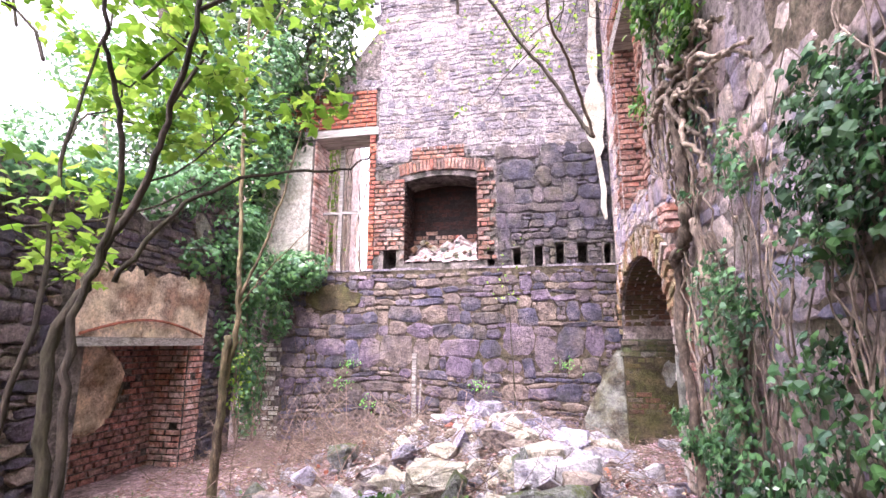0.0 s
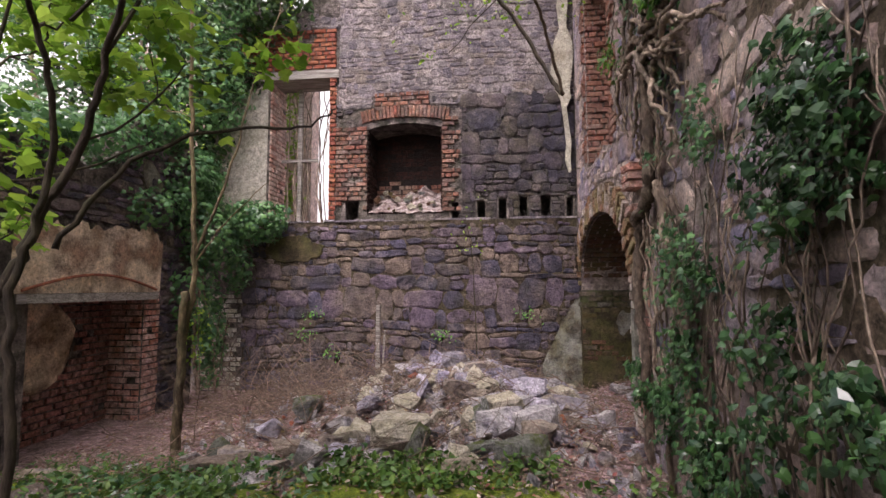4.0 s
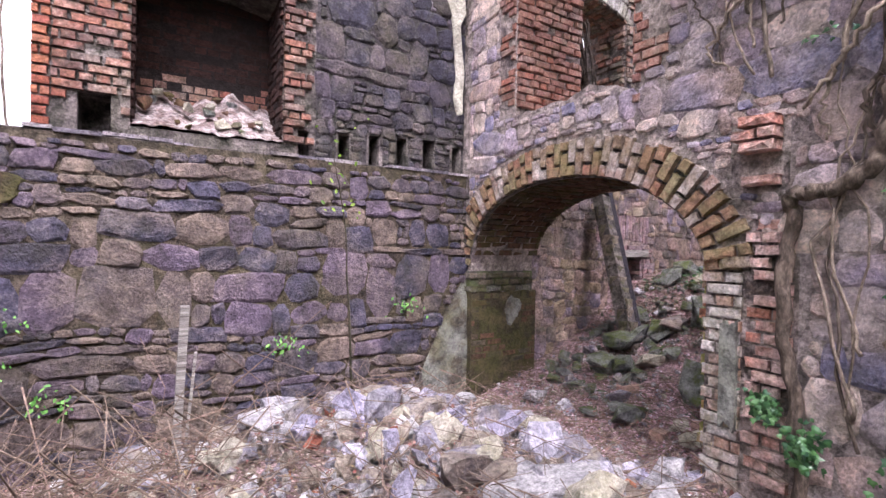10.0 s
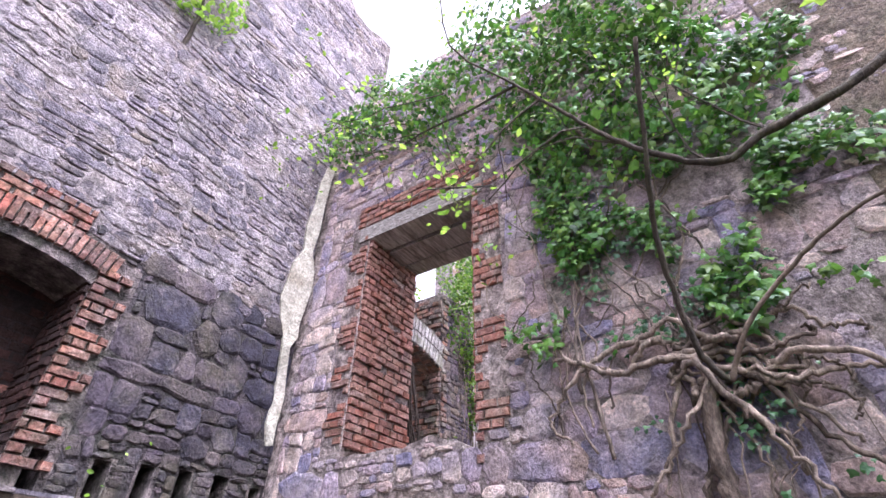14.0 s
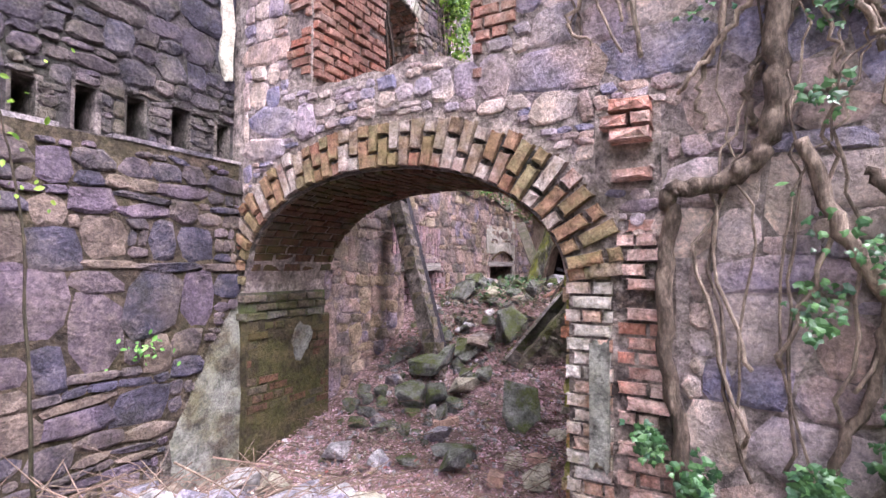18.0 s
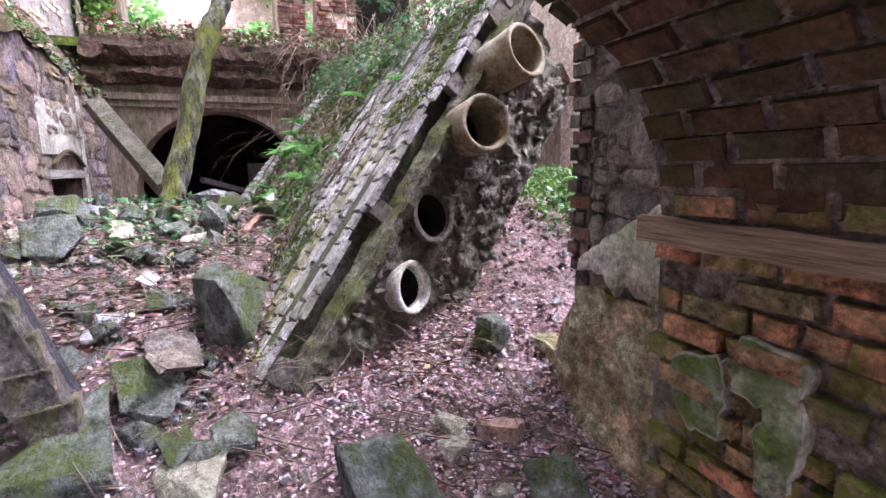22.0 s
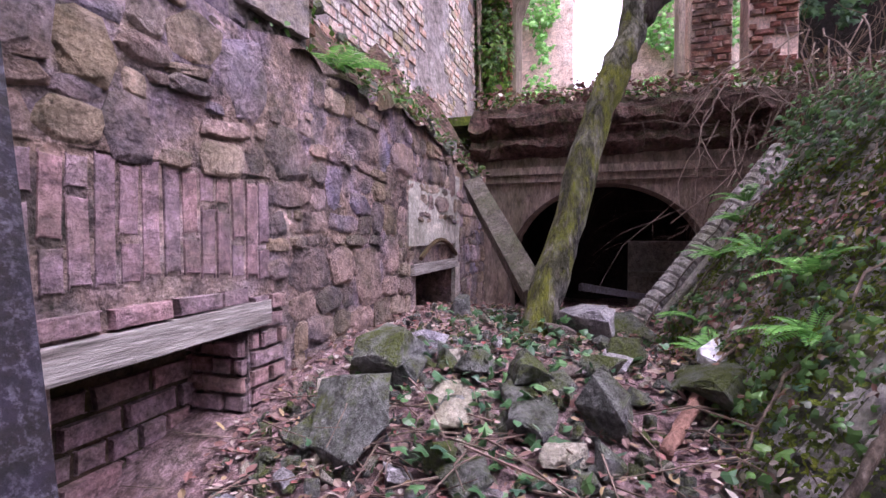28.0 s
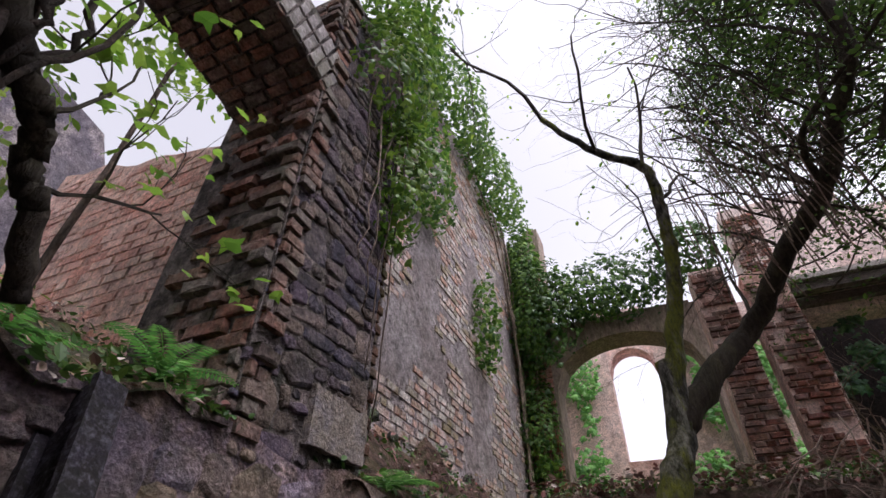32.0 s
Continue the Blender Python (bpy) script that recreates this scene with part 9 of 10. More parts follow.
ce = rubble_cells(fe, 2.2, NY, 0.1, 5.9, east_ok, 51, hs=(0.07, 0.23), ws=(0.14, 0.46), depth=(0.012, 0.028), big=0.15)
ce2 = rubble_cells(fe, 2.2, NY, 5.9, 9.2, east_ok, 52, hs=(0.07, 0.17), ws=(0.12, 0.34), depth=(0.008, 0.030)) + rubble_cells(fe, -2.4, 2.2, 0.0, 8.0, east_ok, 53, hs=(0.07, 0.18), ws=(0.14, 0.40), depth=(0.006, 0.022))
mortar_face(east_wall, fe, 2.4, NY, 0.0, 6.0, lambda u, v: east_ok(u, v) or (u < 4.1 and v < 8), M_BED_EAST, 9.0, 0.03, -0.007, 0.013)
mortar_face(east_wall, fe, 2.4, NY, 6.0, 9.0, east_ok, M_BED_EAST, 10.0, 0.06)
mortar_face(east_wall, fe, -2.4, 2.4, 0.0, 8.0, lambda u, v: v < top_east(u) - 0.04, M_BED_BROWN, 11.0, 0.045, 0.012, 0.018)
lay(east_wall, ce, M_EAST, "stone", 300, (1.17, 4.6, 2.6), 61)
g = Geo()
lay(east_wall, ce2, M_EAST, "stone", 0, None, 62, "upper_stone")

# ---- stones and bricks of the north wall ----
fn = frame_of((0, NY, 0), (1, 0, 0), (0, -1, 0))
fu = frame_of((0, NU, 0), (1, 0, 0), (0, -1, 0))


def fillet(u):
    return 0.45 + 1.12 * ease(0.45, 1.17, u) ** 0.9


def north_ok(u, v):
    if ((u + 3.30) / 0.40) ** 2 + ((v - 2.32) / 0.20) ** 2 < 1:
        return False
    if u > 0.55 and v < fillet(u) - 0.06 + 0.06 * fbm(u * 7, v * 5):
        return False
    return -4.12 < u < 1.16 and v < LEDGE - 0.05


cn = rubble_cells(fn, -4.15, 1.17, 0.05, LEDGE - 0.04, north_ok, 71, hs=(0.06, 0.22), ws=(0.14, 0.48), big=0.16, depth=(0.014, 0.034), gap=0.014)
mortar_face(lower_north, fn, -4.12, 1.16, 0.0, LEDGE - 0.01, lambda u, v: north_ok(u, min(v, LEDGE - 0.06)), M_BED_BUFF, 5.0)
M_BRICK_WHITE = surf("whitened_brick", ((0.55, 0.52, 0.48), (0.66, 0.63, 0.60), (0.42, 0.38, 0.33), (0.40, 0.26, 0.20)), rnd=0.6, contrast=0.6, moss=0.6, moss_cols=((0.14, 0.15, 0.03), (0.30, 0.30, 0.08)))
lay(lower_north, brick_cells(fn, -4.85, -4.10, 0.1, 1.64, lambda u, v: u < -4.18 + 0.08 * (int(v / 0.16) % 2), 78, missing=0.06, depth=(0.01, 0.035)), M_BRICK_WHITE, "brick", 120, None, 79, "white_brick")
lay(lower_north, cn, M_STONE, "stone", 300, (-0.6, 7.4, 1.6), 72)
g = Geo()
n = 24
n = 48
edge = [0.92 + 0.3 * fbm(1.6 * math.cos(2 * math.pi * i / n), 1.6 * math.sin(2 * math.pi * i / n), 4.0) for i in range(n)]
g.add([(-3.30 + 0.47 * edge[i] * math.cos(2 * math.pi * i / n), NY - 0.028, 2.32 + 0.25 * edge[i] * math.sin(2 * math.pi * i / n)) for i in range(n)] +
      [(-3.30 + 0.50 * edge[i] * math.cos(2 * math.pi * i / n), NY + 0.01, 2.32 + 0.27 * edge[i] * math.sin(2 * math.pi * i / n)) for i in range(n)],
      [tuple(range(n - 1, -1, -1))] + [(n + i, n + (i + 1) % n, (i + 1) % n, i) for i in range(n)])
part("plaster_patch", g, M_RENDER_MOSS, lower_north, "remnant of brown plaster")
g = Geo()
vs = []
for i in range(33):
    u = 0.60 + (1.18 - 0.60) * i / 32
    for j in range(13):
        f = j / 12
        z = 0.1 + (fillet(u) - 0.1) * f
        o = 0.035 * (1 - f) + 0.028 * min(1.0, (1 - f) * 6, (u - 0.60) * 8) + 0.018 * fbm(u * 5, z * 5) + 0.01 * fbm(u * 14, z * 14, 3)
        vs.append((u + 0.03 * fbm(u * 3, z * 4, 8) * (i < 6), NY - max(0.004, o) * (f < 1), z + 0.05 * fbm(u * 7, 1)))
g.add(vs, [(13 * i + j, 13 * i + 13 + j, 13 * i + 14 + j, 13 * i + 1 + j) for i in range(32) for j in range(12)])
part("render_fillet", g, M_PLASTER_OLD, lower_north, "grey lichened render broken off towards the floor", smooth=True)


def up_ok(u, v):
    if FX0 - 0.12 < u < FX1 + 0.30 and v < 4.32 or -2.66 < u < FX1 + 0.3 and FZ0 - 0.1 < v < 4.36 + 0.3 * math.cos((u + 1.5) * 1.1):
        return False
    if any(abs(u - c) < w / 2 + 0.01 and a - 0.05 < v < b + 0.01 for c, w, a, b in HOLES):
        return False
    if -3.80 < u < -2.62 and v < 5.2 or u < -2.6 and 5.15 < v < 6.0 or u < -3.78 and v < 5.2:
        return False
    if -2.0 < u < -1.1 and v < 4.8:
        return False
    return u > -4.7 and v < (7.28 if u > -2.6 else 6.6 - 0.3 * (u + 4))


cu = rubble_cells(fu, -4.7, 1.16, LEDGE + 0.03, 4.6, up_ok, 73, hs=(0.07, 0.21), ws=(0.12, 0.42), big=0.15, depth=(0.016, 0.036))
mortar_face(upper_north, fu, -2.6, 1.16, LEDGE + 0.02, 4.62, up_ok, M_BED_DARK, 6.0)
# paler joints and stones from here up: own colour plus painted brightness
mortar_face(upper_north, fu, -4.7, 1.16, 4.62, 7.26, up_ok, M_BED_PALE, 7.0, 0.05, 0.002, 0.009)
lay(upper_north, cu, M_SLATE, "stone", 260, (0.2, 7.5, 3.6), 74)
cu2 = rubble_cells(fu, -4.7, 1.16, 4.6, 7.28, up_ok, 75, hs=(0.07, 0.16), ws=(0.12, 0.34), big=0.06, depth=(0.010, 0.022))
f3 = frame_of((0, NU + 0.08, 0), (1, 0, 0), (0, -1, 0))
cu2 += rubble_cells(f3, -2.6, 1.9, 7.34, 12.6, lambda u, v: v < top_north(u) - 0.06, 76, hs=(0.07, 0.16), ws=(0.14, 0.38), big=0.06, depth=(0.010, 0.022))
mortar_face(upper_north, f3, -2.6, 1.9, 7.3, 12.6, lambda u, v: v < top_north(u) - 0.04, M_BED_PALE, 8.0, 0.06, 0.002, 0.009)
lay(upper_north, cu2, M_STONE_UP, "stone", 0, None, 77, "upper_stone")
# fireplace brickwork
M_BRICK_OLD = surf("worn_brick", ((0.13, 0.05, 0.045), (0.25, 0.085, 0.06), (0.11, 0.07, 0.065), (0.30, 0.13, 0.09), (0.19, 0.12, 0.11), (0.34, 0.22, 0.19)), rnd=0.6, scale=2, contrast=0.75, moss=0.2, lime=0.4)
hearth = thing("fireplace", "ruined wall fireplace with red brick jambs and a flat brick arch", "fireplace", (-1.5, NU, LEDGE))
b1 = brick_cells(fu, -2.64, FX0 + 0.01, 2.95, 4.30, lambda u, v: not (abs(u + 2.36) < 0.12 and v < 3.14), 81, missing=0.03)
b1 += brick_cells(fu, -2.0, -1.1, 4.56, 4.82, yes, 83, missing=0.05) + brick_cells(fu, -2.64, FX0 + 0.01, LEDGE + 0.03, 2.95, lambda u, v: abs(u + 2.36) > 0.22, 86)
b2 = brick_cells(fu, FX1 - 0.01, -0.60, 2.90, 4.42, lambda u, v: u < -0.70 + 0.09 * (int(v / 0.15) % 2), 82, missing=0.03, depth=(0.025, 0.06))
vous = []
for k in range(24):
    u = -2.2 + 1.4 * (k + 0.5) / 24
    lean = (u + 1.5) * 0.25
    vous.append(cell(fu, u + lean * 0.12, 4.46 + 0.08 * (1 - ((u + 1.5) / 0.7) ** 2), 0.052, 0.22, rng.uniform(0.025, 0.045), -lean))
lay(hearth, b1, M_BRICK_OLD, "brick", 200, None, 11)
lay(hearth, b2, M_BRICK_OLD, "brick", 120, None, 12)
lay(hearth, vous, M_BRICK_OLD, "brick", 60, None, 13, "arch_brick")
fb = frame_of((0, NU + 0.6, 0), (1, 0, 0), (0, -1, 0))
lay(hearth, brick_cells(fb, FX0, FX1, LEDGE + 0.1, 3.55, lambda u, v: v < 3.5 + 0.2 * fbm(u * 2, 3), 85, depth=(0.002, 0.008), gap=0.006), M_BRICK_OLD, "brick", 160, None, 44, "fireback_brick")
lay(hearth, brick_cells(fb, FX0, FX1, 3.55, 4.5, yes, 84, depth=(0.001, 0.006), gap=0.006), M_BRICK_SOOT_SHADE, "brick", 200, None, 14, "fireback_brick")
fl_ = frame_of((FX0, NU, 0), (0, 1, 0), (1, 0, 0))
fr_ = frame_of((FX1, NU, 0), (0, 1, 0), (-1, 0, 0))
lay(hearth, brick_cells(fl_, 0, 0.6, FZ0, 4.3, yes, 87) + brick_cells(fr_, 0, 0.6, FZ0, 4.3, yes, 88), M_BRICK_SOOT_SHADE, "brick", 150, None, 15, "reveal_brick")
g = Geo()
vs = []
for i in range(25):
    x = FX0 + (FX1 - FX0) * i / 24
    for j in range(9):
        y = NU - 0.02 + 0.62 * j / 8
        vs.append((x, y, FZ0 + 0.02 + 0.55 * (j / 8) ** 1.3 * (0.75 + 0.5 * fbm(x * 2, 1)) + 0.05 * fbm(x * 6, y * 6)))
g.add(vs, [(9 * i + j, 9 * i + 9 + j, 9 * i + 10 + j, 9 * i + 1 + j) for i in range(24) for j in range(8)])
part("hearth_rubble", g, surf("hearth_mortar", ((0.30, 0.23, 0.21), (0.52, 0.44, 0.42), (0.18, 0.12, 0.11), (0.42, 0.32, 0.29)), rnd=0.0, scale=8, mid=18, contrast=0.8, bump=1.0, dist=0.05), hearth, "sloping heap of pale mortar rubble")
for i in range(22):
    s = rng.uniform(0.05, 0.14)
    x = rng.uniform(FX0 + 0.1, FX1 - 0.1)
    ob = stone_at(x, NU + 0.02 + 0.5 * (i / 22), s, (M_ROCK_YEL, M_BRICK_DARK, M_ROCK_MOSS, M_BRICK_DARK)[i % 4], "broken stone lying in the fireplace", "rubble in the fireplace", z=FZ0 + 0.03 + 0.42 * (i / 22), rng=rng)
g = Geo()
curtain(g, "x", -4.72, -3.81, NU - 0.02, NU + 0.01, lambda x: LEDGE + 0.12 + 0.12 * fbm(x * 5, 1), lambda x: 5.0 + 0.15 * fbm(x * 5, 2), 24)
part("plaster_coat", g, M_PLASTER, upper_north, "grey plaster left beside the window")
# brick above and beside the window
window_w = thing("window_brickwork", "pink brick reveal and head of the tall window opening", "window surround", (-3.3, NU, LEDGE))
lay(window_w, brick_cells(fu, -4.4, -2.64, 5.32, 6.0, yes, 91, missing=0.06), M_BRICK, "brick", 150, None, 16)
lay(window_w, brick_cells(frame_of((-3.78, NU, 0), (0, 1, 0), (1, 0, 0)), 0.0, 0.6, LEDGE + 0.05, 5.15, yes, 92), M_BRICK_PINK, "brick", 150, None, 17)
lay(window_w, brick_cells(fu, -2.76, -2.63, LEDGE + 0.05, 5.2, yes, 93), M_BRICK, "brick", 80, None, 18)
g = Geo()
g.box(-4.0, -2.6, NU - 0.03, NU + 0.5, 5.16, 5.30)
part("timber_head", g, M_WOOD, window_w, "brown timber head")

# ---- west wall ----
fw = frame_of((WX, 0, 0), (0, 1, 0), (1, 0, 0))
door_ok = lambda u, v: not (3.95 < u < 6.0 and v < 2.45)
lay(west_wall, rubble_cells(fw, 0.0, 6.7, 0.0, 3.4, lambda u, v: door_ok(u, v) and v < west_top(u) - 0.1, 101, hs=(0.08, 0.2)), M_STONE, "stone", 160, (WX, 5, 1), 19)
M_PANEL = surf("stained_plaster", ((0.646, 0.448, 0.323), (0.85, 0.683, 0.521), (0.306, 0.199, 0.144), (0.719, 0.414, 0.287)), rnd=0.0, scale=2.5, mid=7, contrast=0.7, bump=0.6, moss=0.4, lime=0.4)
# dark brick, its tones also carrying the shade of the doorway recess
M_BRICK_BLOCK = surf("recess_dark_brick", ((0.186, 0.091, 0.086), (0.353, 0.151, 0.127), (0.26, 0.141, 0.127), (0.465, 0.241, 0.213)), rnd=0.6, scale=2.5, contrast=0.8, moss=0.25, lime=0.35, lime_col=(0.28, 0.20, 0.17))
blocked = thing("blocked_doorway", "bricked-up doorway with a plank lintel and stained render above", "doorway", (WX, 5.0, 0))
lay(blocked, brick_cells(frame_of((WX - 0.45, 0, 0), (0, 1, 0), (1, 0, 0)), 4.2, 5.76, 0.0, 1.6, lambda u, v: ((u - 4.75) / 0.4) ** 2 + ((v - 1.1) / 0.45) ** 2 > 1, 102), M_BRICK_BLOCK, "brick", 200, None, 20)
lay(blocked, brick_cells(fw, 5.74, 6.02, 0.0, 1.64, yes, 103) + brick_cells(frame_of((WX, 5.74, 0), (1, 0, 0), (0, -1, 0)), -0.45, 0.0, 0.0, 1.62, yes, 104), M_BRICK_QUOIN, "brick", 200, None, 21)
g = Geo()
g.box(WX - 0.4, WX + 0.10, 4.1, 5.88, 1.575, 1.665)
part("plank_lintel", g, M_WOOD, blocked, "grey weathered plank lintel")
g = Geo()
n = 60
g.add([(WX + 0.02, 4.0 + 2.0 * i / n, 1.67) for i in range(n + 1)] + [(WX + 0.045, 4.0 + 2.0 * i / n, 2.42 + 0.16 * fbm(i * 0.09, 3) + 0.06 * fbm(i * 0.5, 7)) for i in range(n + 1)], [(i, i + 1, n + 2 + i, n + 1 + i) for i in range(n)])
part("render_panel", g, M_PANEL, blocked, "water-stained render above the lintel")
g = Geo()
g.tube([(WX + 0.05, 4.1 + 1.8 * i / 16, 1.70 + 0.17 * math.sin(math.pi * i / 16)) for i in range(17)], [0.016] * 17, 5)
part("relieving_arch", g, M_BRICK, blocked, "thin relieving arch of brick edge")
g = Geo()
g.add([(WX - 0.42, 4.75 + 0.42 * math.cos(a) * (1 + 0.15 * math.sin(4 * a)), 1.1 + 0.48 * math.sin(a)) for a in (2 * math.pi * i / 20 for i in range(20))] + [(WX - 0.46, 4.75 + 0.46 * math.cos(a), 1.1 + 0.52 * math.sin(a)) for a in (2 * math.pi * i / 20 for i in range(20))], [tuple(range(20))] + [(i, 20 + i, 20 + (i + 1) % 20, (i + 1) % 20) for i in range(20)])
part("plaster_patch", g, M_PANEL, blocked, "remnant of plaster on the blocking")

# ---- court wall ----
fc = fn


def court_ok(u, v):
    if v > court_top(u) - 0.06 or u < EX + ET + 0.02:
        return False
    if DX0 - 0.12 < u < DX1 + 0.25 and v < 2.72 and v < 2.02 or NX0 - 0.1 < u < NX1 + 0.05 and v < 2.3:
        return False
    if abs(u - 3.98) < 0.09 and abs(v - 2.6) < 0.09 or abs(u - 4.6) < 0.18 and 2.8 < v < 3.1:
        return False
    if 3.30 < u < 4.42 and 2.0 < v < 2.44:
        return False
    return True


lay(court_wall, rubble_cells(fc, 2.1, 8.2, 0.4, 4.0, court_ok, 111, hs=(0.07, 0.18), ws=(0.14, 0.36), depth=(0.010, 0.034), big=0.14, gap=0.012), M_COURT, "stone", 300, (4.0, 7.4, 2.2), 22)
mortar_face(court_wall, fc, EX + ET + 0.03, 8.2, 0.4, 3.9, court_ok, M_COURT_BED, 12.0, 0.036, 0.003, 0.014)
soldier = []
for k in range(15):
    lo, c = 2.02 + 0.05 * math.sin(math.pi * (k + 0.5) / 15) + rng.uniform(-0.01, 0.01), rng.choice((0.13, 0.27, 0.41))
    for a, b in ((lo, lo + c), (lo + c + 0.01, 2.44)):
        if b - a > 0.06:
            soldier.append(cell(fc, 3.34 + 0.076 * k + rng.uniform(-0.004, 0.004), (a + b) / 2, 0.066, b - a, rng.uniform(0.004, 0.012), rng.gauss(0, 0.02)))
M_BRICK_MAUVE = surf("mauve_brick", ((0.339, 0.209, 0.218), (0.41, 0.247, 0.247), (0.277, 0.19, 0.218), (0.462, 0.323, 0.314)), rnd=0.5, contrast=0.7, moss=0.35)
lay(court_wall, soldier, M_BRICK_MAUVE, "brick", 60, None, 23)
lay(court_wall, brick_cells(fc, DX1, DX1 + 0.22, 0.9, 1.98, yes, 112) + brick_cells(frame_of((DX1, NY, 0), (0, 1, 0), (-1, 0, 0)), 0, 0.6, 0.8, 1.8, yes, 113), M_BRICK_MAUVE, "brick", 120, None, 24)
lay(court_wall, brick_cells(frame_of((0, NY + 0.30, 0), (1, 0, 0), (0, -1, 0)), DX0 - 0.3, DX1 + 0.02, 0.7, 1.72, yes, 114, bw=0.24, bh=0.10, missing=0.03), M_BRICK_MAUVE, "brick", 120, None, 25)
lint = thing("timber_lintel", "split grey timber lintel over the cellar opening", "lintel", (3.95, NY, 1.85))
g = Geo()
g.hexa([(x, y, z + 0.02 * math.sin(x * 9)) for z in (1.82, 1.92) for x, y in ((3.50, NY - 0.04), (4.40, NY - 0.04), (4.40, NY + 0.4), (3.50, NY + 0.4))])
part("beam", g, M_WOOD, lint)
lay(lint, brick_cells(fc, 3.48, 4.30, 1.93, 2.0, yes, 115, depth=(0.02, 0.04)), M_BRICK_MAUVE, "brick", 20, None, 26)
lint2 = thing("timber_lintel", "small plank lintel under a low brick relieving arch", "lintel", (6.6, NY, 1.9))
g = Geo()
g.box(NX0 - 0.1, NX1 + 0.02, NY - 0.03, NY + 0.4, 1.90, 1.98)
part("beam", g, M_WOOD, lint2)
g = Geo()
g.tube([(NX0 + 0.06 + 0.9 * i / 10, NY - 0.02, 2.02 + 0.14 * math.sin(math.pi * i / 10)) for i in range(11)], [0.02] * 11, 5)
part("relieving_arch", g, M_BRICK_DARK, lint2)
g = Geo()
g.box(NX1 - 0.02, NX1 + 0.12, NY - 0.02, NY + 0.02, 1.1, 2.75).box(5.95, 7.1, NY - 0.016, NY + 0.01, 2.12, 2.6)
part("plaster_strip", g, M_PLASTER, court_wall, "grey plaster remnant at the wall's end")

# ---- pier on the court wall ----
fp = frame_of((0, NY + 0.02, 0), (1, 0, 0), (0, -1, 0))
fpw = frame_of((3.86, NY + 0.02, 0), (0, 1, 0), (-1, 0, 0))
lay(pier, brick_cells(fpw, 0.0, 0.78, 3.05, 6.5, lambda u, v: u < 0.66 + 0.10 * (int(v / 0.17) % 2), 121, missing=0.12, depth=(0.005, 0.07), rough=0.03, bw=0.26, bh=0.085), M_BRICK_PIER, "brick", 260, (3.86, 7.5, 3.4), 27)
lay(pier, brick_cells(fp, 3.86, 4.02, 3.05, 6.5, yes, 122, missing=0.12, depth=(0.005, 0.05)), M_BRICK_PIER, "brick", 100, (3.86, 7.5, 3.4), 28)
lay(pier, rubble_cells(fp, 4.02, 4.76, 2.95, 6.5, lambda u, v: not (4.28 < u < 4.73 and 3.10 < v < 3.40), 123, hs=(0.06, 0.14), ws=(0.1, 0.3), depth=(0.008, 0.020)), M_STONE, "stone", 150, (3.86, 7.5, 3.4), 29)
lay(pier, brick_cells(frame_of((0, NY + 0.16, 0), (1, 0, 0), (0, -1, 0)), 4.76, 5.02, 3.05, 6.2, yes, 124), M_BRICK_DARK, "brick", 100, None, 30)
g = Geo()
curtain(g, "x", 4.28, 4.73, NY - 0.02, NY + 0.02, lambda x: 3.14 + 0.02 * fbm(x * 9, 1), lambda x: 3.40 + 0.02 * fbm(x * 9, 2), 10)
part("pale_block", g, M_ROCK, pier, "pale dressed stone block in the pier")
lay(pink_wall, brick_cells(frame_of((PX, 0, 0), (0, 1, 0), (-1, 0, 0)), NY + 0.80, 10.3, 3.0, 6.0, lambda u, v: v < pink_top(u) - 0.04, 125, bh=0.08, depth=(0.003, 0.012), gap=0.008), M_SALMON, "brick", 200, (3.9, 8.4, 4.2), 31)
fgm = frame_of((0, FRY, 0), (1, 0, 0), (0, -1, 0))
lay(fragment, brick_cells(fgm, 5.3, 10.9, 3.8, 9.7, lambda u, v: v < frag_top(u) - 0.05 and fbm(u * 1.1, v * 1.1, 3) > -0.12, 126, bw=0.25, bh=0.09, depth=(0.003, 0.020), missing=0.08), M_BRICK_MIX, "brick", 200, (8.5, 8.2, 5.0), 32)

# ---- stub wall beside the arch ----
M_STONE_DK = surf("dark_stone", ((0.153, 0.126, 0.126), (0.261, 0.216, 0.203), (0.378, 0.306, 0.252), (0.198, 0.167, 0.167), (0.432, 0.252, 0.162)), rnd=0.5, scale=2.0, contrast=0.6, bump=1.0, dist=0.06, moss=0.25)
fs1 = frame_of((0, 4.32, 0), (1, 0, 0), (0, 1, 0))
fs2 = frame_of((2.70, 0, 0), (0, 1, 0), (1, 0, 0))
lay(stub_wall, rubble_cells(fs1, 1.84, 2.60, 1.3, 3.7, yes, 131, hs=(0.09, 0.17), ws=(0.18, 0.42), depth=(0.014, 0.026)), M_STONE_DK, "stone", 120, None, 32)
lay(stub_wall, brick_cells(fs1, 2.58, 2.76, 1.42, 3.6, yes, 133, bw=0.16, missing=0.1, rough=0.03), M_BRICK_PIER, "brick", 60, None, 41, "quoin_brick")
lay(stub_wall, brick_cells(fs2, 3.72, 4.32, 1.3, 3.6, yes, 132, missing=0.2, depth=(0.02, 0.10), rough=0.05), M_BRICK_PIER, "brick", 140, None, 33)
g = Geo()
vs = []
for i in range(25):
    x = 1.95 + 0.68 * i / 24
    hi, lo = 1.86 - 0.36 * (i / 24) ** 1.2 + 0.03 * fbm(i * 0.5, 1), 1.36 + 0.09 * fbm(i * 0.35, 2) + 0.1 * i / 24
    vs += [(x, 4.33, hi + 0.015)] + [(x, 4.368 + 0.012 * fbm(x * 6, k), hi + (lo - hi) * k / 3) for k in range(4)] + [(x, 4.33, lo - 0.01)]
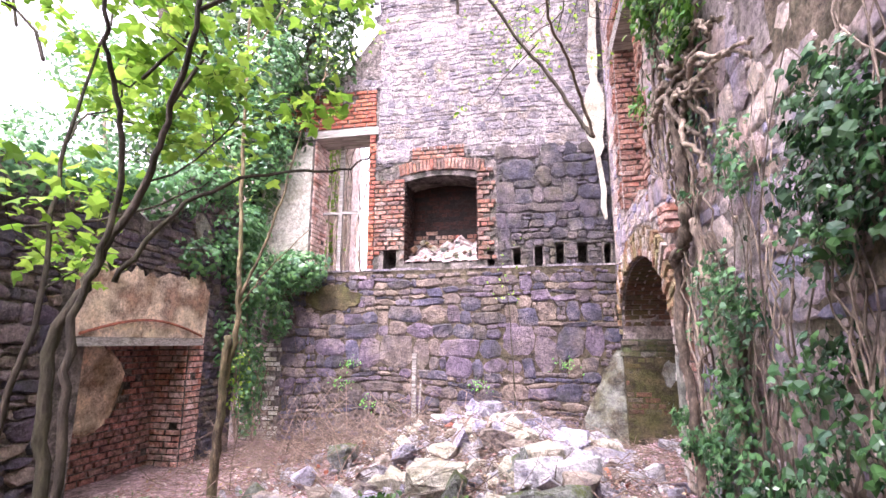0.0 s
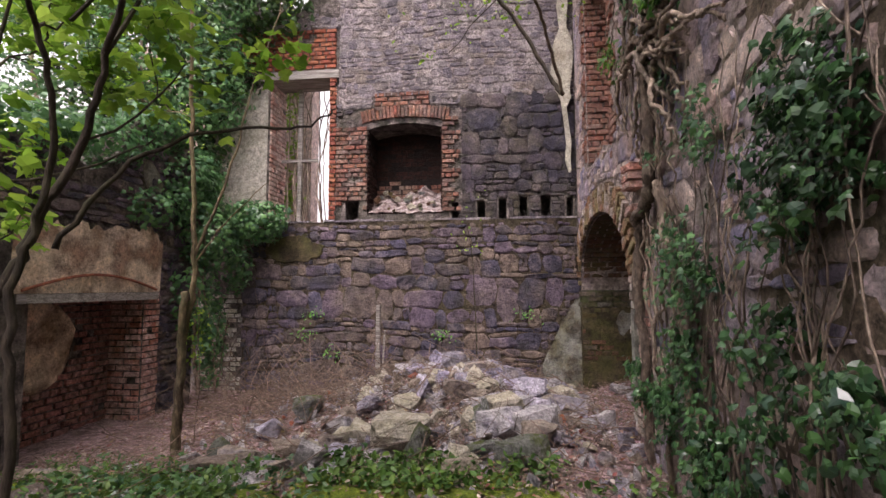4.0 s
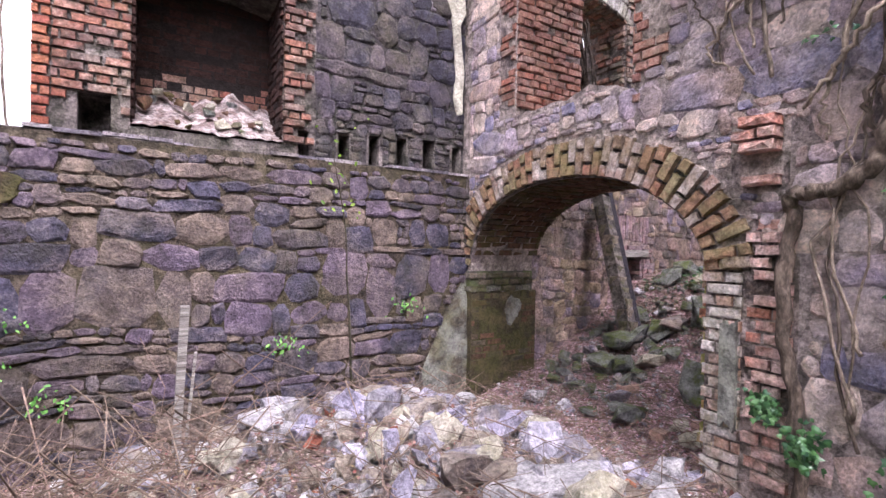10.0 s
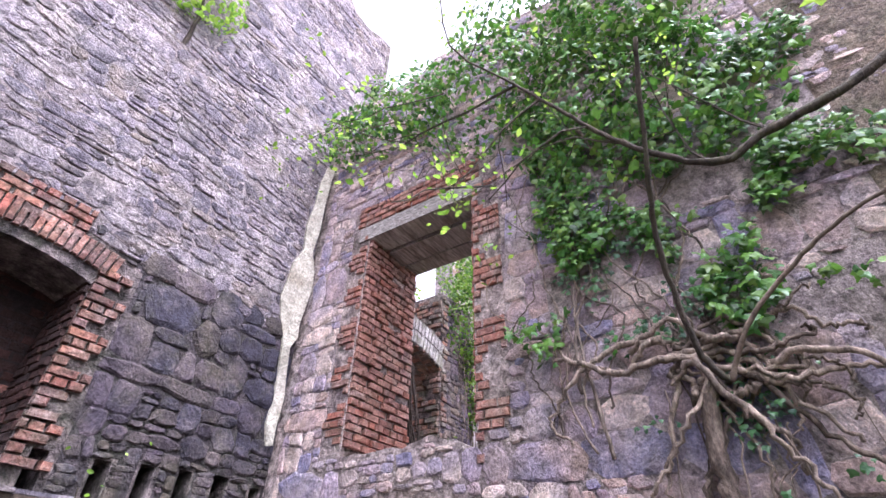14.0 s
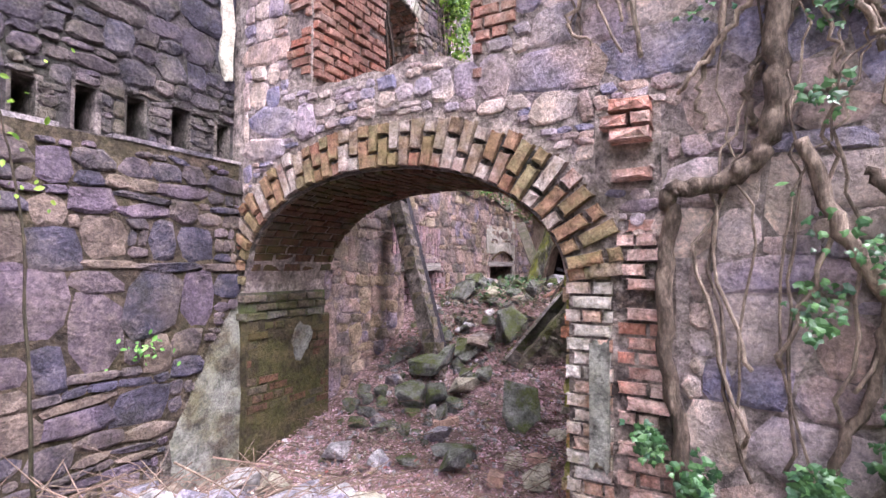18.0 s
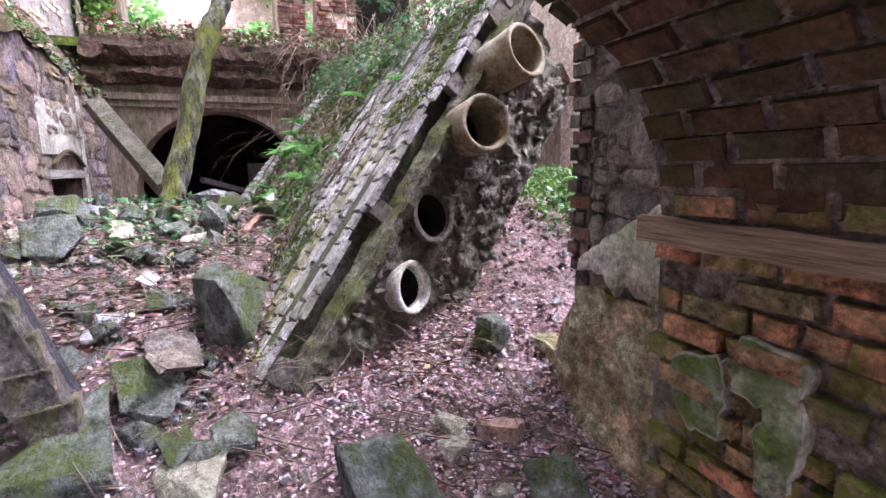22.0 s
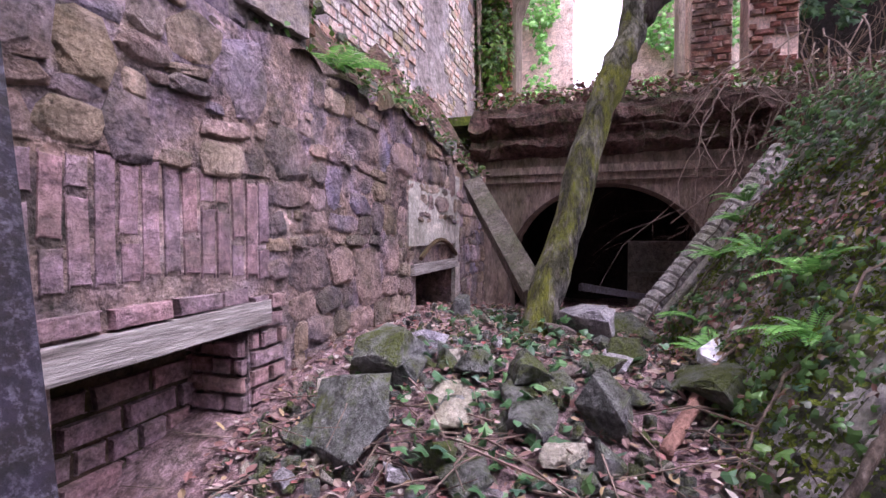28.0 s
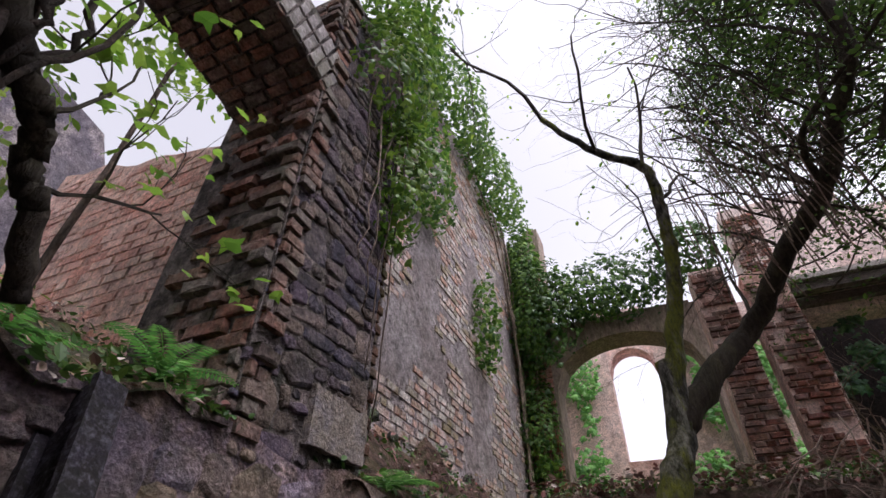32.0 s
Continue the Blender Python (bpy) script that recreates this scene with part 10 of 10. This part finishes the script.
g.add(vs, [(6 * i + k, 6 * i + 6 + k, 6 * i + 7 + k, 6 * i + k + 1) for i in range(24) for k in range(5)])
part("plaster_patch", g, M_SCAR, stub_wall, "pale fallen-edged plaster patch", smooth=True)
g = Geo()
vs = []
for i in range(41):
    x = 1.84 + 1.75 * i / 40
    for j in range(11):
        z = 0.3 + (1.37 - 0.40 * ease(2.62, 2.8, x) - 0.3) * j / 10
        vs.append((x, 4.36 + 0.10 * (1 - j / 10) + 0.05 * fbm(x * 3, z * 3) + 0.025 * fbm(x * 10, z * 10, 2), z + 0.03 * fbm(x * 5, 1) * (j / 10)))
    vs.append((x, 4.05, 1.36 - 0.40 * ease(2.62, 2.8, x)))
g.add(vs, [(12 * i + j, 12 * i + 12 + j, 12 * i + 13 + j, 12 * i + j + 1) for i in range(40) for j in range(11)])
part("rubble_footing", g, M_FOOTING, stub_wall, "crumbling mossy rubble footing")

# ---- upper floor brickwork ----
fx = frame_of((XA, 0, 0), (0, 1, 0), (-1, 0, 0))
lay(cross_arch, brick_cells(fx, 7.6, 10.3, 3.7, 9.6, lambda u, v: v < 9.0 + 0.4 * fbm(u, 3), 141, bw=0.26, bh=0.10, missing=0.12, depth=(0.005, 0.05)), M_BRICK_SUR, "brick", 160, None, 34)
fsl = frame_of((9.1, 0, 0), (0, 1, 0), (-1, 0, 0))
lay(slot_piers, brick_cells(fsl, 4.08, 4.56, 3.65, 6.3, yes, 142, missing=0.15, depth=(0.01, 0.07)) + brick_cells(fsl, 4.72, 5.15, 3.65, 6.5, yes, 143, missing=0.12, depth=(0.01, 0.06)), M_BRICK_OLD, "brick", 200, None, 35)
lay(plaster_wall, brick_cells(fx, 2.0, 2.2, 3.7, 6.6, yes, 144) + brick_cells(fx, 3.5, 4.05, 3.7, 8.8, yes, 145, missing=0.15, depth=(0.01, 0.06)), M_BRICK_OLD, "brick", 160, None, 36)
fg = frame_of((0, GY, 0), (1, 0, 0), (0, 1, 0))
lay(garden_wall, brick_cells(fg, 2.6, 6.5, 1.0, 4.8, lambda u, v: not (3.8 < u < 5.1 and v < 2.8) and not (3.8 < u < 4.5 and 3.6 < v < 4.2) and fbm(u * 1.2, v * 1.2, 6) > -0.02, 146, depth=(0.003, 0.014), gap=0.008), M_BRICK_PINK, "brick", 160, (4.4, 0.5, 2.5), 37)
g = Geo()
g.box(3.6, 5.1, GY - 0.02, GY + 0.08, 2.50, 2.74)
part("stone_lintel", g, M_PLASTER, garden_wall, "pale stone lintel")
g = Geo()
g.box(4.40, 4.46, GY - 0.12, GY - 0.02, 1.0, 2.5)
part("door_post", g, M_DARKWOOD, garden_wall, "weathered door post")
